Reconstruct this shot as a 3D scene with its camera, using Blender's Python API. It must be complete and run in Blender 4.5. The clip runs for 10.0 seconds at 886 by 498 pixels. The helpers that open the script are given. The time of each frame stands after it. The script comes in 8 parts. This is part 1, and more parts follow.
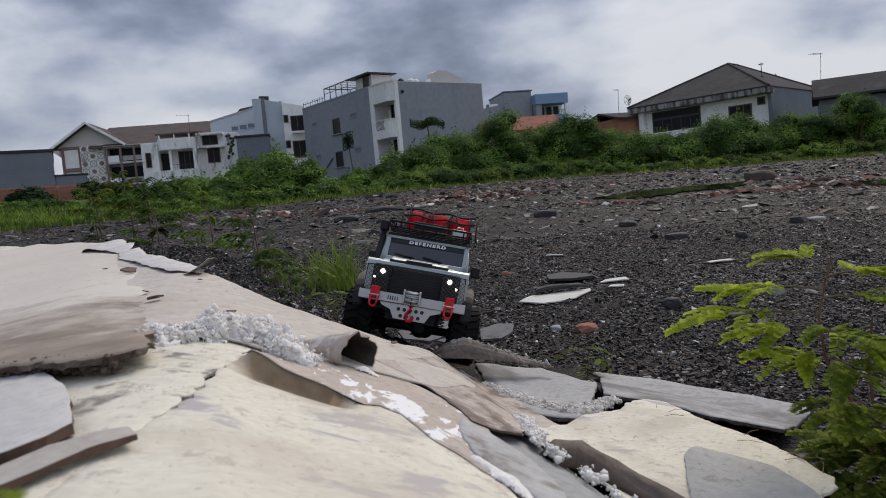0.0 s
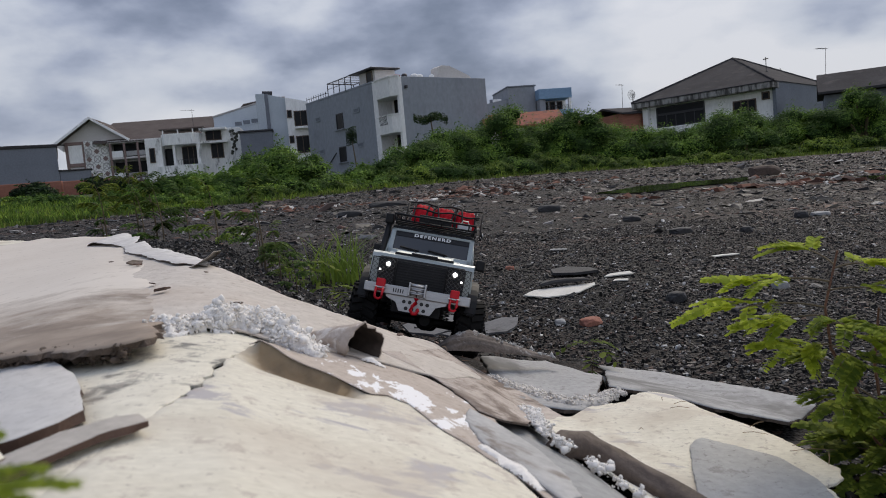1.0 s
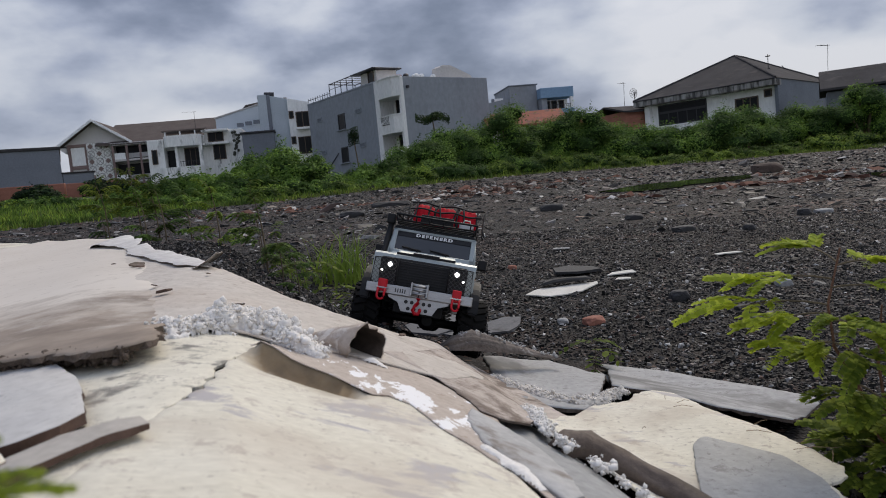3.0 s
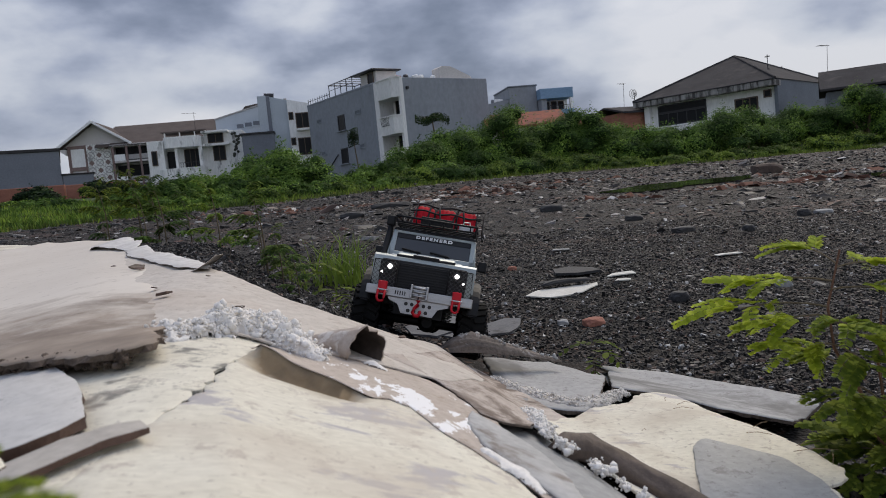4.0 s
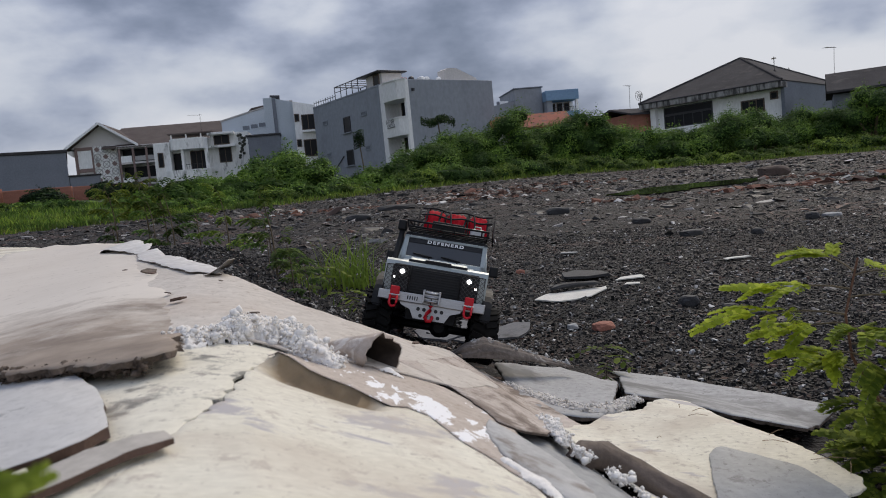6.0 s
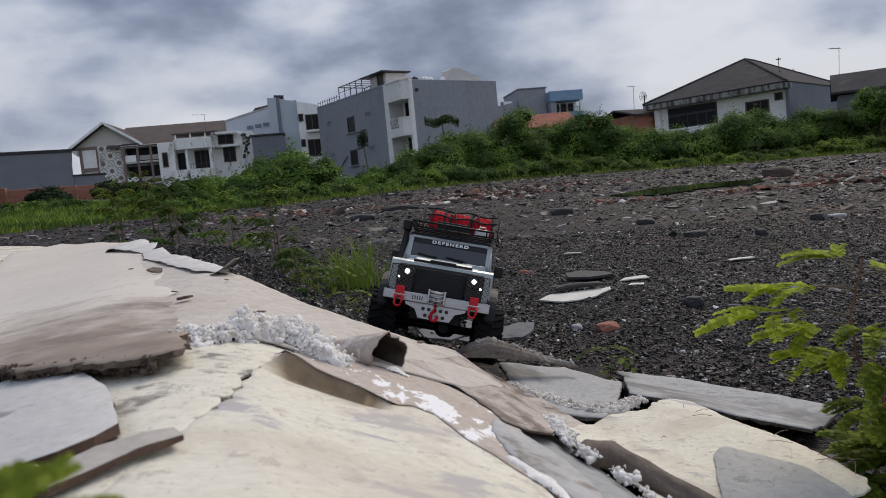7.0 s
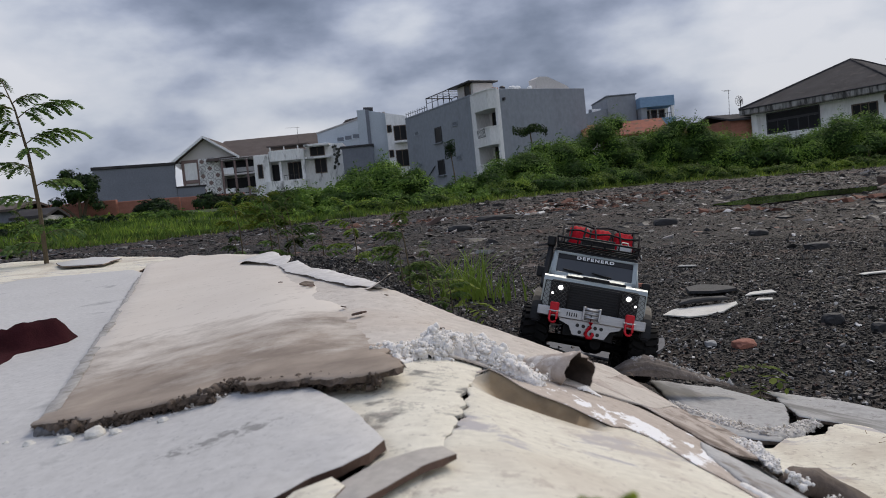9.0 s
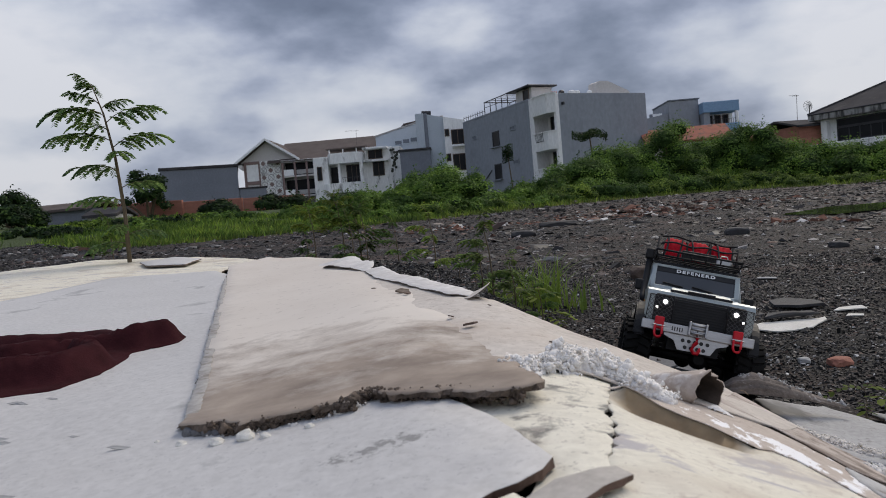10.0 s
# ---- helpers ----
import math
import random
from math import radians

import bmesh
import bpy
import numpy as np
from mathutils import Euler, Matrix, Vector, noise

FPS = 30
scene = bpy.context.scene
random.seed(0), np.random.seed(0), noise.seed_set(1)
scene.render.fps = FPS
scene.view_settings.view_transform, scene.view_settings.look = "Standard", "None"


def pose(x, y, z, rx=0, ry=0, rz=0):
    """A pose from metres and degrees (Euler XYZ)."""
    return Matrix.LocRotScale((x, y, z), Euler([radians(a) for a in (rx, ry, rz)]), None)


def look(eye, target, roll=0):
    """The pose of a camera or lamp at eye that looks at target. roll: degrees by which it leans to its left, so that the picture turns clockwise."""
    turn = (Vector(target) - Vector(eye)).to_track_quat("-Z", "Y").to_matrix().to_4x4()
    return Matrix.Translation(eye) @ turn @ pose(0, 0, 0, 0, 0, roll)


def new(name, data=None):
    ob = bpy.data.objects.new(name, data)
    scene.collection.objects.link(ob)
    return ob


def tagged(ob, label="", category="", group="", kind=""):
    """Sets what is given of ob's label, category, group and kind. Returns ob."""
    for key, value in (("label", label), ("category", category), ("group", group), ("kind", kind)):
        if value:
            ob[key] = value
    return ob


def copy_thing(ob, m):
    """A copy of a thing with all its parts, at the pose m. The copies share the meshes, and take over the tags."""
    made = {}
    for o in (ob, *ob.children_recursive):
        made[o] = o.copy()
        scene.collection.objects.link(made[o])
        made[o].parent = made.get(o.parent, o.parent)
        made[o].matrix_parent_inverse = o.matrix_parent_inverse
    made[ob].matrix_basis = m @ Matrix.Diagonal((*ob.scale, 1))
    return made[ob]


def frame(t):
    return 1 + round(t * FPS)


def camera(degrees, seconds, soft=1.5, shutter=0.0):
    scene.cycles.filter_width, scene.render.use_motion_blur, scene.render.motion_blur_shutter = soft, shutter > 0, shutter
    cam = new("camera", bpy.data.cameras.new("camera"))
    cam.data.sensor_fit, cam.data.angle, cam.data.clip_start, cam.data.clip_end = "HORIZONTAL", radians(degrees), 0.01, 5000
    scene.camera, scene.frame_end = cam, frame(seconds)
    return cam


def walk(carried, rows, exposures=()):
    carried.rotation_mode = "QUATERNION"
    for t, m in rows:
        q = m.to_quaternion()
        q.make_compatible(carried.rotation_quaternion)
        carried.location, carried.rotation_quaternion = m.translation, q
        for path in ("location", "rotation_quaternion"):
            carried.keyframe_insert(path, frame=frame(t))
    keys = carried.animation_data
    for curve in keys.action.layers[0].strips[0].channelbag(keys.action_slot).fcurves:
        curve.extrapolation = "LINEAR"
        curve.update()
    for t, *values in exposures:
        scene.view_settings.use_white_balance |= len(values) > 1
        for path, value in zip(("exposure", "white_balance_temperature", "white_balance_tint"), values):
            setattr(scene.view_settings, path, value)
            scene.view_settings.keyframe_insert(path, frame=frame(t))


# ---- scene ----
cam = camera(62.1, 10.0, soft=0.5)
PATH = [
    (0, (0.084, 0.025, 0.476), (0.174, 2.012, 0.262), -3.8),
    (0.5, (0.078, 0.024, 0.476), (0.157, 2.011, 0.26), -3.5),
    (1, (0.08, 0.023, 0.472), (0.16, 2.009, 0.246), -3.8),
    (1.5, (0.081, 0.025, 0.472), (0.158, 2.011, 0.246), -3.7),
    (2, (0.08, 0.024, 0.472), (0.152, 2.01, 0.245), -3.7),
    (2.5, (0.081, 0.024, 0.472), (0.153, 2.01, 0.245), -4.0),
    (4, (0.082, 0.024, 0.474), (0.155, 2.01, 0.25), -4.3),
    (4.5, (0.08, 0.024, 0.477), (0.153, 2.01, 0.254), -4.2),
    (5, (0.077, 0.022, 0.479), (0.146, 2.009, 0.259), -4.2),
    (5.5, (0.073, 0.027, 0.481), (0.137, 2.014, 0.262), -4.3),
    (7, (0.067, 0.022, 0.481), (0.117, 2.01, 0.264), -4.1),
    (7.5, (0.062, 0.023, 0.479), (0.105, 2.011, 0.262), -4.2),
    (8, (0.039, 0.023, 0.482), (0.038, 2.012, 0.273), -3.7),
    (8.5, (0.0, 0.011, 0.491), (-0.076, 2.0, 0.297), -4.6),
    (9, (-0.054, 0.002, 0.506), (-0.233, 1.986, 0.331), -4.6),
    (9.5, (-0.108, -0.013, 0.52), (-0.385, 1.962, 0.363), -4.1),
    (10, (-0.14, -0.02, 0.526), (-0.465, 1.947, 0.372), -3.9),
]
walk(cam, [(t, look(eye, target, roll)) for t, eye, target, roll in PATH])
cam.data.dof.use_dof, cam.data.dof.focus_distance, cam.data.dof.aperture_fstop = True, 2.1, 14.0

# ---- light: overcast noon, brighter cloud to the right ----
world = bpy.data.worlds.new("overcast_sky")
scene.world = world
world.use_nodes = True
wn, wl = world.node_tree.nodes, world.node_tree.links
wn.clear()


def wnode(kind, **values):
    n = wn.new(kind)
    for k, v in values.items():
        n.inputs[k].default_value = v
    return n


sky = wn.new("ShaderNodeTexSky")
sky.sky_type, sky.sun_disc = "NISHITA", False
sky.sun_elevation, sky.sun_rotation = radians(45), radians(25)
sky_gain = wn.new("ShaderNodeVectorMath")
sky_gain.operation = "SCALE"
sky_gain.inputs["Scale"].default_value = 0.10
wl.new(sky.outputs[0], sky_gain.inputs[0])
coord = wn.new("ShaderNodeTexCoord")
flat = wn.new("ShaderNodeMapping")
flat.inputs["Scale"].default_value = (1.0, 1.0, 2.1)
flat.inputs["Location"].default_value = (0.92, 0.42, 0.2)
wl.new(coord.outputs["Generated"], flat.inputs["Vector"])
puffs = wnode("ShaderNodeTexNoise", Scale=3.8, Detail=9.0, Roughness=0.48, Distortion=0.0)
banks = wnode("ShaderNodeTexNoise", Scale=1.5, Detail=3.0, Roughness=0.45, Distortion=0.0)
wl.new(flat.outputs[0], puffs.inputs["Vector"])
wl.new(flat.outputs[0], banks.inputs["Vector"])
both = wn.new("ShaderNodeMath")
both.operation = "MULTIPLY_ADD"
both.inputs[1].default_value = 0.86
wl.new(puffs.outputs[0], both.inputs[0])
half = wn.new("ShaderNodeMath")
half.operation = "MULTIPLY"
half.inputs[1].default_value = 0.19
wl.new(banks.outputs[0], half.inputs[0])
wl.new(half.outputs[0], both.inputs[2])
tones = wn.new("ShaderNodeValToRGB")
el = tones.color_ramp.elements
el[0].position, el[0].color = 0.335, (0.19, 0.23, 0.335, 1)
el[1].position, el[1].color = 0.635, (1.0, 1.02, 1.10, 1)
for p, c in ((0.39, (0.26, 0.31, 0.435, 1)), (0.435, (0.365, 0.42, 0.57, 1)), (0.485, (0.54, 0.60, 0.765, 1)), (0.553, (0.80, 0.85, 0.97, 1))):
    e = el.new(p)
    e.color = c
aside = wn.new("ShaderNodeSeparateXYZ")
wl.new(coord.outputs["Generated"], aside.inputs[0])
right = wn.new("ShaderNodeMath")
right.operation = "MULTIPLY_ADD"
right.inputs[1].default_value = 0.08
wl.new(aside.outputs[0], right.inputs[0])
wl.new(both.outputs[0], right.inputs[2])
low = wn.new("ShaderNodeMath")
low.operation = "MULTIPLY_ADD"
low.inputs[1].default_value = -0.24
wl.new(aside.outputs[2], low.inputs[0])
sides = wn.new("ShaderNodeMath")
sides.operation = "MULTIPLY"
wl.new(aside.outputs[0], sides.inputs[0])
wl.new(aside.outputs[0], sides.inputs[1])
thin = wn.new("ShaderNodeMath")
thin.operation = "MULTIPLY_ADD"
thin.inputs[1].default_value = 0.09
wl.new(sides.outputs[0], thin.inputs[0])
wl.new(right.outputs[0], thin.inputs[2])
wl.new(thin.outputs[0], low.inputs[2])
glow_low = wn.new("ShaderNodeMapRange")
glow_low.inputs[1].default_value, glow_low.inputs[2].default_value = 0.06, 0.24
glow_low.inputs[3].default_value, glow_low.inputs[4].default_value = 0.085, 0.0
wl.new(aside.outputs[2], glow_low.inputs[0])
lifted = wn.new("ShaderNodeMath")
lifted.operation = "ADD"
wl.new(low.outputs[0], lifted.inputs[0])
wl.new(glow_low.outputs[0], lifted.inputs[1])
# the larger banks of cloud: where they lie, how wide they reach (cosine), and how much paler or darker they are
# the last one, unseen behind the camera, is added to brighten walls facing it
BANKS = (((-.106, .977, .188), .965, -.026), ((.038, .988, .152), .960, -.038), ((.176, .977, .119), .970, -.022), ((-.417, .905, .084), .985, -.035), ((.295, .944, .149), .980, -.015), ((.505, .855, .119), .960, .055), ((-.275, .957, .094), .992, .075), ((-.319, .923, .215), .990, .035),
         ((.143, .967, .212), .994, .045), ((-.168, .976, .135), .988, .030), ((-.414, .886, .21), .980, -.030), ((-.487, .854, .183), .991, .035), ((-.633, .773, .041), .990, .06), ((0, -.85, .5), .15, .045))
value = lifted.outputs[0]
for way, reach, gain in BANKS:
    dot = wn.new("ShaderNodeVectorMath")
    dot.operation = "DOT_PRODUCT"
    dot.inputs[1].default_value = Vector(way).normalized()
    wl.new(coord.outputs["Generated"], dot.inputs[0])
    lobe = wn.new("ShaderNodeMapRange")
    lobe.interpolation_type = "SMOOTHSTEP"
    lobe.inputs[1].default_value, lobe.inputs[2].default_value, lobe.inputs[3].default_value, lobe.inputs[4].default_value = reach, 1.0, 0.0, gain
    wl.new(dot.outputs["Value"], lobe.inputs[0])
    total = wn.new("ShaderNodeMath")
    total.operation = "ADD"
    wl.new(value, total.inputs[0])
    wl.new(lobe.outputs[0], total.inputs[1])
    value = total.outputs[0]
wl.new(value, tones.inputs[0])
cover = wn.new("ShaderNodeMix")
cover.data_type = "RGBA"
cover.inputs[0].default_value = 0.93
wl.new(sky_gain.outputs[0], cover.inputs[6])
parts_of = wn.new("ShaderNodeSeparateXYZ")
wl.new(coord.outputs["Generated"], parts_of.inputs[0])
rise = wn.new("ShaderNodeMath")
rise.operation = "MULTIPLY"
wl.new(parts_of.outputs[2], rise.inputs[0])
wl.new(parts_of.outputs[2], rise.inputs[1])
zenith = wn.new("ShaderNodeMath")
zenith.operation = "MULTIPLY_ADD"
zenith.inputs[1].default_value, zenith.inputs[2].default_value = 1.7, 0.82
wl.new(rise.outputs[0], zenith.inputs[0])
clouds = wn.new("ShaderNodeVectorMath")
clouds.operation = "SCALE"
wl.new(tones.outputs[0], clouds.inputs[0])
wl.new(zenith.outputs[0], clouds.inputs["Scale"])
wl.new(clouds.outputs[0], cover.inputs[7])
back = wnode("ShaderNodeBackground", Strength=0.80)
wl.new(cover.outputs[2], back.inputs[0])
wout = wn.new("ShaderNodeOutputWorld")
wl.new(back.outputs[0], wout.inputs[0])

sun_data = bpy.data.lights.new("sun", "SUN")
sun_data.energy, sun_data.angle, sun_data.color = 1.9, radians(40), (1.0, 0.88, 0.72)
sun = new("sun", sun_data)
sun.matrix_world = look((4.0, 8.5, 8.5), (0, 1.5, 0))

# ---- materials ----


def material(name, build):
    m = bpy.data.materials.new(name)
    m.use_nodes = True
    nt = m.node_tree
    bsdf = nt.nodes["Principled BSDF"]
    build(nt, bsdf)
    return m


def noise_node(nt, scale, detail=4.0, rough=0.55, stretch=(1, 1, 1), distortion=0.0):
    tc = nt.nodes.new("ShaderNodeTexCoord")
    mp = nt.nodes.new("ShaderNodeMapping")
    mp.inputs["Scale"].default_value = stretch
    nz = nt.nodes.new("ShaderNodeTexNoise")
    nz.inputs["Scale"].default_value, nz.inputs["Detail"].default_value = scale, detail
    nz.inputs["Roughness"].default_value, nz.inputs["Distortion"].default_value = rough, distortion
    nt.links.new(tc.outputs["Object"], mp.inputs[0])
    nt.links.new(mp.outputs[0], nz.inputs["Vector"])
    return nz.outputs[0]


def ramp(nt, fac, stops):
    r = nt.nodes.new("ShaderNodeValToRGB")
    e = r.color_ramp.elements
    e[0].position, e[0].color = stops[0][0], (*stops[0][1], 1)
    e[1].position, e[1].color = stops[-1][0], (*stops[-1][1], 1)
    for p, c in stops[1:-1]:
        e.new(p).color = (*c, 1)
    nt.links.new(fac, r.inputs[0])
    return r.outputs[0]


def mixed(nt, fac, a, b, mode="MIX"):
    m = nt.nodes.new("ShaderNodeMix")
    m.data_type, m.blend_type = "RGBA", mode
    for sock, v in ((0, fac), (6, a), (7, b)):
        if isinstance(v, bpy.types.NodeSocket):
            nt.links.new(v, m.inputs[sock])
        else:
            m.inputs[sock].default_value = v if sock == 0 else (*v, 1)
    return m.outputs[2]


def bumped(nt, bsdf, height, strength, distance):
    b = nt.nodes.new("ShaderNodeBump")
    b.inputs["Strength"].default_value, b.inputs["Distance"].default_value = strength, distance
    nt.links.new(height, b.inputs["Height"])
    nt.links.new(b.outputs[0], bsdf.inputs["Normal"])


def surface(name, dark, light, scale, rough=0.8, metal=0.0, fine=None, bump=0.0, stain=None, stain_scale=3.0, stain_at=(0.55, 0.7),
            stretch=(1, 1, 1), island=0.0, coat=0.0, gloss=0.5, speck=None, smear=None, smear_scale=1.5, extra=None):
    """A worn surface: two tones by coarse noise, fine grain, and stains with edges of their own."""
    def build(nt, bsdf):
        base = ramp(nt, noise_node(nt, scale, 5.0, 0.6, stretch), [(0.3, dark), (0.7, light)])
        grain = noise_node(nt, fine or scale * 14, 3.0, 0.6, stretch)
        base = mixed(nt, 0.35, base, ramp(nt, grain, [(0.3, tuple(c * 0.72 for c in dark)), (0.7, tuple(min(1, c * 1.12) for c in light))]))
        if stain:
            mask = ramp(nt, noise_node(nt, stain_scale, 8.0, 0.62, stretch, 0.4), [(stain_at[0], (0, 0, 0)), (stain_at[1], (1, 1, 1))])
            base = mixed(nt, mask, base, stain)
        if speck:
            mask = ramp(nt, noise_node(nt, 40.0, 5.0, 0.72), [(0.575, (0, 0, 0)), (0.66, (0.85, 0.85, 0.85))])
            base = mixed(nt, mask, base, speck)
            mask = ramp(nt, noise_node(nt, 130.0, 4.0, 0.7), [(0.60, (0, 0, 0)), (0.67, (0.7, 0.7, 0.7))])
            base = mixed(nt, mask, base, tuple(c * 0.8 for c in speck))
        if smear:
            mask = ramp(nt, noise_node(nt, smear_scale, 6.0, 0.55, (1, 1, 1), 0.5), [(0.52, (0, 0, 0)), (0.74, (0.9, 0.9, 0.9))])
            base = mixed(nt, mask, base, smear)
        if extra:
            base = extra(nt, base)
        if island:
            g = nt.nodes.new("ShaderNodeNewGeometry")
            base = mixed(nt, island, base, ramp(nt, g.outputs["Random Per Island"], [(0, (0.35, 0.35, 0.35)), (1, (1, 1, 1))]), "MULTIPLY")
        nt.links.new(base, bsdf.inputs["Base Color"])
        bsdf.inputs["Roughness"].default_value, bsdf.inputs["Metallic"].default_value = rough, metal
        bsdf.inputs["Coat Weight"].default_value = coat
        bsdf.inputs["Specular IOR Level"].default_value = gloss
        if bump:
            bumped(nt, bsdf, grain, 0.5, bump)
    return material(name, build)


def dotted(nt, p, way):
    """How far a place of the object lies from p along a direction."""
    tc = nt.nodes.new("ShaderNodeTexCoord")
    sub = nt.nodes.new("ShaderNodeVectorMath")
    sub.operation = "SUBTRACT"
    sub.inputs[1].default_value = (*p, 0)
    dot = nt.nodes.new("ShaderNodeVectorMath")
    dot.operation = "DOT_PRODUCT"
    dot.inputs[1].default_value = (*way, 0)
    nt.links.new(tc.outputs["Object"], sub.inputs[0])
    nt.links.new(sub.outputs[0], dot.inputs[0])
    return dot.outputs["Value"]


def ranged(nt, value, a, b, to_a, to_b):
    n = nt.nodes.new("ShaderNodeMapRange")
    for i, v in enumerate((a, b, to_a, to_b)):
        n.inputs[i + 1].default_value = v
    nt.links.new(value, n.inputs[0])
    return n.outputs[0]


def reckon(nt, operation, a, b):
    n = nt.nodes.new("ShaderNodeMath")
    n.operation = operation
    for i, v in enumerate((a, b)):
        if isinstance(v, bpy.types.NodeSocket):
            nt.links.new(v, n.inputs[i])
        else:
            n.inputs[i].default_value = v
    return n.outputs[0]


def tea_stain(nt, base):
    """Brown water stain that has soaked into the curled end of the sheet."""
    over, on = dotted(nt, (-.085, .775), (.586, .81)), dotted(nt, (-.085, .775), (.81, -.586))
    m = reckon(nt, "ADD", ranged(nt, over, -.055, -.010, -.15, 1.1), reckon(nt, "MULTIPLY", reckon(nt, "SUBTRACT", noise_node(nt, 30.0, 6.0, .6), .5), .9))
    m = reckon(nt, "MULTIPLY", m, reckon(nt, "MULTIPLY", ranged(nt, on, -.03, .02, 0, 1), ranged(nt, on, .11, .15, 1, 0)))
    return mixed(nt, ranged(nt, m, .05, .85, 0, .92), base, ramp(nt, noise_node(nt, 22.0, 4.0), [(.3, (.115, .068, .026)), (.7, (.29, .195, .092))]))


def paint_flakes(nt, base):
    """White paint left in flakes along the paper's lower side."""
    off = reckon(nt, "ABSOLUTE", dotted(nt, (.022, .762), (.662, .749)), 0)
    on = ranged(nt, dotted(nt, (.012, .768), (.749, -.662)), -.03, .03, -.045, .04)
    m = reckon(nt, "ADD", reckon(nt, "ADD", noise_node(nt, 34.0, 8.0, .66, (1, .5, 1), .3), on), ranged(nt, off, .012, .070, .045, -.07))
    return mixed(nt, ramp(nt, m, [(.575, (0, 0, 0)), (.588, (1, 1, 1))]), base, (.84, .83, .825))


SCUFF, SCUFF_ALONG, SCUFF_ACROSS = (-.315, .597), (.916, .402), (-.402, .916)


def grey_scuffs(nt, base):
    """Dark scuffs where something was dragged over the grey sheet."""
    off = reckon(nt, "ABSOLUTE", dotted(nt, SCUFF, SCUFF_ACROSS), 0)
    on = reckon(nt, "ABSOLUTE", dotted(nt, SCUFF, SCUFF_ALONG), 0)
    m = reckon(nt, "ADD", reckon(nt, "ADD", noise_node(nt, 85.0, 7.0, .66, (1, 1, 1), .5), ranged(nt, off, .006, .034, .085, -.16)), ranged(nt, on, .03, .085, .055, -.16))
    return mixed(nt, ramp(nt, m, [(.57, (0, 0, 0)), (.68, (.7, .7, .7))]), base, (.15, .145, .135))


def slab_build(nt, bsdf):
    base = ramp(nt, noise_node(nt, 2.0, 5.0), [(0.3, (0.57, 0.51, 0.44)), (0.7, (0.64, 0.585, 0.515))])
    tc = nt.nodes.new("ShaderNodeTexCoord")
    sp = nt.nodes.new("ShaderNodeSeparateXYZ")
    nt.links.new(tc.outputs["Object"], sp.inputs[0])
    # wet brown paper showing in a band along the torn front edge, its border broken by noise
    band = nt.nodes.new("ShaderNodeMapRange")
    band.inputs[1].default_value, band.inputs[2].default_value = 0.68, 1.45
    band.inputs[3].default_value, band.inputs[4].default_value = 0.47, -0.10
    nt.links.new(sp.outputs[1], band.inputs[0])
    add = nt.nodes.new("ShaderNodeMath")
    add.operation = "ADD"
    nt.links.new(band.outputs[0], add.inputs[0])
    nt.links.new(noise_node(nt, 6.0, 9.0, 0.68, (1.0, 1.15, 1.0), 0.2), add.inputs[1])
    wet = noise_node(nt, 9.0, 6.0, 0.62)
    base = mixed(nt, ramp(nt, add.outputs[0], [(0.56, (0, 0, 0)), (0.82, (1, 1, 1))]), base, ramp(nt, wet, [(0.3, (0.15, 0.112, 0.084)), (0.7, (0.38, 0.31, 0.245))]))
    base = mixed(nt, ramp(nt, noise_node(nt, 40.0, 5.0, 0.72), [(0.575, (0, 0, 0)), (0.66, (0.30, 0.30, 0.30))]), base, (0.24, 0.195, 0.16))
    base = mixed(nt, ramp(nt, noise_node(nt, 5.5, 9.0, 0.68, (1, 1.1, 1), 0.2), [(0.52, (0, 0, 0)), (0.74, (0.16, 0.16, 0.16))]), base, (0.38, 0.32, 0.265))
    nt.links.new(base, bsdf.inputs["Base Color"])
    bsdf.inputs["Roughness"].default_value = 0.72
    bumped(nt, bsdf, wet, 0.15, 0.002)


def plain(name, color, rough=0.5, metal=0.0, coat=0.0, emit=0.0):
    """A small smooth part with faint grain."""
    def build(nt, bsdf):
        g = noise_node(nt, 60.0, 3.0)
        nt.links.new(ramp(nt, g, [(0.3, tuple(c * 0.85 for c in color)), (0.7, color)]), bsdf.inputs["Base Color"])
        bsdf.inputs["Roughness"].default_value, bsdf.inputs["Metallic"].default_value = rough, metal
        bsdf.inputs["Coat Weight"].default_value = coat
        if emit:
            bsdf.inputs["Emission Color"].default_value = (*color, 1)
            bsdf.inputs["Emission Strength"].default_value = emit
    return material(name, build)


def stones(name, stops, rough):
    def build(nt, bsdf):
        g = nt.nodes.new("ShaderNodeNewGeometry")
        base = ramp(nt, g.outputs["Random Per Island"], stops)
        nz = noise_node(nt, 90.0, 4.0)
        base = mixed(nt, 0.5, base, ramp(nt, nz, [(0.3, (0.55, 0.55, 0.55)), (0.7, (1.25, 1.25, 1.25))]), "MULTIPLY")
        nt.links.new(base, bsdf.inputs["Base Color"])
        bsdf.inputs["Roughness"].default_value = max(rough, 0.45)
        bsdf.inputs["Specular IOR Level"].default_value = 0.22
        bumped(nt, bsdf, nz, 0.4, 0.002)
    return material(name, build)


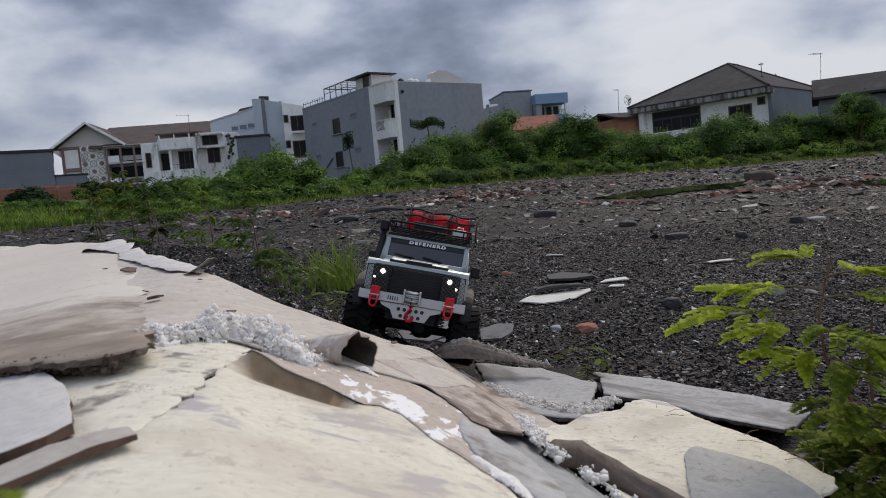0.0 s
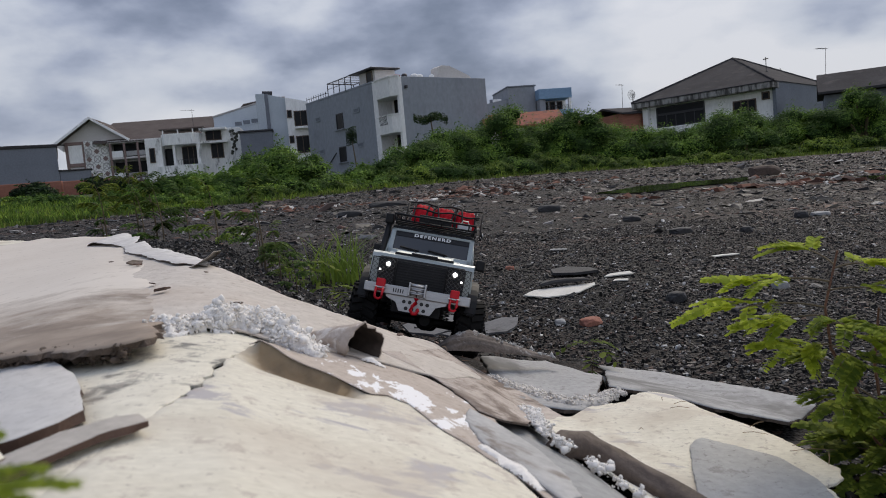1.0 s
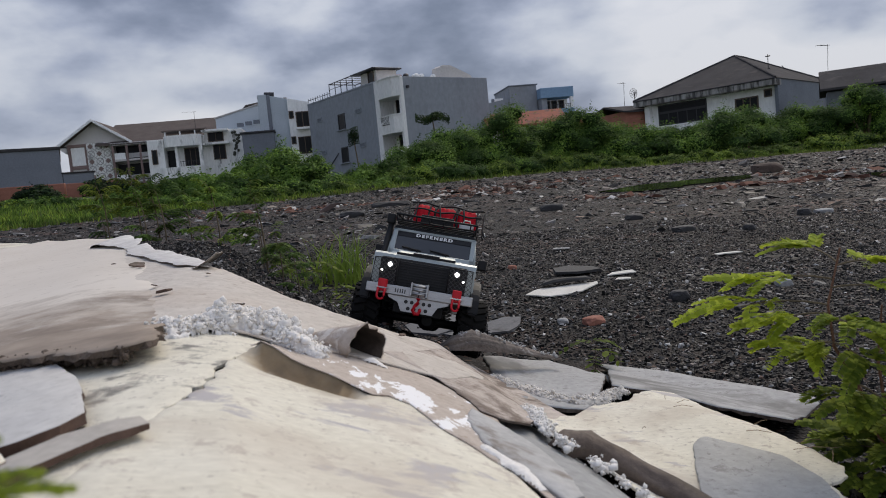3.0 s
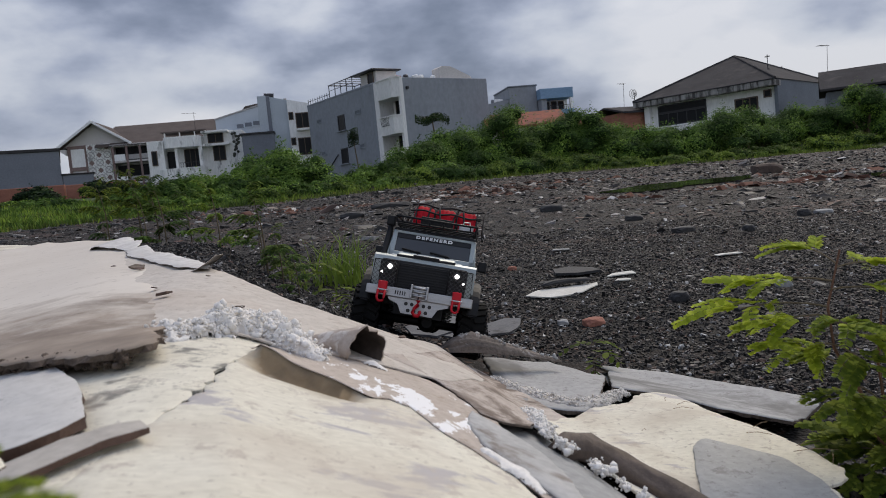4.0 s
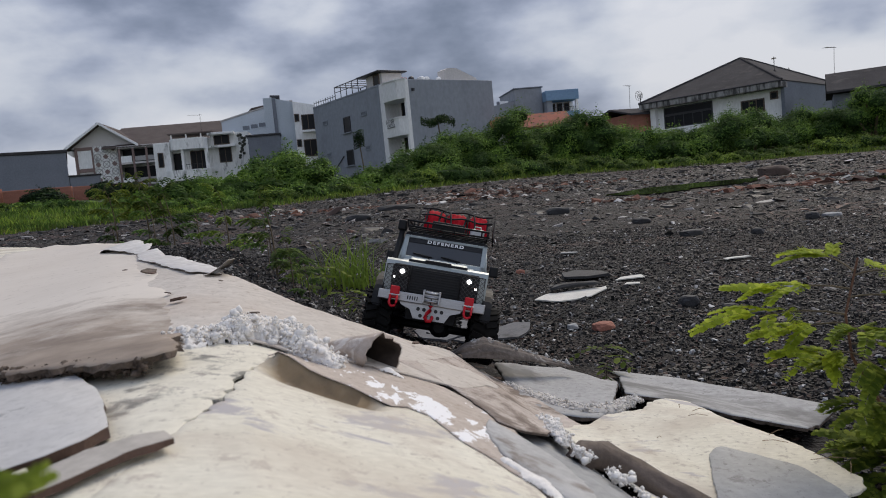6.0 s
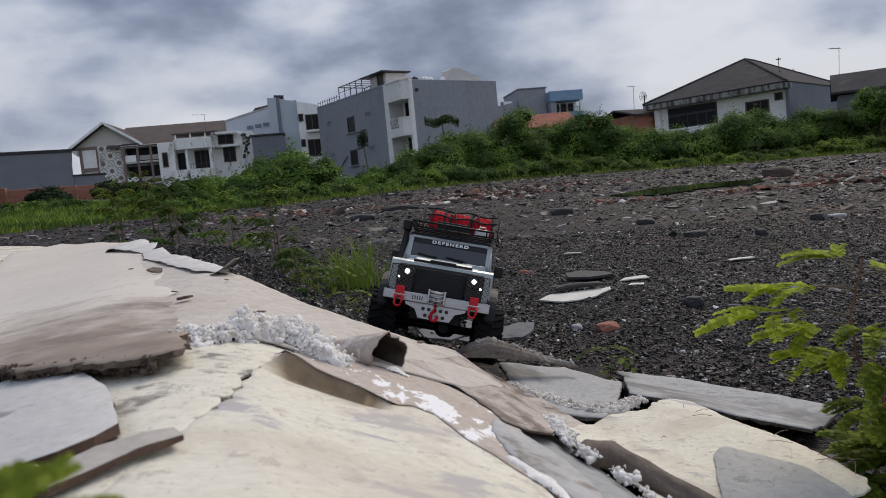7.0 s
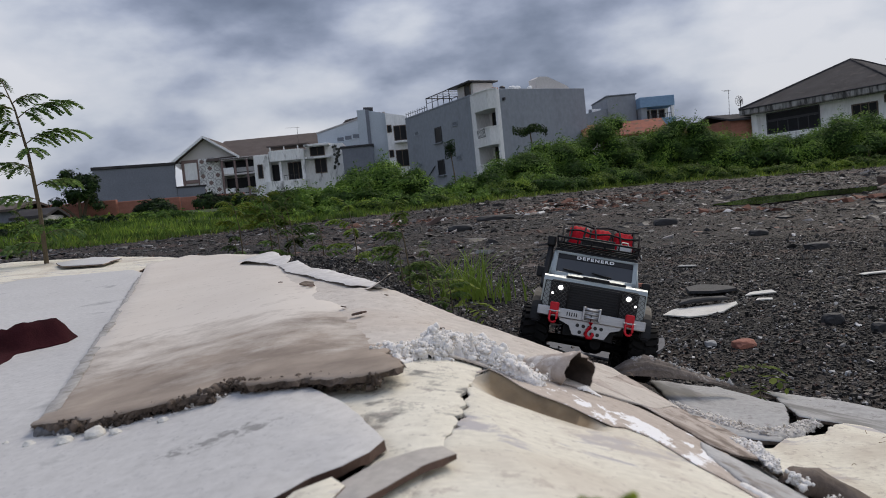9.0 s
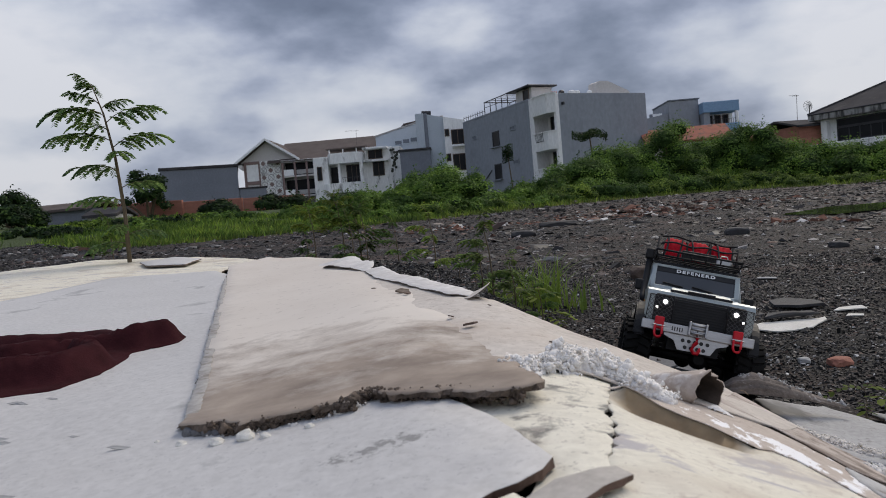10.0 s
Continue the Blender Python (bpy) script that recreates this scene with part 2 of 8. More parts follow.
def leaves(name, stops, glow=0.25):
    def build(nt, bsdf):
        g = nt.nodes.new("ShaderNodeNewGeometry")
        base = ramp(nt, g.outputs["Random Per Island"], stops)
        patch = nt.nodes.new("ShaderNodeTexNoise")
        patch.inputs["Scale"].default_value, patch.inputs["Detail"].default_value = 1.15, 3.0
        nt.links.new(g.outputs["Position"], patch.inputs["Vector"])
        base = mixed(nt, 0.85, base, ramp(nt, patch.outputs[0], [(0.38, (0.36, 0.42, 0.44)), (0.50, (0.95, 0.97, 0.92)), (0.64, (1.75, 1.66, 1.20))]), "MULTIPLY")
        nt.links.new(base, bsdf.inputs["Base Color"])
        bsdf.inputs["Roughness"].default_value = 0.65
        bsdf.inputs["Specular IOR Level"].default_value = 0.12
        tr = nt.nodes.new("ShaderNodeBsdfTranslucent")
        nt.links.new(base, tr.inputs[0])
        mx = nt.nodes.new("ShaderNodeMixShader")
        mx.inputs[0].default_value = glow
        nt.links.new(bsdf.outputs[0], mx.inputs[1])
        nt.links.new(tr.outputs[0], mx.inputs[2])
        nt.links.new(mx.outputs[0], nt.nodes["Material Output"].inputs[0])
    return material(name, build)


def pebbles(nt, scale, stretch=(1, 1, 1), seed=0.0):
    """Packed stones: a random value for each, and how far its middle lies."""
    tc = nt.nodes.new("ShaderNodeTexCoord")
    mp = nt.nodes.new("ShaderNodeMapping")
    mp.inputs["Scale"].default_value, mp.inputs["Location"].default_value = stretch, (seed, seed, 0)
    vo = nt.nodes.new("ShaderNodeTexVoronoi")
    vo.inputs["Scale"].default_value, vo.inputs["Randomness"].default_value = scale, 1.0
    nt.links.new(tc.outputs["Object"], mp.inputs[0])
    nt.links.new(mp.outputs[0], vo.inputs["Vector"])
    sp = nt.nodes.new("ShaderNodeSeparateColor")
    nt.links.new(vo.outputs["Color"], sp.inputs[0])
    return sp.outputs[0], vo.outputs["Distance"]


def ground_build(nt, bsdf):
    lump = noise_node(nt, 26.0, 6.0, 0.7)
    speck = noise_node(nt, 120.0, 3.0, 0.7)
    damp = noise_node(nt, 0.7, 5.0, 0.6)
    tone, off = pebbles(nt, 135.0)
    tone2, off2 = pebbles(nt, 48.0, (1, 1.3, 1), 3.7)
    stops = [(0.0, (0.006, 0.0055, 0.005)), (0.5, (0.016, 0.0145, 0.0132)), (0.84, (0.040, 0.036, 0.032)), (0.95, (0.085, 0.077, 0.070)), (0.98, (0.18, 0.17, 0.16)), (1.0, (0.38, 0.37, 0.36))]
    base = ramp(nt, tone, stops)
    # gaps between pebbles drop to near black, shade put into the colour
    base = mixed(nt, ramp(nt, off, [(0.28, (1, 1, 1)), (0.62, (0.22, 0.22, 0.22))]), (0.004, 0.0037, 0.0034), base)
    base = mixed(nt, ramp(nt, tone2, [(0.80, (0, 0, 0)), (0.83, (0.8, 0.8, 0.8))]), base, ramp(nt, tone2, [(0.80, (0.018, 0.0165, 0.0155)), (0.92, (0.05, 0.046, 0.042)), (0.95, (0.10, 0.053, 0.037)), (1.0, (0.15, 0.14, 0.13))]))
    # brown silt and brick dust in patches
    base = mixed(nt, ramp(nt, damp, [(0.48, (0, 0, 0)), (0.62, (0.55, 0.55, 0.55))]), base, ramp(nt, tone, [(0.2, (0.026, 0.019, 0.015)), (0.9, (0.085, 0.060, 0.047))]))
    base = mixed(nt, ramp(nt, noise_node(nt, 0.42, 6.0, 0.62, (1, 1.6, 1), 0.5), [(0.52, (0, 0, 0)), (0.64, (0.7, 0.7, 0.7))]), base, ramp(nt, tone, [(0.2, (0.036, 0.021, 0.016)), (0.9, (0.135, 0.080, 0.060))]))
    base = mixed(nt, 1.0, base, ramp(nt, noise_node(nt, 0.9, 7.0, 0.68, (1, 1.9, 1), 0.6), [(0.36, (0.50, 0.50, 0.50)), (0.52, (1.0, 1.0, 1.0)), (0.68, (1.75, 1.7, 1.65))]), "MULTIPLY")
    at = nt.nodes.new("ShaderNodeAttribute")
    at.attribute_name = "grassy"
    base = mixed(nt, at.outputs["Fac"], base, ramp(nt, lump, [(0.3, (0.025, 0.038, 0.010)), (0.7, (0.065, 0.09, 0.024))]))
    nt.links.new(base, bsdf.inputs["Base Color"])
    nt.links.new(ramp(nt, tone, [(0.0, (0.62, 0.62, 0.62)), (1.0, (0.95, 0.95, 0.95))]), bsdf.inputs["Roughness"])
    bsdf.inputs["Specular IOR Level"].default_value = 0.18
    high = reckon(nt, "SUBTRACT", reckon(nt, "MULTIPLY", speck, .25), reckon(nt, "ADD", off, reckon(nt, "MULTIPLY", off2, .5)))
    bumped(nt, bsdf, high, 0.85, 0.006)


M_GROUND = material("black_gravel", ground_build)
M_STONE = stones("gravel_stones", [(0.0, (0.006, 0.0055, 0.0051)), (0.50, (0.0175, 0.0160, 0.0148)), (0.76, (0.042, 0.038, 0.035)), (0.87, (0.085, 0.078, 0.073)),
                                   (0.90, (0.095, 0.050, 0.036)), (0.93, (0.14, 0.13, 0.122)), (0.98, (0.28, 0.265, 0.25)), (1.0, (0.52, 0.515, 0.51))], 0.6)
M_SLATE = stones("slate_shards", [(0.0, (0.012, 0.0117, 0.0115)), (0.5, (0.04, 0.038, 0.037)), (0.78, (0.10, 0.095, 0.09)), (0.80, (0.11, 0.055, 0.038)), (0.88, (0.14, 0.07, 0.05)), (0.89, (0.20, 0.19, 0.18)), (1.0, (0.36, 0.35, 0.335))], 0.5)
M_SPILL = stones("brick_and_plaster_bits", [(0.0, (0.020, 0.014, 0.011)), (0.3, (0.075, 0.038, 0.026)), (0.62, (0.19, 0.088, 0.060)), (0.75, (0.12, 0.105, 0.09)), (0.88, (0.30, 0.26, 0.22)), (1.0, (0.62, 0.60, 0.57))], 0.85)
M_BEIGE = surface("beige_board", (0.475, 0.42, 0.36), (0.60, 0.55, 0.49), 2.2, 0.75, fine=55, bump=0.0004, speck=(0.36, 0.30, 0.245), stain=(0.36, 0.29, 0.23), stain_scale=4.5, stain_at=(0.60, 0.75), smear=(0.46, 0.38, 0.31), smear_scale=2.4)
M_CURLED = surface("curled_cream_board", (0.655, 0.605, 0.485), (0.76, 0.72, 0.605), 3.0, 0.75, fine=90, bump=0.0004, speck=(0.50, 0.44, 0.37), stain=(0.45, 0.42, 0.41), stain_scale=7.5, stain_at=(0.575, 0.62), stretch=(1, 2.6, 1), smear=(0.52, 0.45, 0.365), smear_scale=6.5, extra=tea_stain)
M_SLAB = material("beige_board_with_brown_edge", slab_build)
M_CREAM = surface("cream_board", (0.655, 0.605, 0.485), (0.76, 0.72, 0.605), 3.0, 0.75, fine=90, bump=0.0004, speck=(0.42, 0.36, 0.30), stain=(0.45, 0.42, 0.41), stain_scale=7.5, stain_at=(0.575, 0.62), stretch=(1, 2.6, 1), smear=(0.46, 0.385, 0.30), smear_scale=6.5)
M_CREAMY = surface("scuffed_cream_board", (0.65, 0.60, 0.48), (0.75, 0.71, 0.595), 3.0, 0.7, fine=70, bump=0.0004, speck=(0.38, 0.34, 0.29), stain=(0.20, 0.19, 0.165), stain_scale=17.0, stain_at=(0.56, 0.64), smear=(0.48, 0.41, 0.33), smear_scale=6.0)
M_ASH = surface("pale_grey_board", (0.335, 0.33, 0.318), (0.435, 0.43, 0.415), 5.0, 0.75, fine=90, bump=0.0004, speck=(0.24, 0.23, 0.215), stain=(0.22, 0.21, 0.19), stain_scale=7.0, stain_at=(0.57, 0.68))
M_STRIP = surface("damp_grey_board", (0.27, 0.267, 0.26), (0.42, 0.415, 0.405), 3.0, 0.75, fine=90, bump=0.0004, speck=(0.20, 0.19, 0.18), stain=(0.15, 0.147, 0.14), stain_scale=4.0, stain_at=(0.50, 0.60))
M_GREY = surface("grey_board", (0.475, 0.462, 0.443), (0.575, 0.562, 0.542), 2.5, 0.6, fine=80, bump=0.0003, speck=(0.43, 0.42, 0.41), stain=(0.33, 0.325, 0.315), stain_scale=5.0, stain_at=(0.60, 0.66), extra=grey_scuffs)
M_DULL = surface("weathered_grey_board", (0.240, 0.240, 0.236), (0.384, 0.384, 0.376), 5.0, 0.8, fine=90, bump=0.0015, stain=(0.14, 0.125, 0.11), stain_scale=8.0)
M_BROWN = surface("wet_brown_paper", (0.042, 0.022, 0.015), (0.120, 0.068, 0.047), 7.0, 0.7, fine=110, bump=0.002, stain=(0.09, 0.065, 0.05), stain_scale=12.0, stain_at=(0.55, 0.68))
M_TAN = surface("tan_torn_paper", (0.40, 0.325, 0.265), (0.53, 0.465, 0.405), 7.0, 0.75, fine=120, bump=0.0012, speck=(0.33, 0.26, 0.205), extra=paint_flakes)
M_WEATHER = surface("weathered_tan_board", (0.38, 0.315, 0.265), (0.53, 0.465, 0.41), 4.0, 0.75, fine=80, bump=0.0016, speck=(0.20, 0.15, 0.115), stain=(0.15, 0.11, 0.085), stain_scale=11.0, stain_at=(0.50, 0.60), stretch=(1.5, 1, 1), smear=(0.29, 0.225, 0.175), smear_scale=5.0)
M_FLAP = surface("dark_flaking_board", (0.075, 0.06, 0.05), (0.24, 0.20, 0.17), 22.0, 0.85, fine=150, bump=0.004, stain=(0.36, 0.33, 0.30), stain_scale=30.0, stain_at=(0.58, 0.64))
M_EDGE = surface("crumbled_board_edge", (0.055, 0.04, 0.03), (0.25, 0.195, 0.15), 40.0, 0.9, fine=220, bump=0.002)
M_RIM = surface("crumbling_brown_rim", (0.025, 0.019, 0.015), (0.175, 0.130, 0.098), 60.0, 0.95, fine=260, bump=0.004)
M_FRAYED = surface("frayed_grey_paper", (0.24, 0.23, 0.215), (0.44, 0.42, 0.395), 25.0, 0.85, fine=120, bump=0.001, stain=(0.20, 0.18, 0.155), stain_scale=22.0, stain_at=(0.54, 0.64))
M_OFFCUT = surface("dusty_board_face", (0.40, 0.365, 0.32), (0.50, 0.465, 0.42), 12.0, 0.8, fine=120, bump=0.0006)
M_ASHY = surface("dusty_grey_board", (0.36, 0.355, 0.345), (0.50, 0.49, 0.475), 9.0, 0.8, fine=110, bump=0.001, stain=(0.22, 0.19, 0.165), stain_scale=16.0, stain_at=(0.54, 0.66))
M_ROLLED = surface("tan_rolled_paper", (0.33, 0.265, 0.215), (0.47, 0.40, 0.345), 18.0, 0.8, fine=140, bump=0.0012, stain=(0.62, 0.58, 0.54), stain_scale=26.0, stain_at=(0.55, 0.62))
M_DARKROLL = surface("dark_brown_rolled_paper", (0.055, 0.040, 0.032), (0.155, 0.116, 0.092), 14.0, 0.7, fine=120, bump=0.002)
# inner face of the curl: the hollow's shade put into the paper colour
M_HOLLOW = surface("hollow_shade_paper", (0.022, 0.016, 0.012), (0.06, 0.042, 0.032), 20.0, 0.85, fine=120, bump=0.002)
M_MEAL = surface("pale_board_meal", (0.50, 0.46, 0.41), (0.70, 0.66, 0.60), 60.0, 0.95, fine=420, bump=0.0015, gloss=0.2)
M_PLASTER = surface("white_plaster", (0.74, 0.705, 0.66), (0.87, 0.84, 0.795), 30.0, 0.95, fine=260, bump=0.001, gloss=0.2)

# ---- helpers of this scene ----


def part(name, bm, mat, parent=None, label="", smooth=False):
    me = bpy.data.meshes.new(name)
    bm.to_mesh(me)
    bm.free()
    for p in me.polygons:
        p.use_smooth = smooth
    for m in (mat if isinstance(mat, (list, tuple)) else (mat,)):
        me.materials.append(m)
    ob = new(name, me)
    if parent:
        ob.parent = parent
    if label:
        tagged(ob, label)
    return ob


def from_arrays(name, verts, faces, mat, parent=None, smooth=False):
    me = bpy.data.meshes.new(name)
    me.from_pydata(np.asarray(verts).tolist(), [], np.asarray(faces).tolist() if not isinstance(faces, list) else faces)
    if smooth:
        me.polygons.foreach_set("use_smooth", [True] * len(me.polygons))
    me.materials.append(mat)
    ob = new(name, me)
    if parent:
        ob.parent = parent
    return ob


def empty(name, m=None):
    ob = new(name)
    ob.empty_display_size = 0.05
    if m:
        ob.matrix_world = m
    return ob


def add_box(bm, lo, hi, m=None, bevel=0.0, seg=1, slot=0):
    """A box from lo to hi in bm, bevelled, turned by m."""
    r = bmesh.ops.create_cube(bm, size=1)
    vs = r["verts"]
    for v in vs:
        v.co = Vector([lo[i] + (v.co[i] + 0.5) * (hi[i] - lo[i]) for i in range(3)])
    fs = {f for v in vs for f in v.link_faces}
    if bevel:
        es = list({e for v in vs for e in v.link_edges})
        b = bmesh.ops.bevel(bm, geom=es, offset=bevel, segments=seg, profile=0.5, affect="EDGES")
        fs = set(b["faces"]) | {f for f in fs if f.is_valid}
        vs = list({v for f in fs for v in f.verts})
    for f in fs:
        f.material_index = slot
    if m:
        bmesh.ops.transform(bm, matrix=m, verts=vs)
    return vs


def add_tube(bm, path, radius, sides=6, cap=True, flat=1.0):
    """A round bar along a path of points; radius may be one number or one a point."""
    pts = [Vector(p) for p in path]
    rad = radius if isinstance(radius, (list, tuple)) else [radius] * len(pts)
    rings = []
    ref = Vector((0.13, 0.21, 1))
    for i, p in enumerate(pts):
        d = (pts[min(i + 1, len(pts) - 1)] - pts[max(i - 1, 0)]).normalized()
        a = d.cross(ref)
        if a.length < 0.05:
            a = d.cross(Vector((1, 0.2, 0)))
        a.normalize()
        b = d.cross(a)
        rings.append([bm.verts.new(p + (a * math.cos(k * math.tau / sides) + b * math.sin(k * math.tau / sides) * flat) * rad[i]) for k in range(sides)])
    for r0, r1 in zip(rings, rings[1:]):
        for k in range(sides):
            bm.faces.new((r0[k], r0[(k + 1) % sides], r1[(k + 1) % sides], r1[k]))
    if cap:
        bm.faces.new(rings[0][::-1])
        bm.faces.new(rings[-1])


def add_prism(bm, outline, y0, y1, axis="y", slot=0):
    """A flat outline of (a, b) pushed from y0 to y1 along an axis."""
    def at(a, b, c):
        return {"y": (a, c, b), "x": (c, a, b), "z": (a, b, c)}[axis]
    v0 = [bm.verts.new(at(a, b, y0)) for a, b in outline]
    v1 = [bm.verts.new(at(a, b, y1)) for a, b in outline]
    n = len(outline)
    fs = [bm.faces.new(v0), bm.faces.new(v1[::-1])]
    for i in range(n):
        fs.append(bm.faces.new((v0[i], v1[i], v1[(i + 1) % n], v0[(i + 1) % n])))
    for f in fs:
        f.material_index = slot
    bmesh.ops.recalc_face_normals(bm, faces=fs)
    return v0 + v1


def add_lathe(bm, profile, sides=24, axis="x", slot=0):
    """Turns (along, radius) pairs round an axis through the origin."""
    rings = []
    for a, r in profile:
        ring = []
        for k in range(sides):
            c, s = r * math.cos(k * math.tau / sides), r * math.sin(k * math.tau / sides)
            ring.append(bm.verts.new({"x": (a, c, s), "y": (c, a, s), "z": (c, s, a)}[axis]))
        rings.append(ring)
    fs = []
    for r0, r1 in zip(rings, rings[1:]):
        for k in range(sides):
            fs.append(bm.faces.new((r0[k], r0[(k + 1) % sides], r1[(k + 1) % sides], r1[k])))
    fs += [bm.faces.new(rings[0][::-1]), bm.faces.new(rings[-1])]
    for f in fs:
        f.material_index = slot
    bmesh.ops.recalc_face_normals(bm, faces=fs)


def wob(x, y, scale, seed=0.0):
    return noise.noise(Vector((x * scale + seed, y * scale - seed, seed * 1.7)))


# ---- the lie of the land ----
HEAP_U = (-2, -.85, -.6, -.35, -.2, -.127, -.06, 0, .046, .184, .215, .273, .3, .4)
HEAP_Z = (.24, .245, .265, .30, .312, .305, .283, .266, .25, .19, .172, .122, .11, .097)
CREST = ((-4.5, 6.3), (-2.9, 4.7), (-1.58, 3.6), (-.91, 2.67), (-.42, 1.63), (-.27, 1.38), (-.12, 1.21), (-.05, 1.16), (.06, 1.16), (.12, 1.43), (.22, 1.6), (.42, 1.66), (.9, 1.5), (2.0, 1.0))
EDGE = ((-60, -20), (-14, 5.5), (-8.6, 9.9), (-5.9, 11.2), (-4.96, 12.6), (-3.9, 13.9), (-2.57, 15.2), (-.97, 17.7), (.97, 20.6), (3.95, 22.6), (8.5, 21.2), (12.7, 24.0), (15.2, 23.3), (30, 22), (80, 10))


def heap(x, y):
    u = x + .25 * (y - .8)
    return float(np.interp(u, HEAP_U, HEAP_Z) * np.interp(x + .6 * (y - 1), (.46, .58, .673, .76), (1, .78, .18, 0)))


def beyond(x, y, line):
    """How far a place lies past a line, to its left-hand (far) side; minus: before it."""
    best, side = 1e9, 1
    for (x0, y0), (x1, y1) in zip(line, line[1:]):
        dx, dy = x1 - x0, y1 - y0
        k = max(0.0, min(1.0, ((x - x0) * dx + (y - y0) * dy) / (dx * dx + dy * dy)))
        px, py = x - x0 - k * dx, y - y0 - k * dy
        d = math.hypot(px, py)
        if d < best - 1e-9:
            best, side = d, 1 if dx * (y - y0) - dy * (x - x0) > 0 else -1
    return best * side


def land(x, y):
    """Height of the ground: the flat lot, the rubble heap on it, and a low bank behind the field's edge on the right."""
    z = 0.010 * wob(x, y, 1.1) + 0.004 * wob(x, y, 6.0, 3.0)
    if abs(x) < 7 and -6 < y < 9:
        v = beyond(x, y, CREST)
        if v < 1.6:
            h = heap(x, y) - 0.035
            if v > 0:
                h += min(0.02, 0.3 * v) - (0.2 * v if v < 0.5 else 0.1 + 0.5 * (v - 0.5))
            z += max(0.0, h) if h > 0 else 0.0
    e = beyond(x, y, EDGE) if y > 4 or x < -6 else -1
    if e > 0:
        z += min(0.15, 0.03 * e) + (min(0.7, 0.05 * max(0, e - 1)) * min(1.0, (x - 7) / 6) if x > 7 else 0.0)
    return z

# ---- ground ----


def span(*runs):
    out = []
    for a, b, step in runs:
        out += list(np.arange(a, b - 1e-6, step))
    return out + [runs[-1][1]]


def make_ground():
    xs = span((-2500, -500, 500), (-500, -100, 100), (-100, -40, 10), (-40, -12, 2), (-12, -3.2, 0.4), (-3.2, -1.4, 0.1), (-1.4, 1.4, 0.035), (1.4, 3.2, 0.1), (3.2, 12, 0.4),
              (12, 40, 2), (40, 100, 10), (100, 500, 100), (500, 2500, 500))
    ys = span((-2500, -500, 500), (-500, -100, 100), (-100, -20, 10), (-20, -2, 1), (-2, 0.0, 0.2), (0.0, 2.4, 0.035), (2.4, 6, 0.1), (6, 28, 0.4), (28, 60, 2), (60, 100, 10), (100, 500, 100), (500, 2500, 500))
    verts, mask = [], []
    for y in ys:
        for x in xs:
            e = beyond(x, y, EDGE) if abs(x) < 100 and abs(y) < 110 else 5.0
            verts.append((x, y, land(x, y) if abs(x) < 100 and -100 < y < 100 else 0.3 if y > 0 else 0.0))
            mask.append(max(0.0, min(1.0, 0.5 + (e + 0.5 * wob(x, y, 0.8, 5)) * 0.8)))
    n = len(xs)
    faces = [(j * n + i, j * n + i + 1, (j + 1) * n + i + 1, (j + 1) * n + i) for j in range(len(ys) - 1) for i in range(n - 1)]
    ob = from_arrays("ground", verts, faces, M_GROUND, smooth=True)
    ob.data.attributes.new("grassy", "FLOAT", "POINT").data.foreach_set("value", mask)
    return tagged(ob, "flat open lot of damp black gravel with a low rubble heap", "ground", kind="structure")


make_ground()

CORNERS = np.array([(sx, sy, sz) for sz in (-1, 1) for sy in (-1, 1) for sx in (-1, 1)], float)
QUADS = np.array([(0, 2, 3, 1), (4, 5, 7, 6), (0, 1, 5, 4), (2, 6, 7, 3), (0, 4, 6, 2), (1, 3, 7, 5)])


def scatter(name, spots, sizes, flatness, mat, seed, label, long=1.2):
    """Broken stones as one mesh: jittered blocks, each of its own size and turn."""
    rs = np.random.RandomState(seed)
    n = len(spots)
    shape = CORNERS[None] * (1 + rs.uniform(-0.36, 0.36, (n, 8, 3)))
    shape[:, :, 2] *= np.asarray(flatness)[:, None]
    shape[:, 4:, :2] *= rs.uniform(0.35, 0.80, (n, 1, 1))
    shape *= np.asarray(sizes)[:, None, None] * rs.uniform(0.6, 1.3, (n, 1, 3)) * np.stack([rs.uniform(0.8, long, (n, 1)), np.ones((n, 1)), np.ones((n, 1))], 2)
    a = rs.uniform(0, math.tau, n)
    t = rs.normal(0, 0.22, (n, 2))
    c, s = np.cos(a)[:, None], np.sin(a)[:, None]
    x = shape[:, :, 0] * c - shape[:, :, 1] * s
    y = shape[:, :, 0] * s + shape[:, :, 1] * c
    z = shape[:, :, 2] + x * t[:, :1] + y * t[:, 1:]
    v = np.stack([x, y, z], 2) + np.asarray(spots)[:, None, :]
    f = (QUADS[None, 1:] + (np.arange(n) * 8)[:, None, None]).reshape(-1, 4)
    ob = from_arrays(name, v.reshape(-1, 3), f, mat)
    return tagged(ob, label, "gravel", kind="stuff")


def gravel_spots(n, y0, y1, seed, power=1.0):
    rs = np.random.RandomState(seed)
    out = []
    while len(out) < n:
        y = y0 + (y1 - y0) * rs.rand() ** power
        x = rs.uniform(-0.92 * y - 0.5, 0.72 * y + 0.3)
        v = beyond(x, y, CREST)
        left = x < -3.65 or (x < -1.9 and y > 4.45)
        if (v < 0.03 and not left and (x < 0.3 or heap(x, y) > 0.004 or (x < .46 and v > -.1))) or (x < .775 and y < 1.60 - 1.057 * (x - .466) and v < .03 and not left) or beyond(x, y, EDGE) > 0.6 or (8 < y < 11 and in_pool(x, y)):
            continue
        if y > 4.5 and wob(x, y, .55, 11) > .12 and rs.rand() < .4:
            continue
        out.append((x, y, land(x, y)))
    return np.array(out)


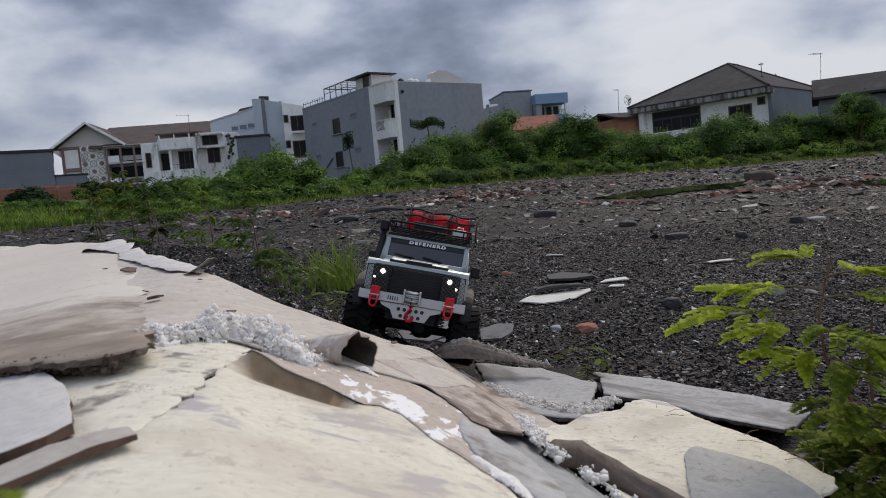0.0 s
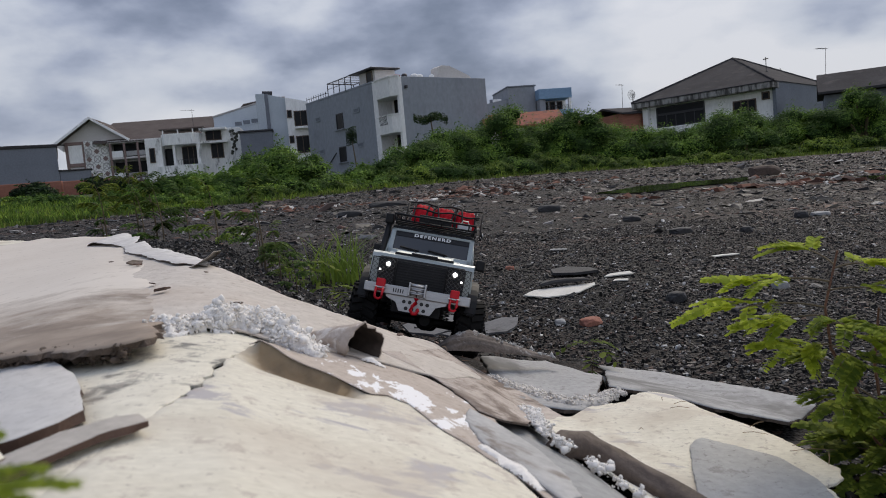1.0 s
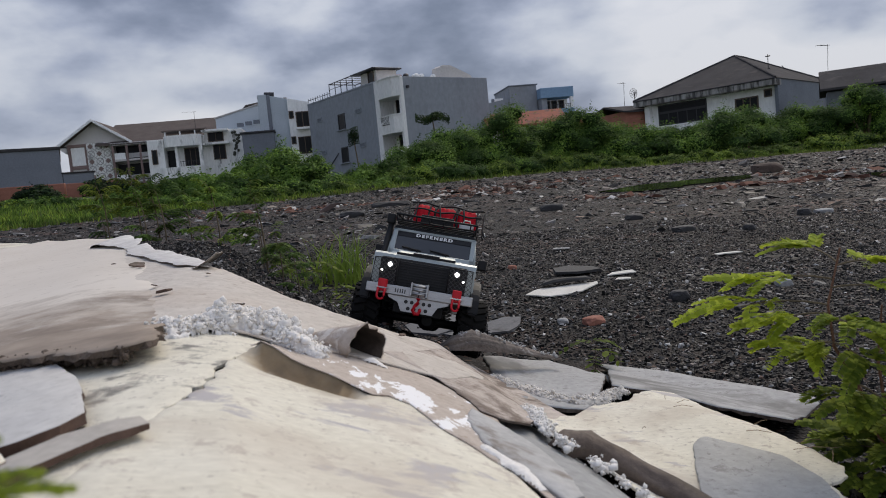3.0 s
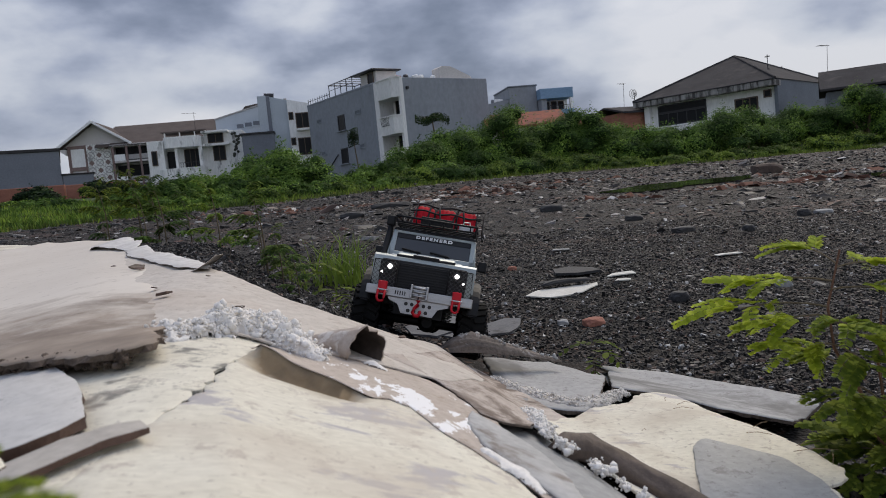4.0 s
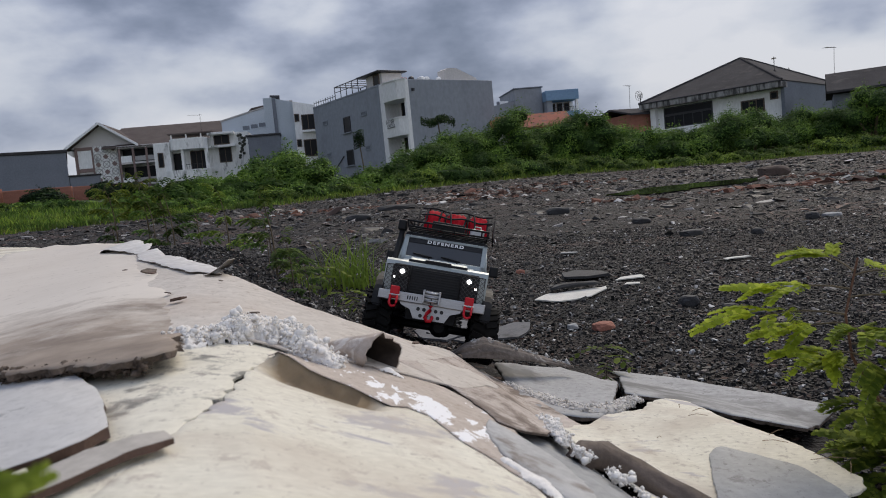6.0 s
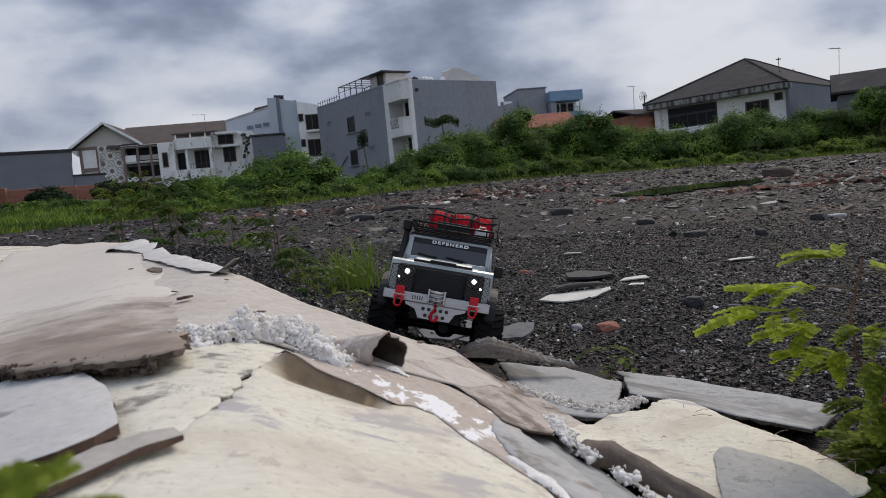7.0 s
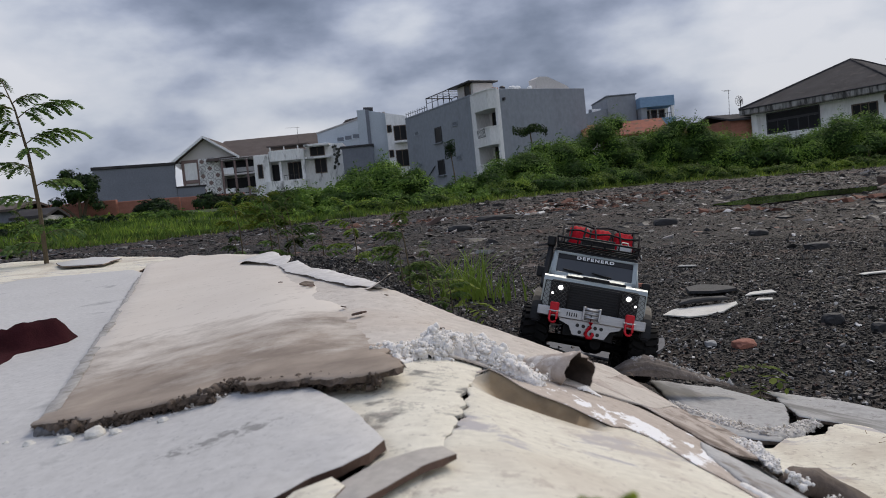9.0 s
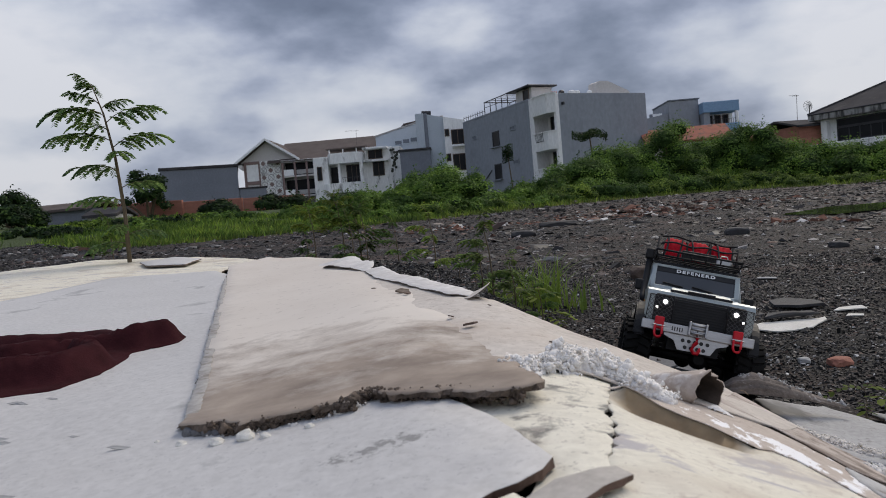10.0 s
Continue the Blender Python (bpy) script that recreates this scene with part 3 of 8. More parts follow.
POOL = ((2.3, 8.8), (3.1, 9.9), (4.1, 10.35), (5.0, 10.45), (4.4, 9.3), (3.5, 8.9), (2.75, 8.35), (2.3, 8.8))


def in_pool(x, y):
    inside = False
    for (x0, y0), (x1, y1) in zip(POOL, POOL[1:]):
        if (y0 > y) != (y1 > y) and x < x0 + (y - y0) / (y1 - y0) * (x1 - x0):
            inside = not inside
    return inside


def make_gravel():
    rs = np.random.RandomState(4)
    p = gravel_spots(96000, 0.75, 4.8, 11, 1.45)
    scatter("gravel", p, np.clip(rs.lognormal(math.log(0.0033), 0.38, len(p)), 0.0018, 0.010), rs.uniform(0.45, 0.95, len(p)), M_STONE, 21, "small broken black and grey stones of the lot")
    p = gravel_spots(44000, 4.2, 23, 12, 1.55)
    scatter("gravel", p, np.clip(rs.lognormal(math.log(0.0056), 0.55, len(p)), 0.0035, 0.05) * np.clip(p[:, 1] / 6.5, .8, 2.6), rs.uniform(0.15, 0.6, len(p)), M_STONE, 22, "coarse broken stones spread over the far lot", 2.4)
    p = gravel_spots(26000, 2.6, 11, 16, 1.35)
    scatter("gravel", p, np.clip(rs.lognormal(math.log(0.0050), 0.42, len(p)), 0.003, 0.016), rs.uniform(0.12, 0.4, len(p)), M_STONE, 26, "flat broken slates spread over the lot", 2.4)
    # litter of chips in the corner beside the lowest sheet
    p = np.array([(x, y, land(x, y) + .002) for x, y in zip(rs.uniform(.50, .95, 3600), rs.uniform(.62, 1.25, 3600)) if x > .50 + .30 * (y - .7) and not (x < .78 and y > .90 + 1.38 * (x - .53))])
    scatter("gravel", p, np.clip(rs.lognormal(math.log(0.0032), 0.5, len(p)), 0.0016, 0.012), rs.uniform(0.3, 0.8, len(p)), M_STONE, 25, "damp chips and grit beside the boards")
    p = gravel_spots(170, 1.9, 6, 13, 1.0)
    scatter("shards", p, np.clip(rs.lognormal(math.log(0.011), 0.4, len(p)), 0.007, 0.026), rs.uniform(0.12, 0.35, len(p)), M_SLATE, 23, "flat slate and brick shards among the gravel")
    p = gravel_spots(2600, 5, 22, 14, 1.25)
    scatter("shards", p, np.clip(rs.lognormal(math.log(0.022), 0.5, len(p)), 0.010, 0.08), rs.uniform(0.12, 0.3, len(p)), M_SLATE, 24, "flat slate and brick shards over the far lot")
    # spills of broken brick and white rubble
    spots = []
    for x, y, rx, ry, n in ((1.1, 12.2, 1.5, 1.3, 420), (2.6, 14.4, 1.8, 1.2, 260), (.6, 10.6, .9, .5, 160), (2.2, 7.6, .30, .14, 90), (3.5, 8.0, .42, .16, 130), (4.6, 8.1, .6, .28, 190), (5.7, 9.9, .8, .35, 160), (-1.5, 10.5, 1.6, .8, 200)):
        for _ in range(n):
            a, b = x + rs.normal(0, .5) * rx, y + rs.normal(0, .5) * ry
            if not in_pool(a, b):
                spots.append((a, b, land(a, b) + .004))
    p = np.array(spots)
    scatter("brick_rubble", p, np.clip(rs.lognormal(math.log(0.021), 0.55, len(p)), 0.008, 0.075), rs.uniform(0.15, 0.5, len(p)), M_SPILL, 27, "broken red brick and white rubble spilled over the lot", 2.0)


make_gravel()

# ---- puddles and single pieces lying on the lot ----


def water_build(nt, bsdf):
    bsdf.inputs["Base Color"].default_value = (0.022, 0.019, 0.013, 1)
    bsdf.inputs["Roughness"].default_value = 0.045
    bsdf.inputs["Specular IOR Level"].default_value = 0.4
    bumped(nt, bsdf, noise_node(nt, 9.0, 2.0), 0.03, 0.01)


M_WATER = material("still_brown_water", water_build)


def puddle(outline, z):
    bm = bmesh.new()
    n = len(outline)
    pts = []
    for i in range(n):
        (x0, y0), (x1, y1) = outline[i], outline[(i + 1) % n]
        for k in range(6):
            t = k / 6
            x, y = x0 + t * (x1 - x0), y0 + t * (y1 - y0)
            pts.append((x + .12 * wob(x, y, 2.3, 2), y + .12 * wob(x, y, 2.3, 7)))
    bm.faces.new([bm.verts.new((x, y, z)) for x, y in pts])
    return tagged(part("puddle", bm, M_WATER), "still puddle with a dark green reflection", "puddle", kind="structure")


puddle(POOL[:-1], .014)
puddle([(5.4, 8.6), (5.9, 8.5), (6.6, 7.6), (5.6, 7.2), (5.1, 7.7)], .014)


def stone(x, y, size, flat, mat, label, seed, name="stone", category="stone", turn=0.0):
    """One rounded, chipped stone."""
    bm = bmesh.new()
    bmesh.ops.create_icosphere(bm, subdivisions=3, radius=1)
    for v in bm.verts:
        c = v.co.copy()
        k = 1 + .22 * noise.noise(c * 1.3 + Vector((seed, 0, 0))) + .10 * noise.noise(c * 3.1 + Vector((0, seed, 0)))
        c = Vector([max(-.8, min(.8, q * k)) for q in c])
        v.co = Vector((c.x * size[0], c.y * size[1], c.z * flat))
    ob = part(name, bm, mat, label=label, smooth=False)
    ob.matrix_world = pose(x, y, land(x, y) + flat * .45, 0, 0, turn)
    return tagged(ob, category=category, group="loose pieces on the lot")


M_BRICKBIT = surface("red_brick_bit", (0.24, 0.09, 0.06), (0.36, 0.16, 0.11), 30, 0.9, fine=200, bump=0.002)
M_SHINGLE = surface("black_shingle", (0.014, 0.014, 0.015), (0.04, 0.04, 0.042), 25, 0.75, fine=250, bump=0.002)
M_RUBBLE = surface("brown_rubble", (0.045, 0.032, 0.026), (0.12, 0.085, 0.065), 9, 0.9, fine=60, bump=0.006)
M_SLATEY = surface("damp_slate", (0.075, 0.075, 0.078), (0.15, 0.15, 0.155), 14, 0.8, fine=160, bump=0.002, stain=(0.03, 0.028, 0.026), stain_scale=20.0)
M_CHALK = surface("pale_chip", (0.52, 0.50, 0.45), (0.70, 0.68, 0.62), 20, 0.85)
stone(.562, 2.035, (.036, .028), .016, M_BRICKBIT, "flat piece of red brick on gravel", 1.0, "brick_piece", "brick", 15)
stone(.882, 2.24, (.036, .026), .024, M_SHINGLE, "rounded black stone on gravel", 2.0)
stone(.481, 2.06, (.018, .016), .012, M_DULL, "small grey stone on gravel", 3.0)
stone(.958, 2.12, (.026, .020), .018, M_SHINGLE, "black angular stone on gravel", 4.0)
stone(1.0, 2.05, (.034, .022), .009, M_SHINGLE, "flat black shard on gravel", 5.0, turn=20)
stone(1.27, 2.35, (.030, .026), .018, M_DULL, "grey rounded stone on gravel", 6.0)
stone(1.61, 4.14, (.085, .045), .024, M_SHINGLE, "long dark shard on gravel", 7.0, turn=25)
stone(1.31, 6.53, (.12, .07), .045, M_SHINGLE, "dark lump of asphalt on gravel", 8.0)
stone(.49, 3.17, (.024, .014), .014, M_BRICKBIT, "small chip of red brick on gravel", 9.0, "brick_piece", "brick")
stone(5.45, 10.95, (.26, .18), .12, M_RUBBLE, "brown lump of rubble beside a puddle", 10.0, "rubble_lump", "rubble")
stone(-.2, 9.4, (.30, .10), .05, M_SHINGLE, "long dark slab of rubble", 11.0, "rubble_lump", "rubble", 12)
stone(1.9, 3.95, (.036, .03), .026, M_SHINGLE, "dark lump of asphalt on gravel", 12.0)
stone(2.52, 4.52, (.045, .04), .034, M_SHINGLE, "dark lump of asphalt on gravel", 13.0)
stone(1.6, 5.04, (.07, .05), .03, M_SHINGLE, "dark lump of asphalt on gravel", 15.0)
stone(2.66, 4.55, (.07, .04), .02, M_DULL, "flat grey stone on gravel", 16.0)
stone(.28, 4.02, (.10, .07), .05, M_RUBBLE, "large dark stone half sunk in gravel", 17.0)
stone(-.55, 7.7, (.16, .08), .05, M_SHINGLE, "dark lump of asphalt on gravel", 14.0)


def flake(outline, mat, label, seed, lift=.004, thick=.004, name="board_chip"):
    cx, cy = sum(p[0] for p in outline) / len(outline), sum(p[1] for p in outline) / len(outline)
    pts = ragged(outline, .012, .002, seed)
    bm = bmesh.new()
    add_prism(bm, pts, 0, thick, "z")
    ob = part(name, bm, (mat,), label=label)
    for v in ob.data.vertices:
        v.co.z += land(v.co.x, v.co.y) + lift + .004 * wob(v.co.x, v.co.y, 9, seed)
    return tagged(ob, category="board chip", group="loose pieces on the lot")

# ---- the heap of broken boards ----
from mathutils.geometry import delaunay_2d_cdt


def ragged(outline, step, rough, seed):
    """The outline walked in short steps, its edge broken by noise."""
    out = []
    n = len(outline)
    for i in range(n):
        (x0, y0), (x1, y1) = outline[i], outline[(i + 1) % n]
        length = math.hypot(x1 - x0, y1 - y0)
        k = max(1, int(length / step))
        nx, ny = -(y1 - y0) / length, (x1 - x0) / length
        for j in range(k):
            t = j / k
            x, y = x0 + t * (x1 - x0), y0 + t * (y1 - y0)
            w = (rough(x, y) if callable(rough) else rough) * (wob(x, y, 18, seed) + 0.6 * wob(x, y, 60, seed + 4) + 0.35 * wob(x, y, 160, seed + 9)) * (1 if j else 0.4)
            out.append((x + nx * w, y + ny * w))
    return out


def inside(x, y, poly):
    r = False
    n = len(poly)
    for i in range(n):
        (x0, y0), (x1, y1) = poly[i], poly[(i + 1) % n]
        if (y0 > y) != (y1 > y) and x < x0 + (y - y0) / (y1 - y0) * (x1 - x0):
            r = not r
    return r


def sheet(outline, height, thick, step=0.012, grid=0.025, rough=0.006, seed=1.0, crumble=0.3, worn=True):
    """A broken board lying on the surface height(x, y): a top, an underside and a crumbled rim (slot 1)."""
    rim = ragged(outline, step, rough, seed)
    xs, ys = [p[0] for p in rim], [p[1] for p in rim]
    pts = [Vector(p) for p in rim]
    rs = random.Random(int(seed * 100))
    x = min(xs)
    while x < max(xs):
        y = min(ys)
        while y < max(ys):
            px, py = x + rs.uniform(-.2, .2) * grid, y + rs.uniform(-.2, .2) * grid
            if inside(px, py, rim) and min((px - a) ** 2 + (py - b) ** 2 for a, b in rim[::2]) > (grid * 0.5) ** 2:
                pts.append(Vector((px, py)))
            y += grid
        x += grid
    n = len(rim)
    v2, _, faces, _, _, _ = delaunay_2d_cdt(pts, [(i, (i + 1) % n) for i in range(n)], [], 1, 1e-6)
    bm = bmesh.new()
    top = [bm.verts.new((p.x, p.y, height(p.x, p.y) + thick)) for p in v2]
    for f in faces:
        try:
            fc = bm.faces.new([top[i] for i in f])
        except ValueError:
            continue
        if fc.normal.z < 0:
            fc.normal_flip()
    bm.normal_update()
    for f in bm.faces:
        if f.normal.z < 0:
            f.normal_flip()
    # the rim in two steps: a worn shoulder, then the broken side
    for part_way, slot, push in ((.28, 0, .32), (.72, 1, 0)) if worn else ((.05, 0, .06), (.95, 1, 0)):
        edge = [e for e in bm.edges if e.is_boundary]
        out = {}
        for e in edge:
            p, q = e.verts
            d = q.co - p.co
            side = Vector((d.y, -d.x, 0)).normalized()
            if slot == 0 and side.dot((p.co + q.co) / 2 - e.link_faces[0].calc_center_median()) < 0:
                side = -side
            for v in (p, q):
                out[v] = out.get(v, Vector()) + side
        r = bmesh.ops.extrude_edge_only(bm, edges=edge)
        for g in r["geom"]:
            if isinstance(g, bmesh.types.BMFace):
                g.material_index = slot
        for v in [g for g in r["geom"] if isinstance(g, bmesh.types.BMVert)]:
            old = next(e.other_vert(v) for e in v.link_edges if e.other_vert(v) in out)
            if slot == 0:
                v.co += out[old].normalized() * min(push * thick, .003) if out[old].length > 1e-6 else Vector()
            else:
                w = crumble * thick
                v.co.x += w * wob(v.co.x, v.co.y, 55, seed + 2)
                v.co.y += w * wob(v.co.x, v.co.y, 55, seed + 6)
            v.co.z -= thick * part_way * (0.85 + 0.3 * wob(v.co.x, v.co.y, 70, seed))
    bmesh.ops.recalc_face_normals(bm, faces=bm.faces)
    if sum(f.normal.z for f in bm.faces) < 0:
        bmesh.ops.reverse_faces(bm, faces=bm.faces)
    return bm


def board(name, outline, mat, label, lift=0.0, thick=0.009, bend=None, edge=None, category="broken board", wave=None, **kw):
    def height(x, y):
        z = heap(x, y) + lift + 0.003 * wob(x, y, 5.0, wave or kw.get("seed", 1.0))
        return z + (bend(x, y) if bend else 0.0)
    bm = sheet(outline, height, thick, **kw)
    ob = part(name, bm, (mat, edge or M_EDGE), label=label)
    for p in ob.data.polygons:
        p.use_smooth = p.material_index == 0
    return tagged(ob, category=category, group="broken boards of the rubble heap")


def bump_at(cx, cy, r, h):
    return lambda x, y: h * math.exp(-((x - cx) ** 2 + (y - cy) ** 2) / (r * r))


SEAM = ((-.19, .78), (-.205, .86), (-.25, 1.0), (-.30, 1.12), (-.45, 1.5), (-.68, 2.05), (-.93, 2.66))
board("plaster_board", [(-.575, .735), (-.49, .70), (-.44, .715), (-.375, .722), (-.362, .757), (-.333, .733), (-.297, .722), (-.258, .718), (-.223, .701), (-.191, .691), (-.180, .705), (-.182, .730), (-.197, .78), (-.205, .86), (-.25, 1.0), (-.30, 1.12),
      (-.45, 1.5), (-.68, 2.05), (-.93, 2.66), (-1.30, 3.2), (-1.62, 3.5), (-1.64, 3.1), (-1.33, 2.42), (-.967, 1.61), (-.775, 1.19)], M_SLAB,
      "thick beige plaster board with a torn brown front edge", .005, .0095, bend=lambda x, y: .006 * max(0.0, min(1.0, (.80 - y) / .07)) - .0125 * math.exp(-(beyond(x, y, SEAM) / .07) ** 2) * max(0.0, min(1.0, (y - .80) / .10)), seed=1.3, rough=lambda x, y: .013 if y < .80 else .002, grid=0.035, step=0.0045, crumble=1.0, edge=M_RIM)
board("edge_strip", [(-.580, .742), (-.562, .730), (-.655, .953), (-.829, 1.327), (-1.195, 2.125), (-1.375, 2.52), (-1.388, 2.53), (-1.208, 2.125), (-.846, 1.327), (-.674, .953)], M_FRAYED,
      "frayed grey paper edge along the beige board", .0135, .002, seed=1.7, rough=.004, grid=.03, step=.007, edge=M_FRAYED)
board("plaster_board", [(-.21, .80), (-.15, .86), (-.06, .84), (.02, .85), (.10, .88), (.15, .97), (.185, 1.10), (.165, 1.28), (.11, 1.24), (.06, 1.172), (-.05, 1.168), (-.12, 1.212), (-.20, 1.315), (-.27, 1.385),
      (-.42, 1.62), (-.66, 2.05), (-.75, 1.9), (-.5, 1.4), (-.3, .98)], M_BEIGE,
      "beige plaster board sloping down beside white crumbs", .0, .003, seed=2.1, rough=0.006, step=.008, edge=M_BEIGE)
board("fibre_cement_sheet", [(-.199, .478), (-.181, .490), (-.165, .510), (-.158, .532), (-.190, .60), (-.222, .658), (-.262, .712), (-.30, .76), (-.36, .80), (-.52, .95), (-.68, 1.3), (-.88, 1.7), (-1.28, 2.5), (-1.66, 3.0), (-2.1, 2.9), (-2.1, 1.9),
      (-1.9, 1.0), (-1.2, .35), (-.55, .1), (-.3, .34)], M_GREY, "large smooth grey sheet with scratches and dark scuffs", -.003, .010, bend=bump_at(-.17, .52, .12, .003), seed=3.2, rough=0.0012, grid=0.05, step=.008, edge=M_BROWN, worn=False)
board("fibre_cement_sheet", [(-1.70, 3.15), (-1.40, 2.48), (-1.75, 2.25), (-2.15, 2.2), (-2.9, 2.4), (-3.6, 3.3), (-3.2, 4.4), (-2.3, 4.1), (-1.85, 3.75), (-1.62, 3.52)], M_CREAM,
      "cream sheet at the far end of the heap", -.016, .010, seed=4.4, rough=0.012, grid=0.08)
board("fibre_cement_sheet", [(-2.46, 3.72), (-2.40, 3.98), (-2.10, 3.72), (-2.03, 3.42), (-2.25, 3.45)], M_GREY, "small pale sheet lying flat on the cream one", .003, .010, seed=4.9, rough=0.01, grid=0.06)
board("board_offcut", [(-.186, .440), (-.176, .464), (-.156, .493), (-.112, .512), (-.101, .497), (-.123, .474), (-.140, .452), (-.158, .432)], M_OFFCUT, "pale board offcut with a brown broken edge", .0035, .0058, worn=False, seed=5.1, rough=0.0012, step=.006, edge=M_BROWN)
board("board_offcut", [(-.235, .36), (-.205, .455), (-.184, .472), (-.172, .456), (-.185, .40), (-.215, .34)], M_CREAM, "small cream board offcut", .002, .009, worn=False, seed=5.6, rough=0.002, edge=M_BROWN)

# two cream sheets parted by a crack that gapes in places
CRACK = ((.30, -.148), (.48, -.1225), (.54, -.116), (.567, -.1135), (.593, -.1085), (.619, -.1065), (.654, -.1045), (.688, -.1065), (.715, -.1055), (.76, -.102), (.80, -.0985))
GAPES = ((.692, .0048, .013), (.652, .0050, .007), (.622, .0058, .009), (.594, .0036, .006), (.735, .0022, .010), (.57, .0018, .008))


def crack_side(sign):
    """One lip of the crack, near to far."""
    out = []
    for i in range(0, 101):
        y = .30 + .005 * i
        x = float(np.interp(y, [c[0] for c in CRACK], [c[1] for c in CRACK])) + .0022 * wob(0, y, 60, 3) + .0014 * wob(0, y, 170, 8)
        gape = .0004 + sum(w * math.exp(-((y - c) / r) ** 2) for c, w, r in GAPES) * (1 + .5 * wob(sign, y, 220, 5))
        out.append((x + sign * gape, y))
    return out


LIP = ((-.112, .790), (-.0985, .788), (-.085, .775), (-.069, .764), (-.051, .750), (-.032, .737), (-.009, .720), (.013, .704), (.026, .694), (.045, .707), (.066, .693), (.080, .660), (.094, .629), (.111, .611), (.127, .586), (.143, .570), (.151, .540), (.2, .4))


def lip_rise(x):
    return float(np.interp(x, (-.105, -.096, -.085, -.069, -.051, -.032, -.009, .013, .03), (0, .003, .0125, .0115, .0065, .005, .005, .002, 0)))


def curl(x, y):
    """The cream sheet dips, then sweeps up to the torn lip."""
    d = max(0.0, -beyond(x, y, LIP))
    k = float(np.interp(x, (-.10, -.07, 0, .03), (0, 1, 1, 0)))
    far = float(np.interp(x, (-.09, -.05, .02), (.024, .018, .010)))
    return (lip_rise(x) + .004 * k) * math.exp(-(d / .008) ** 1.5) - .0115 * k * math.exp(-((d - far) / (far * .75)) ** 2)


board("cream_sheet", [(-.285, .755), (-.205, .80), (-.19, .87), (-.10, .872), (-.097, .857), (-.0985, .80)] + crack_side(-1)[::-1] + [(-.19, .33), (-.175, .47), (-.165, .545), (-.22, .625)],
      M_CREAMY, "flat cream sheet with grey scuffs beside a crack", -.005, .004, seed=6.2, wave=7.4, rough=0.001, step=0.006, edge=M_CREAMY)
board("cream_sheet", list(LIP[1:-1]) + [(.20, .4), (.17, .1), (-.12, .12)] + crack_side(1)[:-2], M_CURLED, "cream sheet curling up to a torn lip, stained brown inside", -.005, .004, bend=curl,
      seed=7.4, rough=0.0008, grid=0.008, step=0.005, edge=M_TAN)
board("torn_paper", [(-.100, .80), (-.0985, .788)] + list(LIP[2:-2]) + [(.158, .54), (.20, .42), (.245, .40), (.20, .55), (.155, .66),
      (.150, .745), (.128, .822), (.085, .866), (.045, .870), (.011, .86), (-.03, .858), (-.075, .84)], M_TAN, "tan torn facing paper with flaking white paint and lifted edge", -.0006, .0011,
      bend=lambda x, y: (lip_rise(x) + (.0015 if x < .03 else 0)) * math.exp(-(max(0.0, beyond(x, y, LIP)) / .026) ** 1.6), seed=8.3, wave=7.4, rough=0.0012, grid=0.009, step=0.005, edge=M_TAN)
board("weathered_board", [(.03, .93), (.07, 1.03), (.105, 1.13), (.140, 1.27), (.162, 1.31), (.213, 1.19), (.263, 1.042), (.278, 1.006), (.24, .93), (.214, .872), (.186, .768), (.155, .745), (.136, .752), (.124, .80), (.09, .875)], M_WEATHER,
      "weathered tan board with brown wear and cracks", .0003, .0036, seed=9.1, rough=0.004, step=.006, grid=.02, edge=M_RIM)
board("weathered_board", [(.115, .80), (.20, .84), (.26, .76), (.32, .62), (.32, .42), (.22, .42), (.15, .60)], M_DULL, "dull grey board lying lower in the heap", -.016, .008, seed=9.7, rough=0.004)
board("board_splinter", [(.126, .748), (.151, .712), (.176, .664), (.190, .616), (.192, .55), (.175, .52), (.150, .585), (.128, .625), (.118, .69)], M_ASHY, "pale grey board splinter wedged under the torn paper", -.001, .006, seed=9.9, rough=.003, step=.006, edge=M_DULL)
board("grey_strip", [(.195, 1.385), (.306, 1.405), (.40, 1.51), (.457, 1.57), (.466, 1.53), (.425, 1.38), (.352, 1.14), (.31, 1.06), (.22, 1.08), (.20, 1.24)], M_STRIP, "long grey board strip at the foot of the heap", -.006, .009, seed=10.2, rough=0.004)
board("grey_strip", [(.468, 1.582), (.581, 1.50), (.663, 1.401), (.738, 1.306), (.767, 1.268), (.757, 1.235), (.722, 1.20), (.680, 1.155), (.648, 1.114), (.612, 1.115), (.569, 1.119), (.530, 1.116), (.500, 1.165), (.46, 1.195), (.415, 1.185), (.385, 1.185), (.432, 1.37), (.470, 1.535)], M_STRIP,
      "grey board strip lying on the gravel edge", 0, .008, bend=lambda x, y: .006 + .10 * max(0.0, min(1.0, (.81 - x - .6 * (y - 1)) / .38)) - heap(x, y), seed=10.8, rough=0.004, step=.008, edge=M_RIM)
board("cream_sheet", [(.208, .86), (.234, .975), (.263, 1.01), (.29, 1.02), (.326, 1.068), (.383, 1.078), (.397, 1.105), (.43, 1.145), (.45, 1.158), (.472, 1.150), (.486, 1.08), (.502, 1.0), (.522, .962), (.528, .894), (.540, .855), (.545, .805), (.522, .774), (.504, .768),
      (.51, .65), (.46, .40), (.33, .45), (.30, .68), (.25, .80)],
      M_CREAM, "cream sheet lying low on the heap with brown marks", .001, .004, seed=12.5, rough=0.007, step=0.006, edge=M_CREAM)
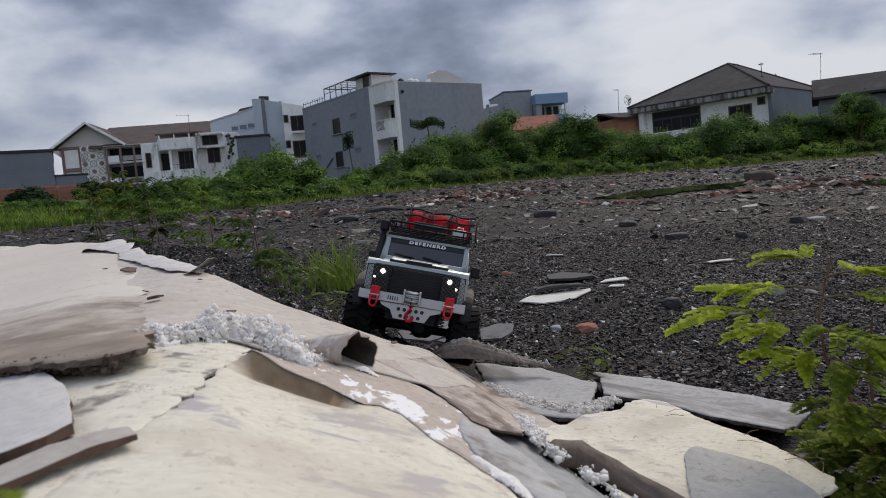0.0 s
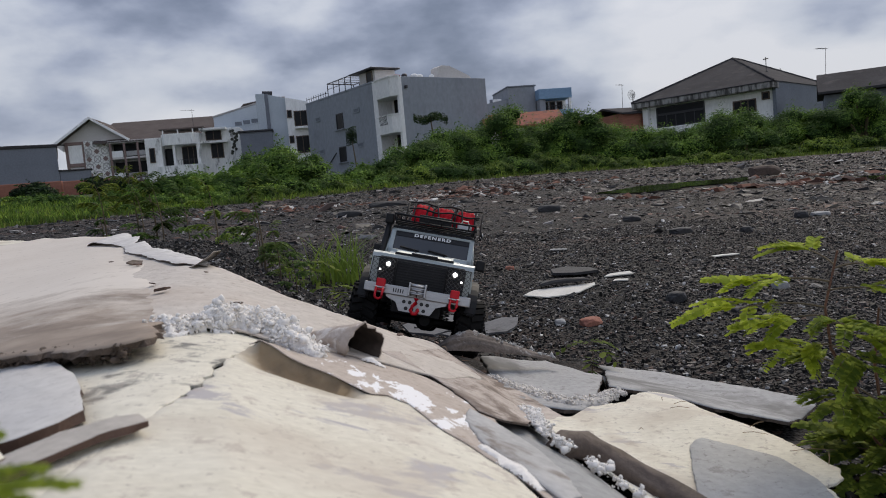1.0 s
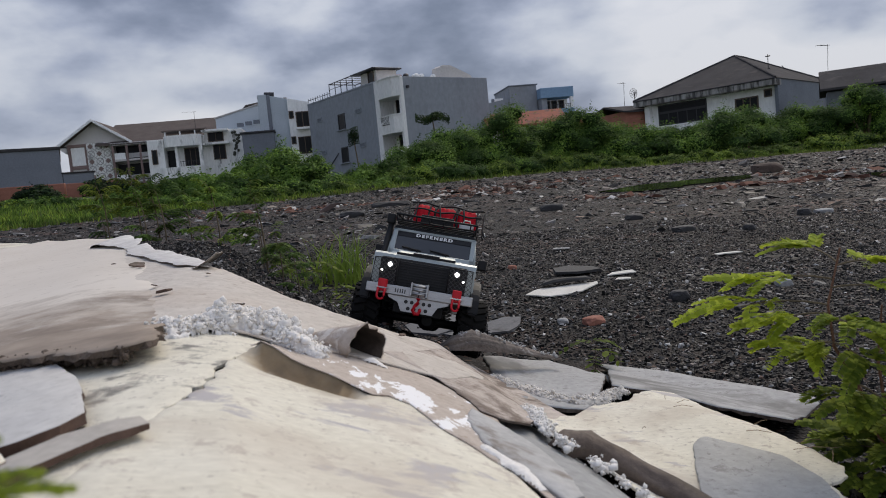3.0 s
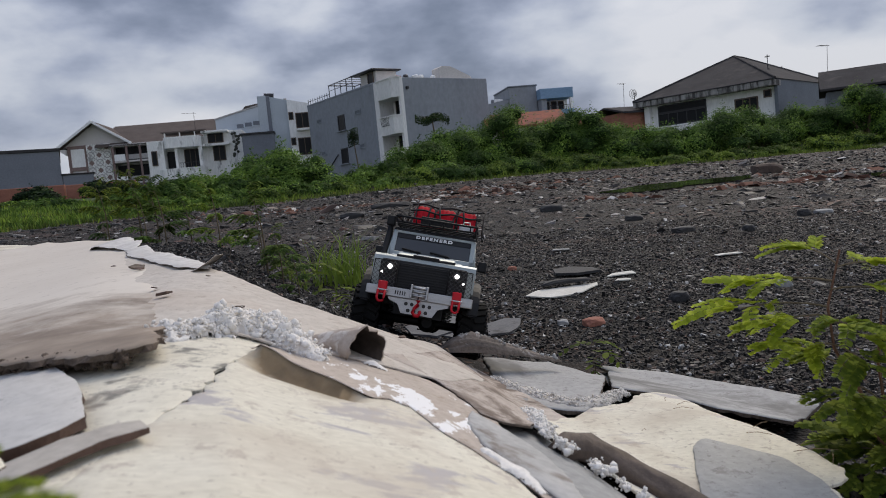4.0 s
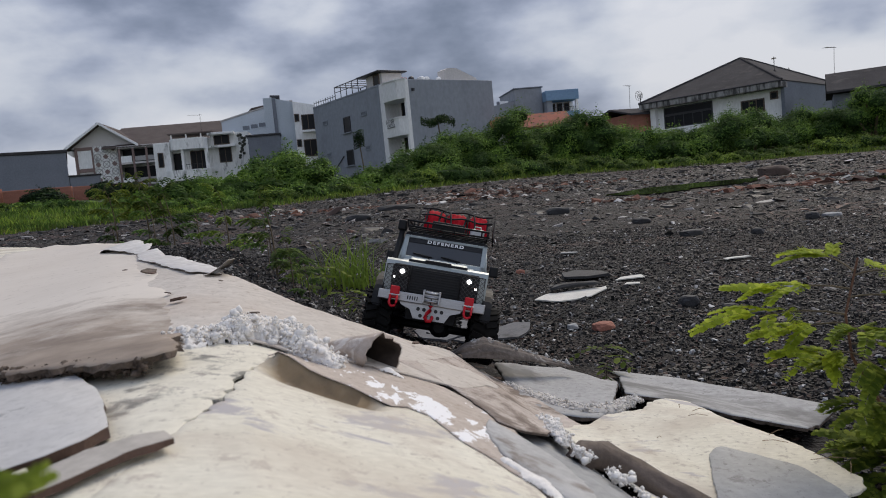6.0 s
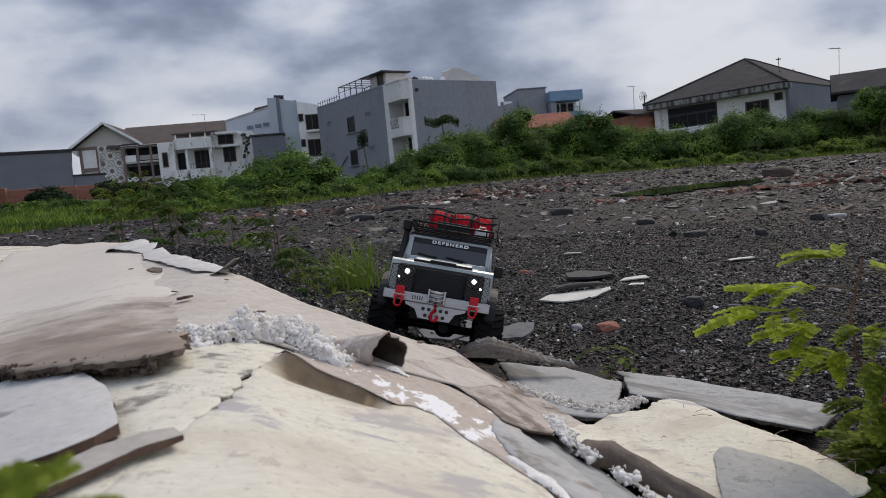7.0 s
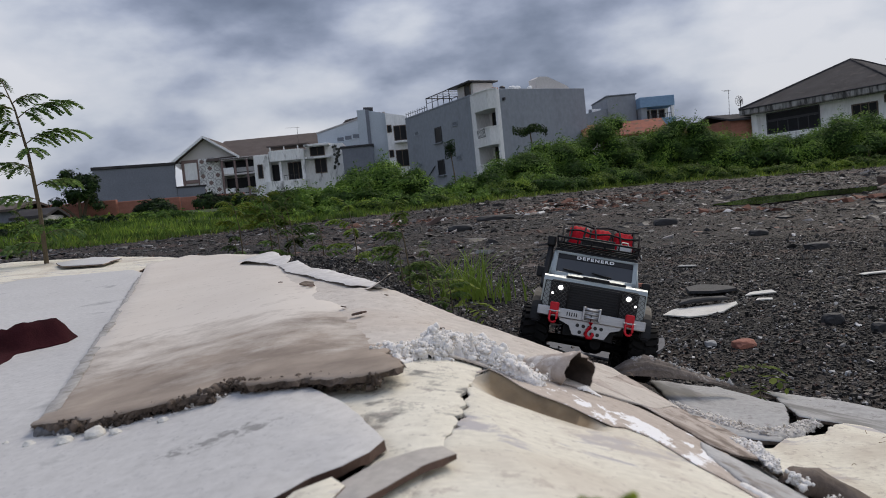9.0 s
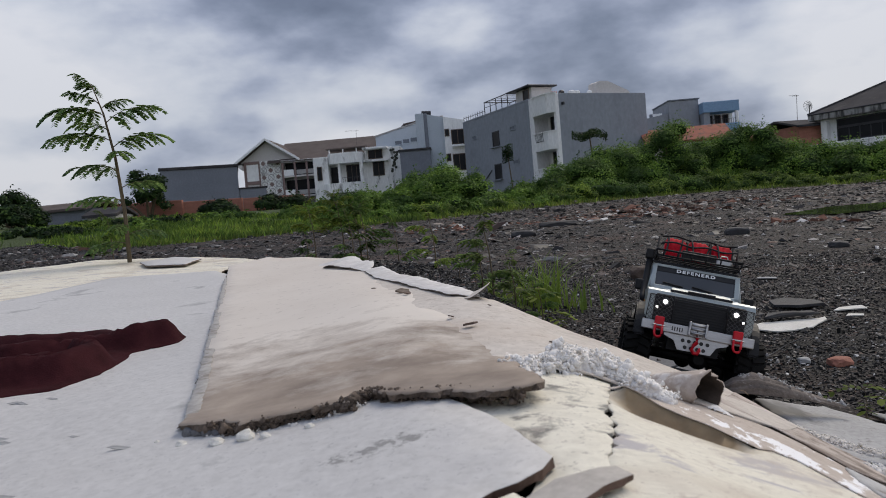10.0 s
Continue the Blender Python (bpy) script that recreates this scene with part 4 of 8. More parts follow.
board("board_offcut", [(.418, .905), (.430, .912), (.459, .880), (.491, .833), (.499, .779), (.496, .748), (.47, .55), (.35, .56), (.350, .70), (.364, .762), (.380, .813), (.402, .879)], M_ASH, "pointed grey board offcut on the cream sheet", .0055, .004, seed=13.1, rough=0.003, step=.006, edge=M_ASH)
# white facing torn loose along the far rim
M_PAPER = surface("white_torn_facing", (0.50, 0.47, 0.44), (0.68, 0.66, 0.63), 8, 0.8, fine=60, bump=0.002)
board("torn_facing", [(-.76, 2.20), (-.70, 2.20), (-.60, 1.96), (-.48, 1.74), (-.325, 1.475), (-.305, 1.40), (-.375, 1.44), (-.50, 1.655), (-.66, 1.94)], M_PAPER, "white facing paper torn loose along the rim", .005, .002,
      bend=lambda x, y: .005 * wob(x, y, 6, 3) + .002, seed=14.2, rough=0.006, step=.008, grid=.02, edge=M_EDGE)
board("torn_facing", [(-1.18, 2.74), (-1.03, 2.80), (-.90, 2.62), (-.76, 2.32), (-.74, 2.18), (-.92, 2.40), (-1.06, 2.58)], M_PAPER, "crumpled white facing paper on the rim", .008, .002,
      bend=lambda x, y: .013 * math.exp(-((x + .95) / .08) ** 2) + .012 * wob(x, y, 7, 8), seed=14.8, rough=0.008, step=.008, grid=.02, edge=M_EDGE)
board("torn_facing", [(-.37, 1.45), (-.325, 1.50), (-.295, 1.47), (-.290, 1.40), (-.325, 1.38)], M_BEIGE, "flap of tan facing paper curling upright", -.001, .002,
      bend=lambda x, y: .034 * max(0.0, (x + .36) / .07) ** 2, seed=15.3, rough=0.003, grid=.010, step=.006)


def crumbs(name, n, place, size, mat, label, seed):
    """Crumbled lumps heaped up, one mesh."""
    rs = np.random.RandomState(seed)
    t = (1 + 5 ** .5) / 2
    ico = np.array([(-1, t, 0), (1, t, 0), (-1, -t, 0), (1, -t, 0), (0, -1, t), (0, 1, t), (0, -1, -t), (0, 1, -t), (t, 0, -1), (t, 0, 1), (-t, 0, -1), (-t, 0, 1)]) / 1.9
    tri = np.array([(0, 11, 5), (0, 5, 1), (0, 1, 7), (0, 7, 10), (0, 10, 11), (1, 5, 9), (5, 11, 4), (11, 10, 2), (10, 7, 6), (7, 1, 8), (3, 9, 4), (3, 4, 2), (3, 2, 6), (3, 6, 8), (3, 8, 9), (4, 9, 5), (2, 4, 11), (6, 2, 10), (8, 6, 7), (9, 8, 1)])
    lumps = np.array([place(rs) for _ in range(max(1, n // 14))])
    c = lumps[rs.randint(0, len(lumps), n)] + rs.normal(0, 1, (n, 3)) * size * np.array([2.6, 2.6, 1.8])
    s = size * rs.lognormal(-.12, .6, n)
    v = ico[None] * (1 + rs.uniform(-.52, .52, (n, 12, 3))) * s[:, None, None] + c[:, None, :]
    m = len(lumps) if n > 100 else 0
    lumps = lumps[:m]
    clods = ico[None] * (1 + rs.uniform(-.4, .4, (m, 12, 3))) * (size * rs.lognormal(.95, .3, m))[:, None, None] * np.array([1.2, 1.2, .8]) + lumps[:, None, :]
    v = np.concatenate([v, clods])
    f = (tri[None] + (np.arange(n + m) * 12)[:, None, None]).reshape(-1, 3)
    return tagged(from_arrays(name, v.reshape(-1, 3), f, mat, smooth=True), label, "rubble", kind="stuff")


def drift(points, width, height):
    """Places in a ridge of crumbs along a line of points."""
    def place(rs):
        i = rs.randint(0, len(points) - 1)
        (x0, y0), (x1, y1) = points[i], points[i + 1]
        k = rs.rand()
        d = rs.normal(0, .5) * width
        L = math.hypot(x1 - x0, y1 - y0)
        x, y = x0 + k * (x1 - x0) - (y1 - y0) / L * d, y0 + k * (y1 - y0) + (x1 - x0) / L * d
        top = height * math.exp(-(d / width) ** 2 * 1.2) * max(.10, min(1.4, .62 + 1.5 * wob(x, y, 15, 3) + .5 * wob(x, y, 50, 7)))
        return (x, y, heap(x, y) + (.002 if height > .001 else -.002) + max(0, top) * rs.rand() ** .6)
    return place




def mound(name, spine, mat, label, cell=.0019, seed=1.0, lumpy=1.0):
    """A low heap of crumbled plaster along a line of (x, y, height, half width): one lumpy skin."""
    reach = max(p[3] for p in spine)
    x0, x1 = min(p[0] for p in spine) - reach, max(p[0] for p in spine) + reach
    y0, y1 = min(p[1] for p in spine) - reach, max(p[1] for p in spine) + reach
    nx, ny = int((x1 - x0) / cell), int((y1 - y0) / cell)
    verts, keep = [], []
    for j in range(ny):
        for i in range(nx):
            x, y = x0 + i * cell, y0 + j * cell
            best = -1.0
            for (ax, ay, ah, aw), (bx, by, bh, bw) in zip(spine, spine[1:]):
                dx, dy = bx - ax, by - ay
                k = max(0.0, min(1.0, ((x - ax) * dx + (y - ay) * dy) / (dx * dx + dy * dy)))
                d = math.hypot(x - ax - k * dx, y - ay - k * dy)
                w = (aw + k * (bw - aw)) * (1 + .45 * wob(x, y, 45, seed) + .30 * wob(x, y, 130, seed + 3))
                best = max(best, (ah + k * (bh - ah)) * (1 - (d / w) ** 3))
            z = 0.0
            if best > -.006:
                p = Vector((x, y, seed))
                big = noise.voronoi(p * 85)[0][0]
                small = noise.voronoi(p * 210 + Vector((5, 1, 0)))[0][0]
                z = best * (.90 + .45 * wob(x, y, 32, seed + 7)) + lumpy * max(-.001, min(1, best / .006)) * (.0190 * (.13 - min(.36, big * big)) + .0105 * (.13 - min(.36, small * small)) + .0012 * wob(x, y, 520, 2)) + 2 * min(0.0, best)
            verts.append((x, y, heap(x, y) - .0005 + z))
            keep.append(best > (-.0045 if lumpy > .5 else -.0006))
    faces = [(j * nx + i, j * nx + i + 1, (j + 1) * nx + i + 1, (j + 1) * nx + i) for j in range(ny - 1) for i in range(nx - 1)
             if keep[j * nx + i] and keep[j * nx + i + 1] and keep[(j + 1) * nx + i + 1] and keep[(j + 1) * nx + i]]
    ob = from_arrays(name, verts, faces, mat, smooth=True)
    bm = bmesh.new()
    bm.from_mesh(ob.data)
    bmesh.ops.delete(bm, geom=[v for v in bm.verts if not v.link_faces], context="VERTS")
    bm.to_mesh(ob.data)
    bm.free()
    return tagged(ob, label, "rubble")


white_heap = mound("plaster_mound", [(-.222, .835, .006, .018), (-.190, .845, .012, .026), (-.165, .868, .014, .030), (-.140, .890, .026, .040), (-.110, .900, .029, .044), (-.085, .885, .026, .034), (-.066, .852, .016, .024), (-.046, .834, .016, .021), (-.034, .822, .009, .014)], M_PLASTER, "heap of crumbled white plaster on the boards")
mound("plaster_mound", [(-.262, 1.04, .002, .007), (-.250, 1.00, .005, .010), (-.235, .955, .003, .007), (-.215, .90, .004, .009)], M_PLASTER, "small line of white plaster lumps along a seam", seed=4.0, lumpy=.12)
meal_heap = mound("board_meal", [(.196, 1.235, .004, .008), (.225, 1.175, .008, .013), (.262, 1.125, .009, .016), (.30, 1.095, .010, .018), (.345, 1.10, .012, .018), (.385, 1.135, .009, .013)], M_MEAL, "ridge of pale crumbled board between the sheets", seed=6.0, lumpy=.12)
side_heap = mound("plaster_mound", [(.200, .89, .004, .008), (.208, .855, .011, .012), (.207, .80, .011, .012), (.204, .77, .006, .008)], M_PLASTER, "white crumbled plaster packed beside a rolled edge", seed=8.0, lumpy=.12)
mound("plaster_mound", [(.128, .610, .004, .007), (.150, .575, .006, .010), (.160, .545, .004, .007)], M_PLASTER, "white plaster crumbs under the torn paper", seed=11.0, lumpy=.12)
mound("plaster_mound", [(.014, .852, .004, .006), (.024, .846, .010, .009), (.034, .838, .005, .006)], M_PLASTER, "white plaster bits at the mouth of a paper curl", seed=12.0, lumpy=.12)
crumbs("plaster_crumbs", 330, drift([(.212, .745), (.235, .725), (.262, .68), (.285, .61)], .012, .008), .0013, M_PLASTER, "white crumbled plaster under a rolled edge", 36)


def upon(ob, sink):
    """Places all over the skin of a heap."""
    pts = [tuple(v.co) for v in ob.data.vertices if v.co.z > heap(v.co.x, v.co.y) + .002]
    return lambda rs: np.array(pts[rs.randint(0, len(pts))]) + np.array([0, 0, -sink * rs.rand()])


crumbs("plaster_crumbs", 1300, upon(side_heap, .001), .0011, M_PLASTER, "white plaster crumbs packed beside a rolled edge", 32)
crumbs("plaster_crumbs", 4600, upon(white_heap, .001), .00125, M_PLASTER, "loose crumbs of white plaster", 31)
M_CRUMB = surface("dusty_crumbs", (0.58, 0.54, 0.49), (0.76, 0.72, 0.67), 30, 0.9)
crumbs("board_crumbs", 3200, upon(meal_heap, .001), .0009, M_CRUMB, "drift of pale board crumbs between sheets", 34)
def on_ridge(way, spread):
    """Places along a crest of (x, y, z) points."""
    def place(rs):
        i = rs.randint(0, len(way) - 1)
        a, b = np.array(way[i]), np.array(way[i + 1])
        return a + rs.rand() * (b - a) + rs.normal(0, spread, 3) * np.array([1, 1, .3])
    return place


crumbs("flap_crumbs", 700, on_ridge([(.135, 1.282, .1745), (.165, 1.282, .179), (.20, 1.282, .168), (.25, 1.292, .145), (.325, 1.307, .1125)], .003), .0009, M_ASHY, "pale crumbs along the rim of a curled flap", 41)
RAGGED = ((-.575, .737), (-.49, .702), (-.44, .717), (-.375, .724), (-.362, .757), (-.333, .735), (-.297, .724), (-.258, .720), (-.223, .703), (-.191, .693))


def along_rim(rs):
    """Places on the broken face of the slab."""
    i = rs.randint(0, len(RAGGED) - 1)
    k = rs.rand()
    x, y = (a + k * (b - a) for a, b in zip(RAGGED[i], RAGGED[i + 1]))
    return np.array([x, y + rs.uniform(-.001, .004), heap(x, y) + .0065 + .010 * rs.rand() ** 1.4])


crumbs("rim_crumbs", 2600, along_rim, .0012, M_RIM, "dark brown crumbling edge of the torn slab", 39)
crumbs("board_crumbs", 930, drift([(-.58, .735), (-.49, .70), (-.42, .708), (-.36, .74)], .006, .005), .0008, M_CRUMB, "crumbs before the torn slab edge", 38)


def paper_roll(path, radii, mat, label, gap=40, wall=.0016, name="paper_roll", seed=1.0):
    """A curled piece of paper: a tube open at both ends, with a wall."""
    pts = [Vector(p) for p in path]
    bm = bmesh.new()
    sides = 22
    skins = []
    for off in (0, -wall):
        rings = []
        for i, p in enumerate(pts):
            d = (pts[min(i + 1, len(pts) - 1)] - pts[max(i - 1, 0)]).normalized()
            a = d.cross(Vector((0, 0, 1))).normalized()
            b = a.cross(d)
            ring = []
            for k in range(sides + 1):
                t = radians(-90 + gap / 2 + (360 - gap) * k / sides)
                r = (radii[i] + off) * (1 + .34 * noise.noise(Vector((k * .42, i * .8, seed))) + .14 * noise.noise(Vector((k * 1.1, i * 2.3, seed + 5))))
                tear = .35 * radii[i] * (noise.noise(Vector((k * .5, seed, 3.0))) + .6 * noise.noise(Vector((k * 1.7, seed, 8.0)))) if i in (0, len(pts) - 1) else 0.0
                ring.append(bm.verts.new(p + d * tear + a * r * math.cos(t) * 1.1 + b * r * math.sin(t)))
            rings.append(ring)
        skins.append(rings)
        for r0, r1 in zip(rings, rings[1:]):
            for k in range(sides):
                bm.faces.new((r0[k], r0[k + 1], r1[k + 1], r1[k]) if off == 0 else (r0[k], r1[k], r1[k + 1], r0[k + 1])).material_index = 0 if off == 0 or not isinstance(mat, tuple) else 1
    for e in (0, -1):
        for k in range(sides):
            bm.faces.new((skins[0][e][k], skins[1][e][k], skins[1][e][k + 1], skins[0][e][k + 1]))
    bmesh.ops.recalc_face_normals(bm, faces=bm.faces)
    return tagged(part(name, bm, mat, label=label, smooth=True), category="torn paper", group="broken boards of the rubble heap")


paper_roll([(-.072, .895, .262), (-.050, .900, .266), (-.026, .892, .270), (-.006, .878, .271), (.008, .866, .270), (.016, .858, .269)], [.004, .014, .019, .0225, .0255, .0265], (M_ROLLED, M_HOLLOW), "curl of tan paper with a dark hollow end", seed=2.0, gap=70)
paper_roll([(.112, 1.285, .152), (.135, 1.28, .156), (.165, 1.28, .156), (.20, 1.28, .149), (.25, 1.29, .134), (.325, 1.305, .108)], [.008, .020, .025, .020, .011, .004], (M_FLAP, M_FLAP),
           "curled brown board flap at the foot of the heap", gap=170, seed=6.0, wall=.004, name="curled_flap")
paper_roll([(.209, .750, .170), (.217, .757, .171), (.226, .764, .171), (.237, .770, .168), (.250, .775, .162), (.266, .777, .152), (.281, .776, .142), (.297, .769, .133), (.311, .760, .125), (.324, .748, .119), (.337, .734, .114), (.37, .68, .104), (.41, .60, .100)], [.009, .0125, .014, .0145, .0145, .0145, .0145, .0145, .0145, .0145, .0145, .0145, .014], M_DARKROLL, "dark brown rolled board edge", gap=60, seed=4.0, name="rolled_edge")


def chip(x, y, size, mat, label, seed, turn=0):
    bm = bmesh.new()
    add_prism(bm, ragged([(-size, -size * .5), (-size * .2, -size * .8), (size, -size * .3), (size * .7, size * .6), (-size * .5, size * .5)], size * .3, size * .15, seed), 0, size * .22, "z")
    ob = part("chip", bm, mat, label=label)
    ob.matrix_world = pose(x, y, heap(x, y) + .008, 14, 9, turn)
    return tagged(ob, category="chip", group="chips on the boards")


for i, (x, y, size) in enumerate(((-.50, 1.575, .016), (-.485, 1.54, .010), (-.335, 1.19, .007), (-.16, 1.00, .009), (-.29, 1.10, .012), (-.68, 1.33, .008), (-.735, 1.16, .010), (-.60, 1.7, .006), (.05, 1.12, .006), (-.28, 1.3, .005))):
    chip(x, y, size, M_BROWN if i % 3 else M_EDGE, "brown paper chip on a board", 3.0 + i, i * 47)

def lump(x, y, size, seed, mat=M_CHALK, label="pale lump of plaster before the torn slab"):
    """A rounded bit of broken plaster."""
    bm = bmesh.new()
    bmesh.ops.create_icosphere(bm, subdivisions=2, radius=size)
    for v in bm.verts:
        v.co *= 1 + .35 * noise.noise(v.co * (1.1 / size) + Vector((seed, 0, 0))) + .15 * noise.noise(v.co * (2.6 / size))
        v.co.z *= .7
    ob = part("plaster_lump", bm, mat, label=label, smooth=False)
    ob.location = (x, y, heap(x, y) + .004 + size * .45)
    return tagged(ob, category="plaster lump", group="plaster lumps")


for i, (x, y, size) in enumerate(((-.51, .683, .008), (-.478, .686, .010), (-.455, .682, .006), (-.41, .692, .005), (-.56, .70, .006), (-.60, .72, .004))):
    lump(x, y, size, 3.3 * i)
for i, (x, y, size) in enumerate(((-.566, .733, .010), (-.552, .728, .009), (-.538, .722, .008), (-.526, .719, .007))):
    lump(x, y, size, 50 + i, M_SLATEY, "dark grey crumbling corner of the slab")
# thin dark flecks on the grey sheet
for i in range(16):
    r = random.Random(600 + i)
    x, y = r.uniform(-1.05, -.55), r.uniform(.55, 1.25)
    if y > .62 + 1.0 * (-x - .45):
        x -= .35
    chip(x, y, r.uniform(.005, .011), M_DULL, "thin grey fleck on the sheet", 40.0 + i, r.uniform(-30, 30)).scale = (1.5, .5, .25)


def cloth():
    """A dark maroon rag dropped in long folds that gather to one end."""
    line = [(-1.9, 1.46), (-1.39, 1.425), (-1.24, 1.43), (-1.13, 1.465), (-1.05, 1.41), (-.97, 1.43), (-.938, 1.405), (-.925, 1.35), (-.985, 1.285), (-.96, 1.20), (-.945, 1.12), (-.965, 1.02), (-1.05, .975), (-1.4, .93), (-1.9, .90)]
    folds = (((( -1.9, 1.37), (-1.25, 1.37), (-1.13, 1.40), (-1.03, 1.355), (-.955, 1.375)), .028, .040), (((-1.9, 1.20), (-1.2, 1.22), (-1.08, 1.30), (-1.0, 1.33)), .036, .022),
             (((-1.5, .985), (-1.10, 1.035), (-.995, 1.09), (-.985, 1.18), (-1.07, 1.235)), .046, .022), (((-1.5, 1.10), (-1.15, 1.13), (-1.06, 1.17)), .032, .016), (((-.99, 1.36), (-.94, 1.375)), .020, .026))

    def height(x, y):
        inner = min(1.0, abs(beyond(x, y, line + [line[0]])) / .03)
        z = .003 + .005 * wob(x, y, 9, 3) + .0025 * wob(x, y, 40, 5)
        for way, high, wide in folds:
            d = abs(beyond(x, y, way)) + .010 * wob(x, y, 12, high * 99)
            z = max(z, 0) + high * math.exp(-(d / wide) ** 2 * 1.4)
        return heap(x, y) + .004 + inner ** .5 * z
    bm = sheet(line, height, .004, step=.015, grid=.011, rough=.006, seed=16.1, crumble=.1)
    m = surface("maroon_cloth", (0.020, 0.0050, 0.0065), (0.050, 0.013, 0.016), 26, 0.95, fine=420, bump=0.003, gloss=0.08)
    ob = part("cloth", bm, (m, m), label="dark maroon cloth dropped in folds", smooth=True)
    return tagged(ob, category="cloth")


cloth()
flake([(.442, 2.49), (.50, 2.57), (.58, 2.605), (.66, 2.63), (.735, 2.672), (.728, 2.63), (.67, 2.54), (.638, 2.485), (.57, 2.45), (.516, 2.435)], M_CHALK, "pale torn board chip on gravel", 40.0, .006)
flake([(.52, 2.60), (.545, 2.66), (.62, 2.69), (.70, 2.705), (.70, 2.65), (.62, 2.615)], M_SHINGLE, "black shingle curling over a pale chip", 41.0, .020, .006)
paper_roll([(.515, 2.575, .026), (.56, 2.60, .030), (.62, 2.615, .031), (.68, 2.63, .028), (.705, 2.645, .025)], [.005, .008, .009, .007, .005], M_SHINGLE, "rolled rim of a black shingle on gravel", gap=120, wall=.003, name="shingle_curl", seed=9.0)
flake([(.62, 2.86), (.633, 2.98), (.70, 3.02), (.792, 2.97), (.80, 2.88), (.70, 2.84)], M_SHINGLE, "black shingle on gravel", 42.0, .010, .010)
flake([(.80, 2.78), (.84, 2.84), (.92, 2.85), (.92, 2.80)], M_CHALK, "small white chip on gravel", 43.0, .006)
flake([(.80, 2.66), (.82, 2.70), (.87, 2.70), (.86, 2.67)], M_CHALK, "small white chip on gravel", 44.0, .006)
flake([(1.36, 3.08), (1.36, 3.12), (1.48, 3.16), (1.49, 3.13)], M_CHALK, "white sliver on gravel", 45.0, .008)
flake([(.77, 3.70), (.78, 3.74), (.86, 3.72), (.85, 3.67)], M_DULL, "grey chip on gravel", 46.0, .006)
flake([(.262, 2.00), (.272, 2.13), (.33, 2.17), (.375, 2.155), (.36, 2.07), (.328, 2.00)], M_SLATEY, "flat grey piece of slate on gravel", 47.0, .003, .006)

flake([(.03, 2.20), (.10, 2.27), (.18, 2.28), (.235, 2.20), (.20, 2.08), (.12, 2.03), (.05, 2.09)], M_SLATEY, "flat grey piece of slate on gravel", 48.0, .002, .006)
flake([(.14, 2.02), (.20, 2.05), (.255, 2.04), (.25, 1.97), (.19, 1.95)], M_SLATEY, "small flat piece of slate on gravel", 49.0, .004, .005)


def straw(points, r, mat, label, name="twig"):
    bm = bmesh.new()
    add_tube(bm, points, r, 5)
    return tagged(part(name, bm, mat, label=label), category="twig", group="twigs on the boards")


M_STRAW = surface("dry_straw", (0.16, 0.10, 0.055), (0.34, 0.24, 0.14), 60, 0.8)
straw([(.308, 1.976, land(.308, 1.976) + .010), (.40, 2.10, land(.40, 2.10) + .012), (.49, 2.24, land(.49, 2.24) + .010), (.566, 2.34, land(.566, 2.34) + .010)], .0014, M_SHINGLE, "thin dark wire lying on the gravel", "wire")
straw_rs = random.Random(77)
for x, y, length, turn in ((.44, 1.04, .022, 20), (.455, 1.02, .026, 160), (.43, 1.06, .018, 70), (.50, .93, .03, 30), (.51, .90, .03, 150), (.52, .86, .04, 12), (.36, .95, .008, 30), (.53, .80, .04, 60), (.56, .84, .05, 170), (.12, 1.12, .03, 100)):
    z = max(heap(x, y), land(x, y)) + .011
    d = Vector((math.cos(radians(turn)), math.sin(radians(turn)), 0)) * length
    straw([(x, y, z), Vector((x, y, z + .002)) + d * .5 + Vector((straw_rs.uniform(-.003, .003), 0, 0)), Vector((x, y, z - .001)) + d], .0004, M_STRAW, "thin dry straw lying on a board")

# ---- the toy off-roader; its own axes: x across, y towards its tail, z up, under the middle of the front axle ----
C_PAINT = surface("grey_green_metallic_paint", (0.29, 0.325, 0.32), (0.33, 0.365, 0.36), 9.0, 0.32, 0.30, fine=700, coat=0.5)
C_BLACK = surface("black_plastic", (0.006, 0.006, 0.007), (0.012, 0.012, 0.013), 30, 0.5, gloss=0.25)
C_SATIN = surface("satin_black_paint", (0.006, 0.006, 0.007), (0.010, 0.010, 0.011), 30, 0.4, gloss=0.35)
C_RUBBER = surface("black_rubber", (0.006, 0.006, 0.006), (0.014, 0.0135, 0.013), 40, 0.8, fine=300, bump=0.0005, gloss=0.15)
C_STEEL = surface("brushed_aluminium", (0.34, 0.34, 0.345), (0.46, 0.46, 0.465), 50, 0.38, 1.0, fine=400, stretch=(1, 8, 8))
C_RED = surface("red_enamel", (0.44, 0.005, 0.014), (0.52, 0.007, 0.018), 40, 0.4, gloss=0.3)
C_CLOTH = surface("red_bag_fabric", (0.38, 0.006, 0.016), (0.52, 0.012, 0.024), 40, 0.75, fine=500, bump=0.0006, gloss=0.12)
C_ROPE = plain("black_cord", (0.014, 0.014, 0.015), 0.8)
C_ORANGE = plain("orange_sticker", (0.72, 0.16, 0.025), 0.45)
C_INK = plain("black_print", (0.008, 0.008, 0.008), 0.5)
C_WHITE = plain("white_print", (0.75, 0.75, 0.74), 0.5)
C_YELLOW = plain("yellow_print", (0.75, 0.50, 0.03), 0.5)
C_SKIN = plain("doll_plastic", (0.55, 0.30, 0.20), 0.5)
C_LAMP = plain("lit_lamp", (1.0, 0.98, 0.95), 0.2, emit=4.0)
C_DIM = plain("smoked_lens", (0.05, 0.052, 0.058), 0.25)
C_WIRE = plain("grey_wire", (0.055, 0.055, 0.058), 0.45)
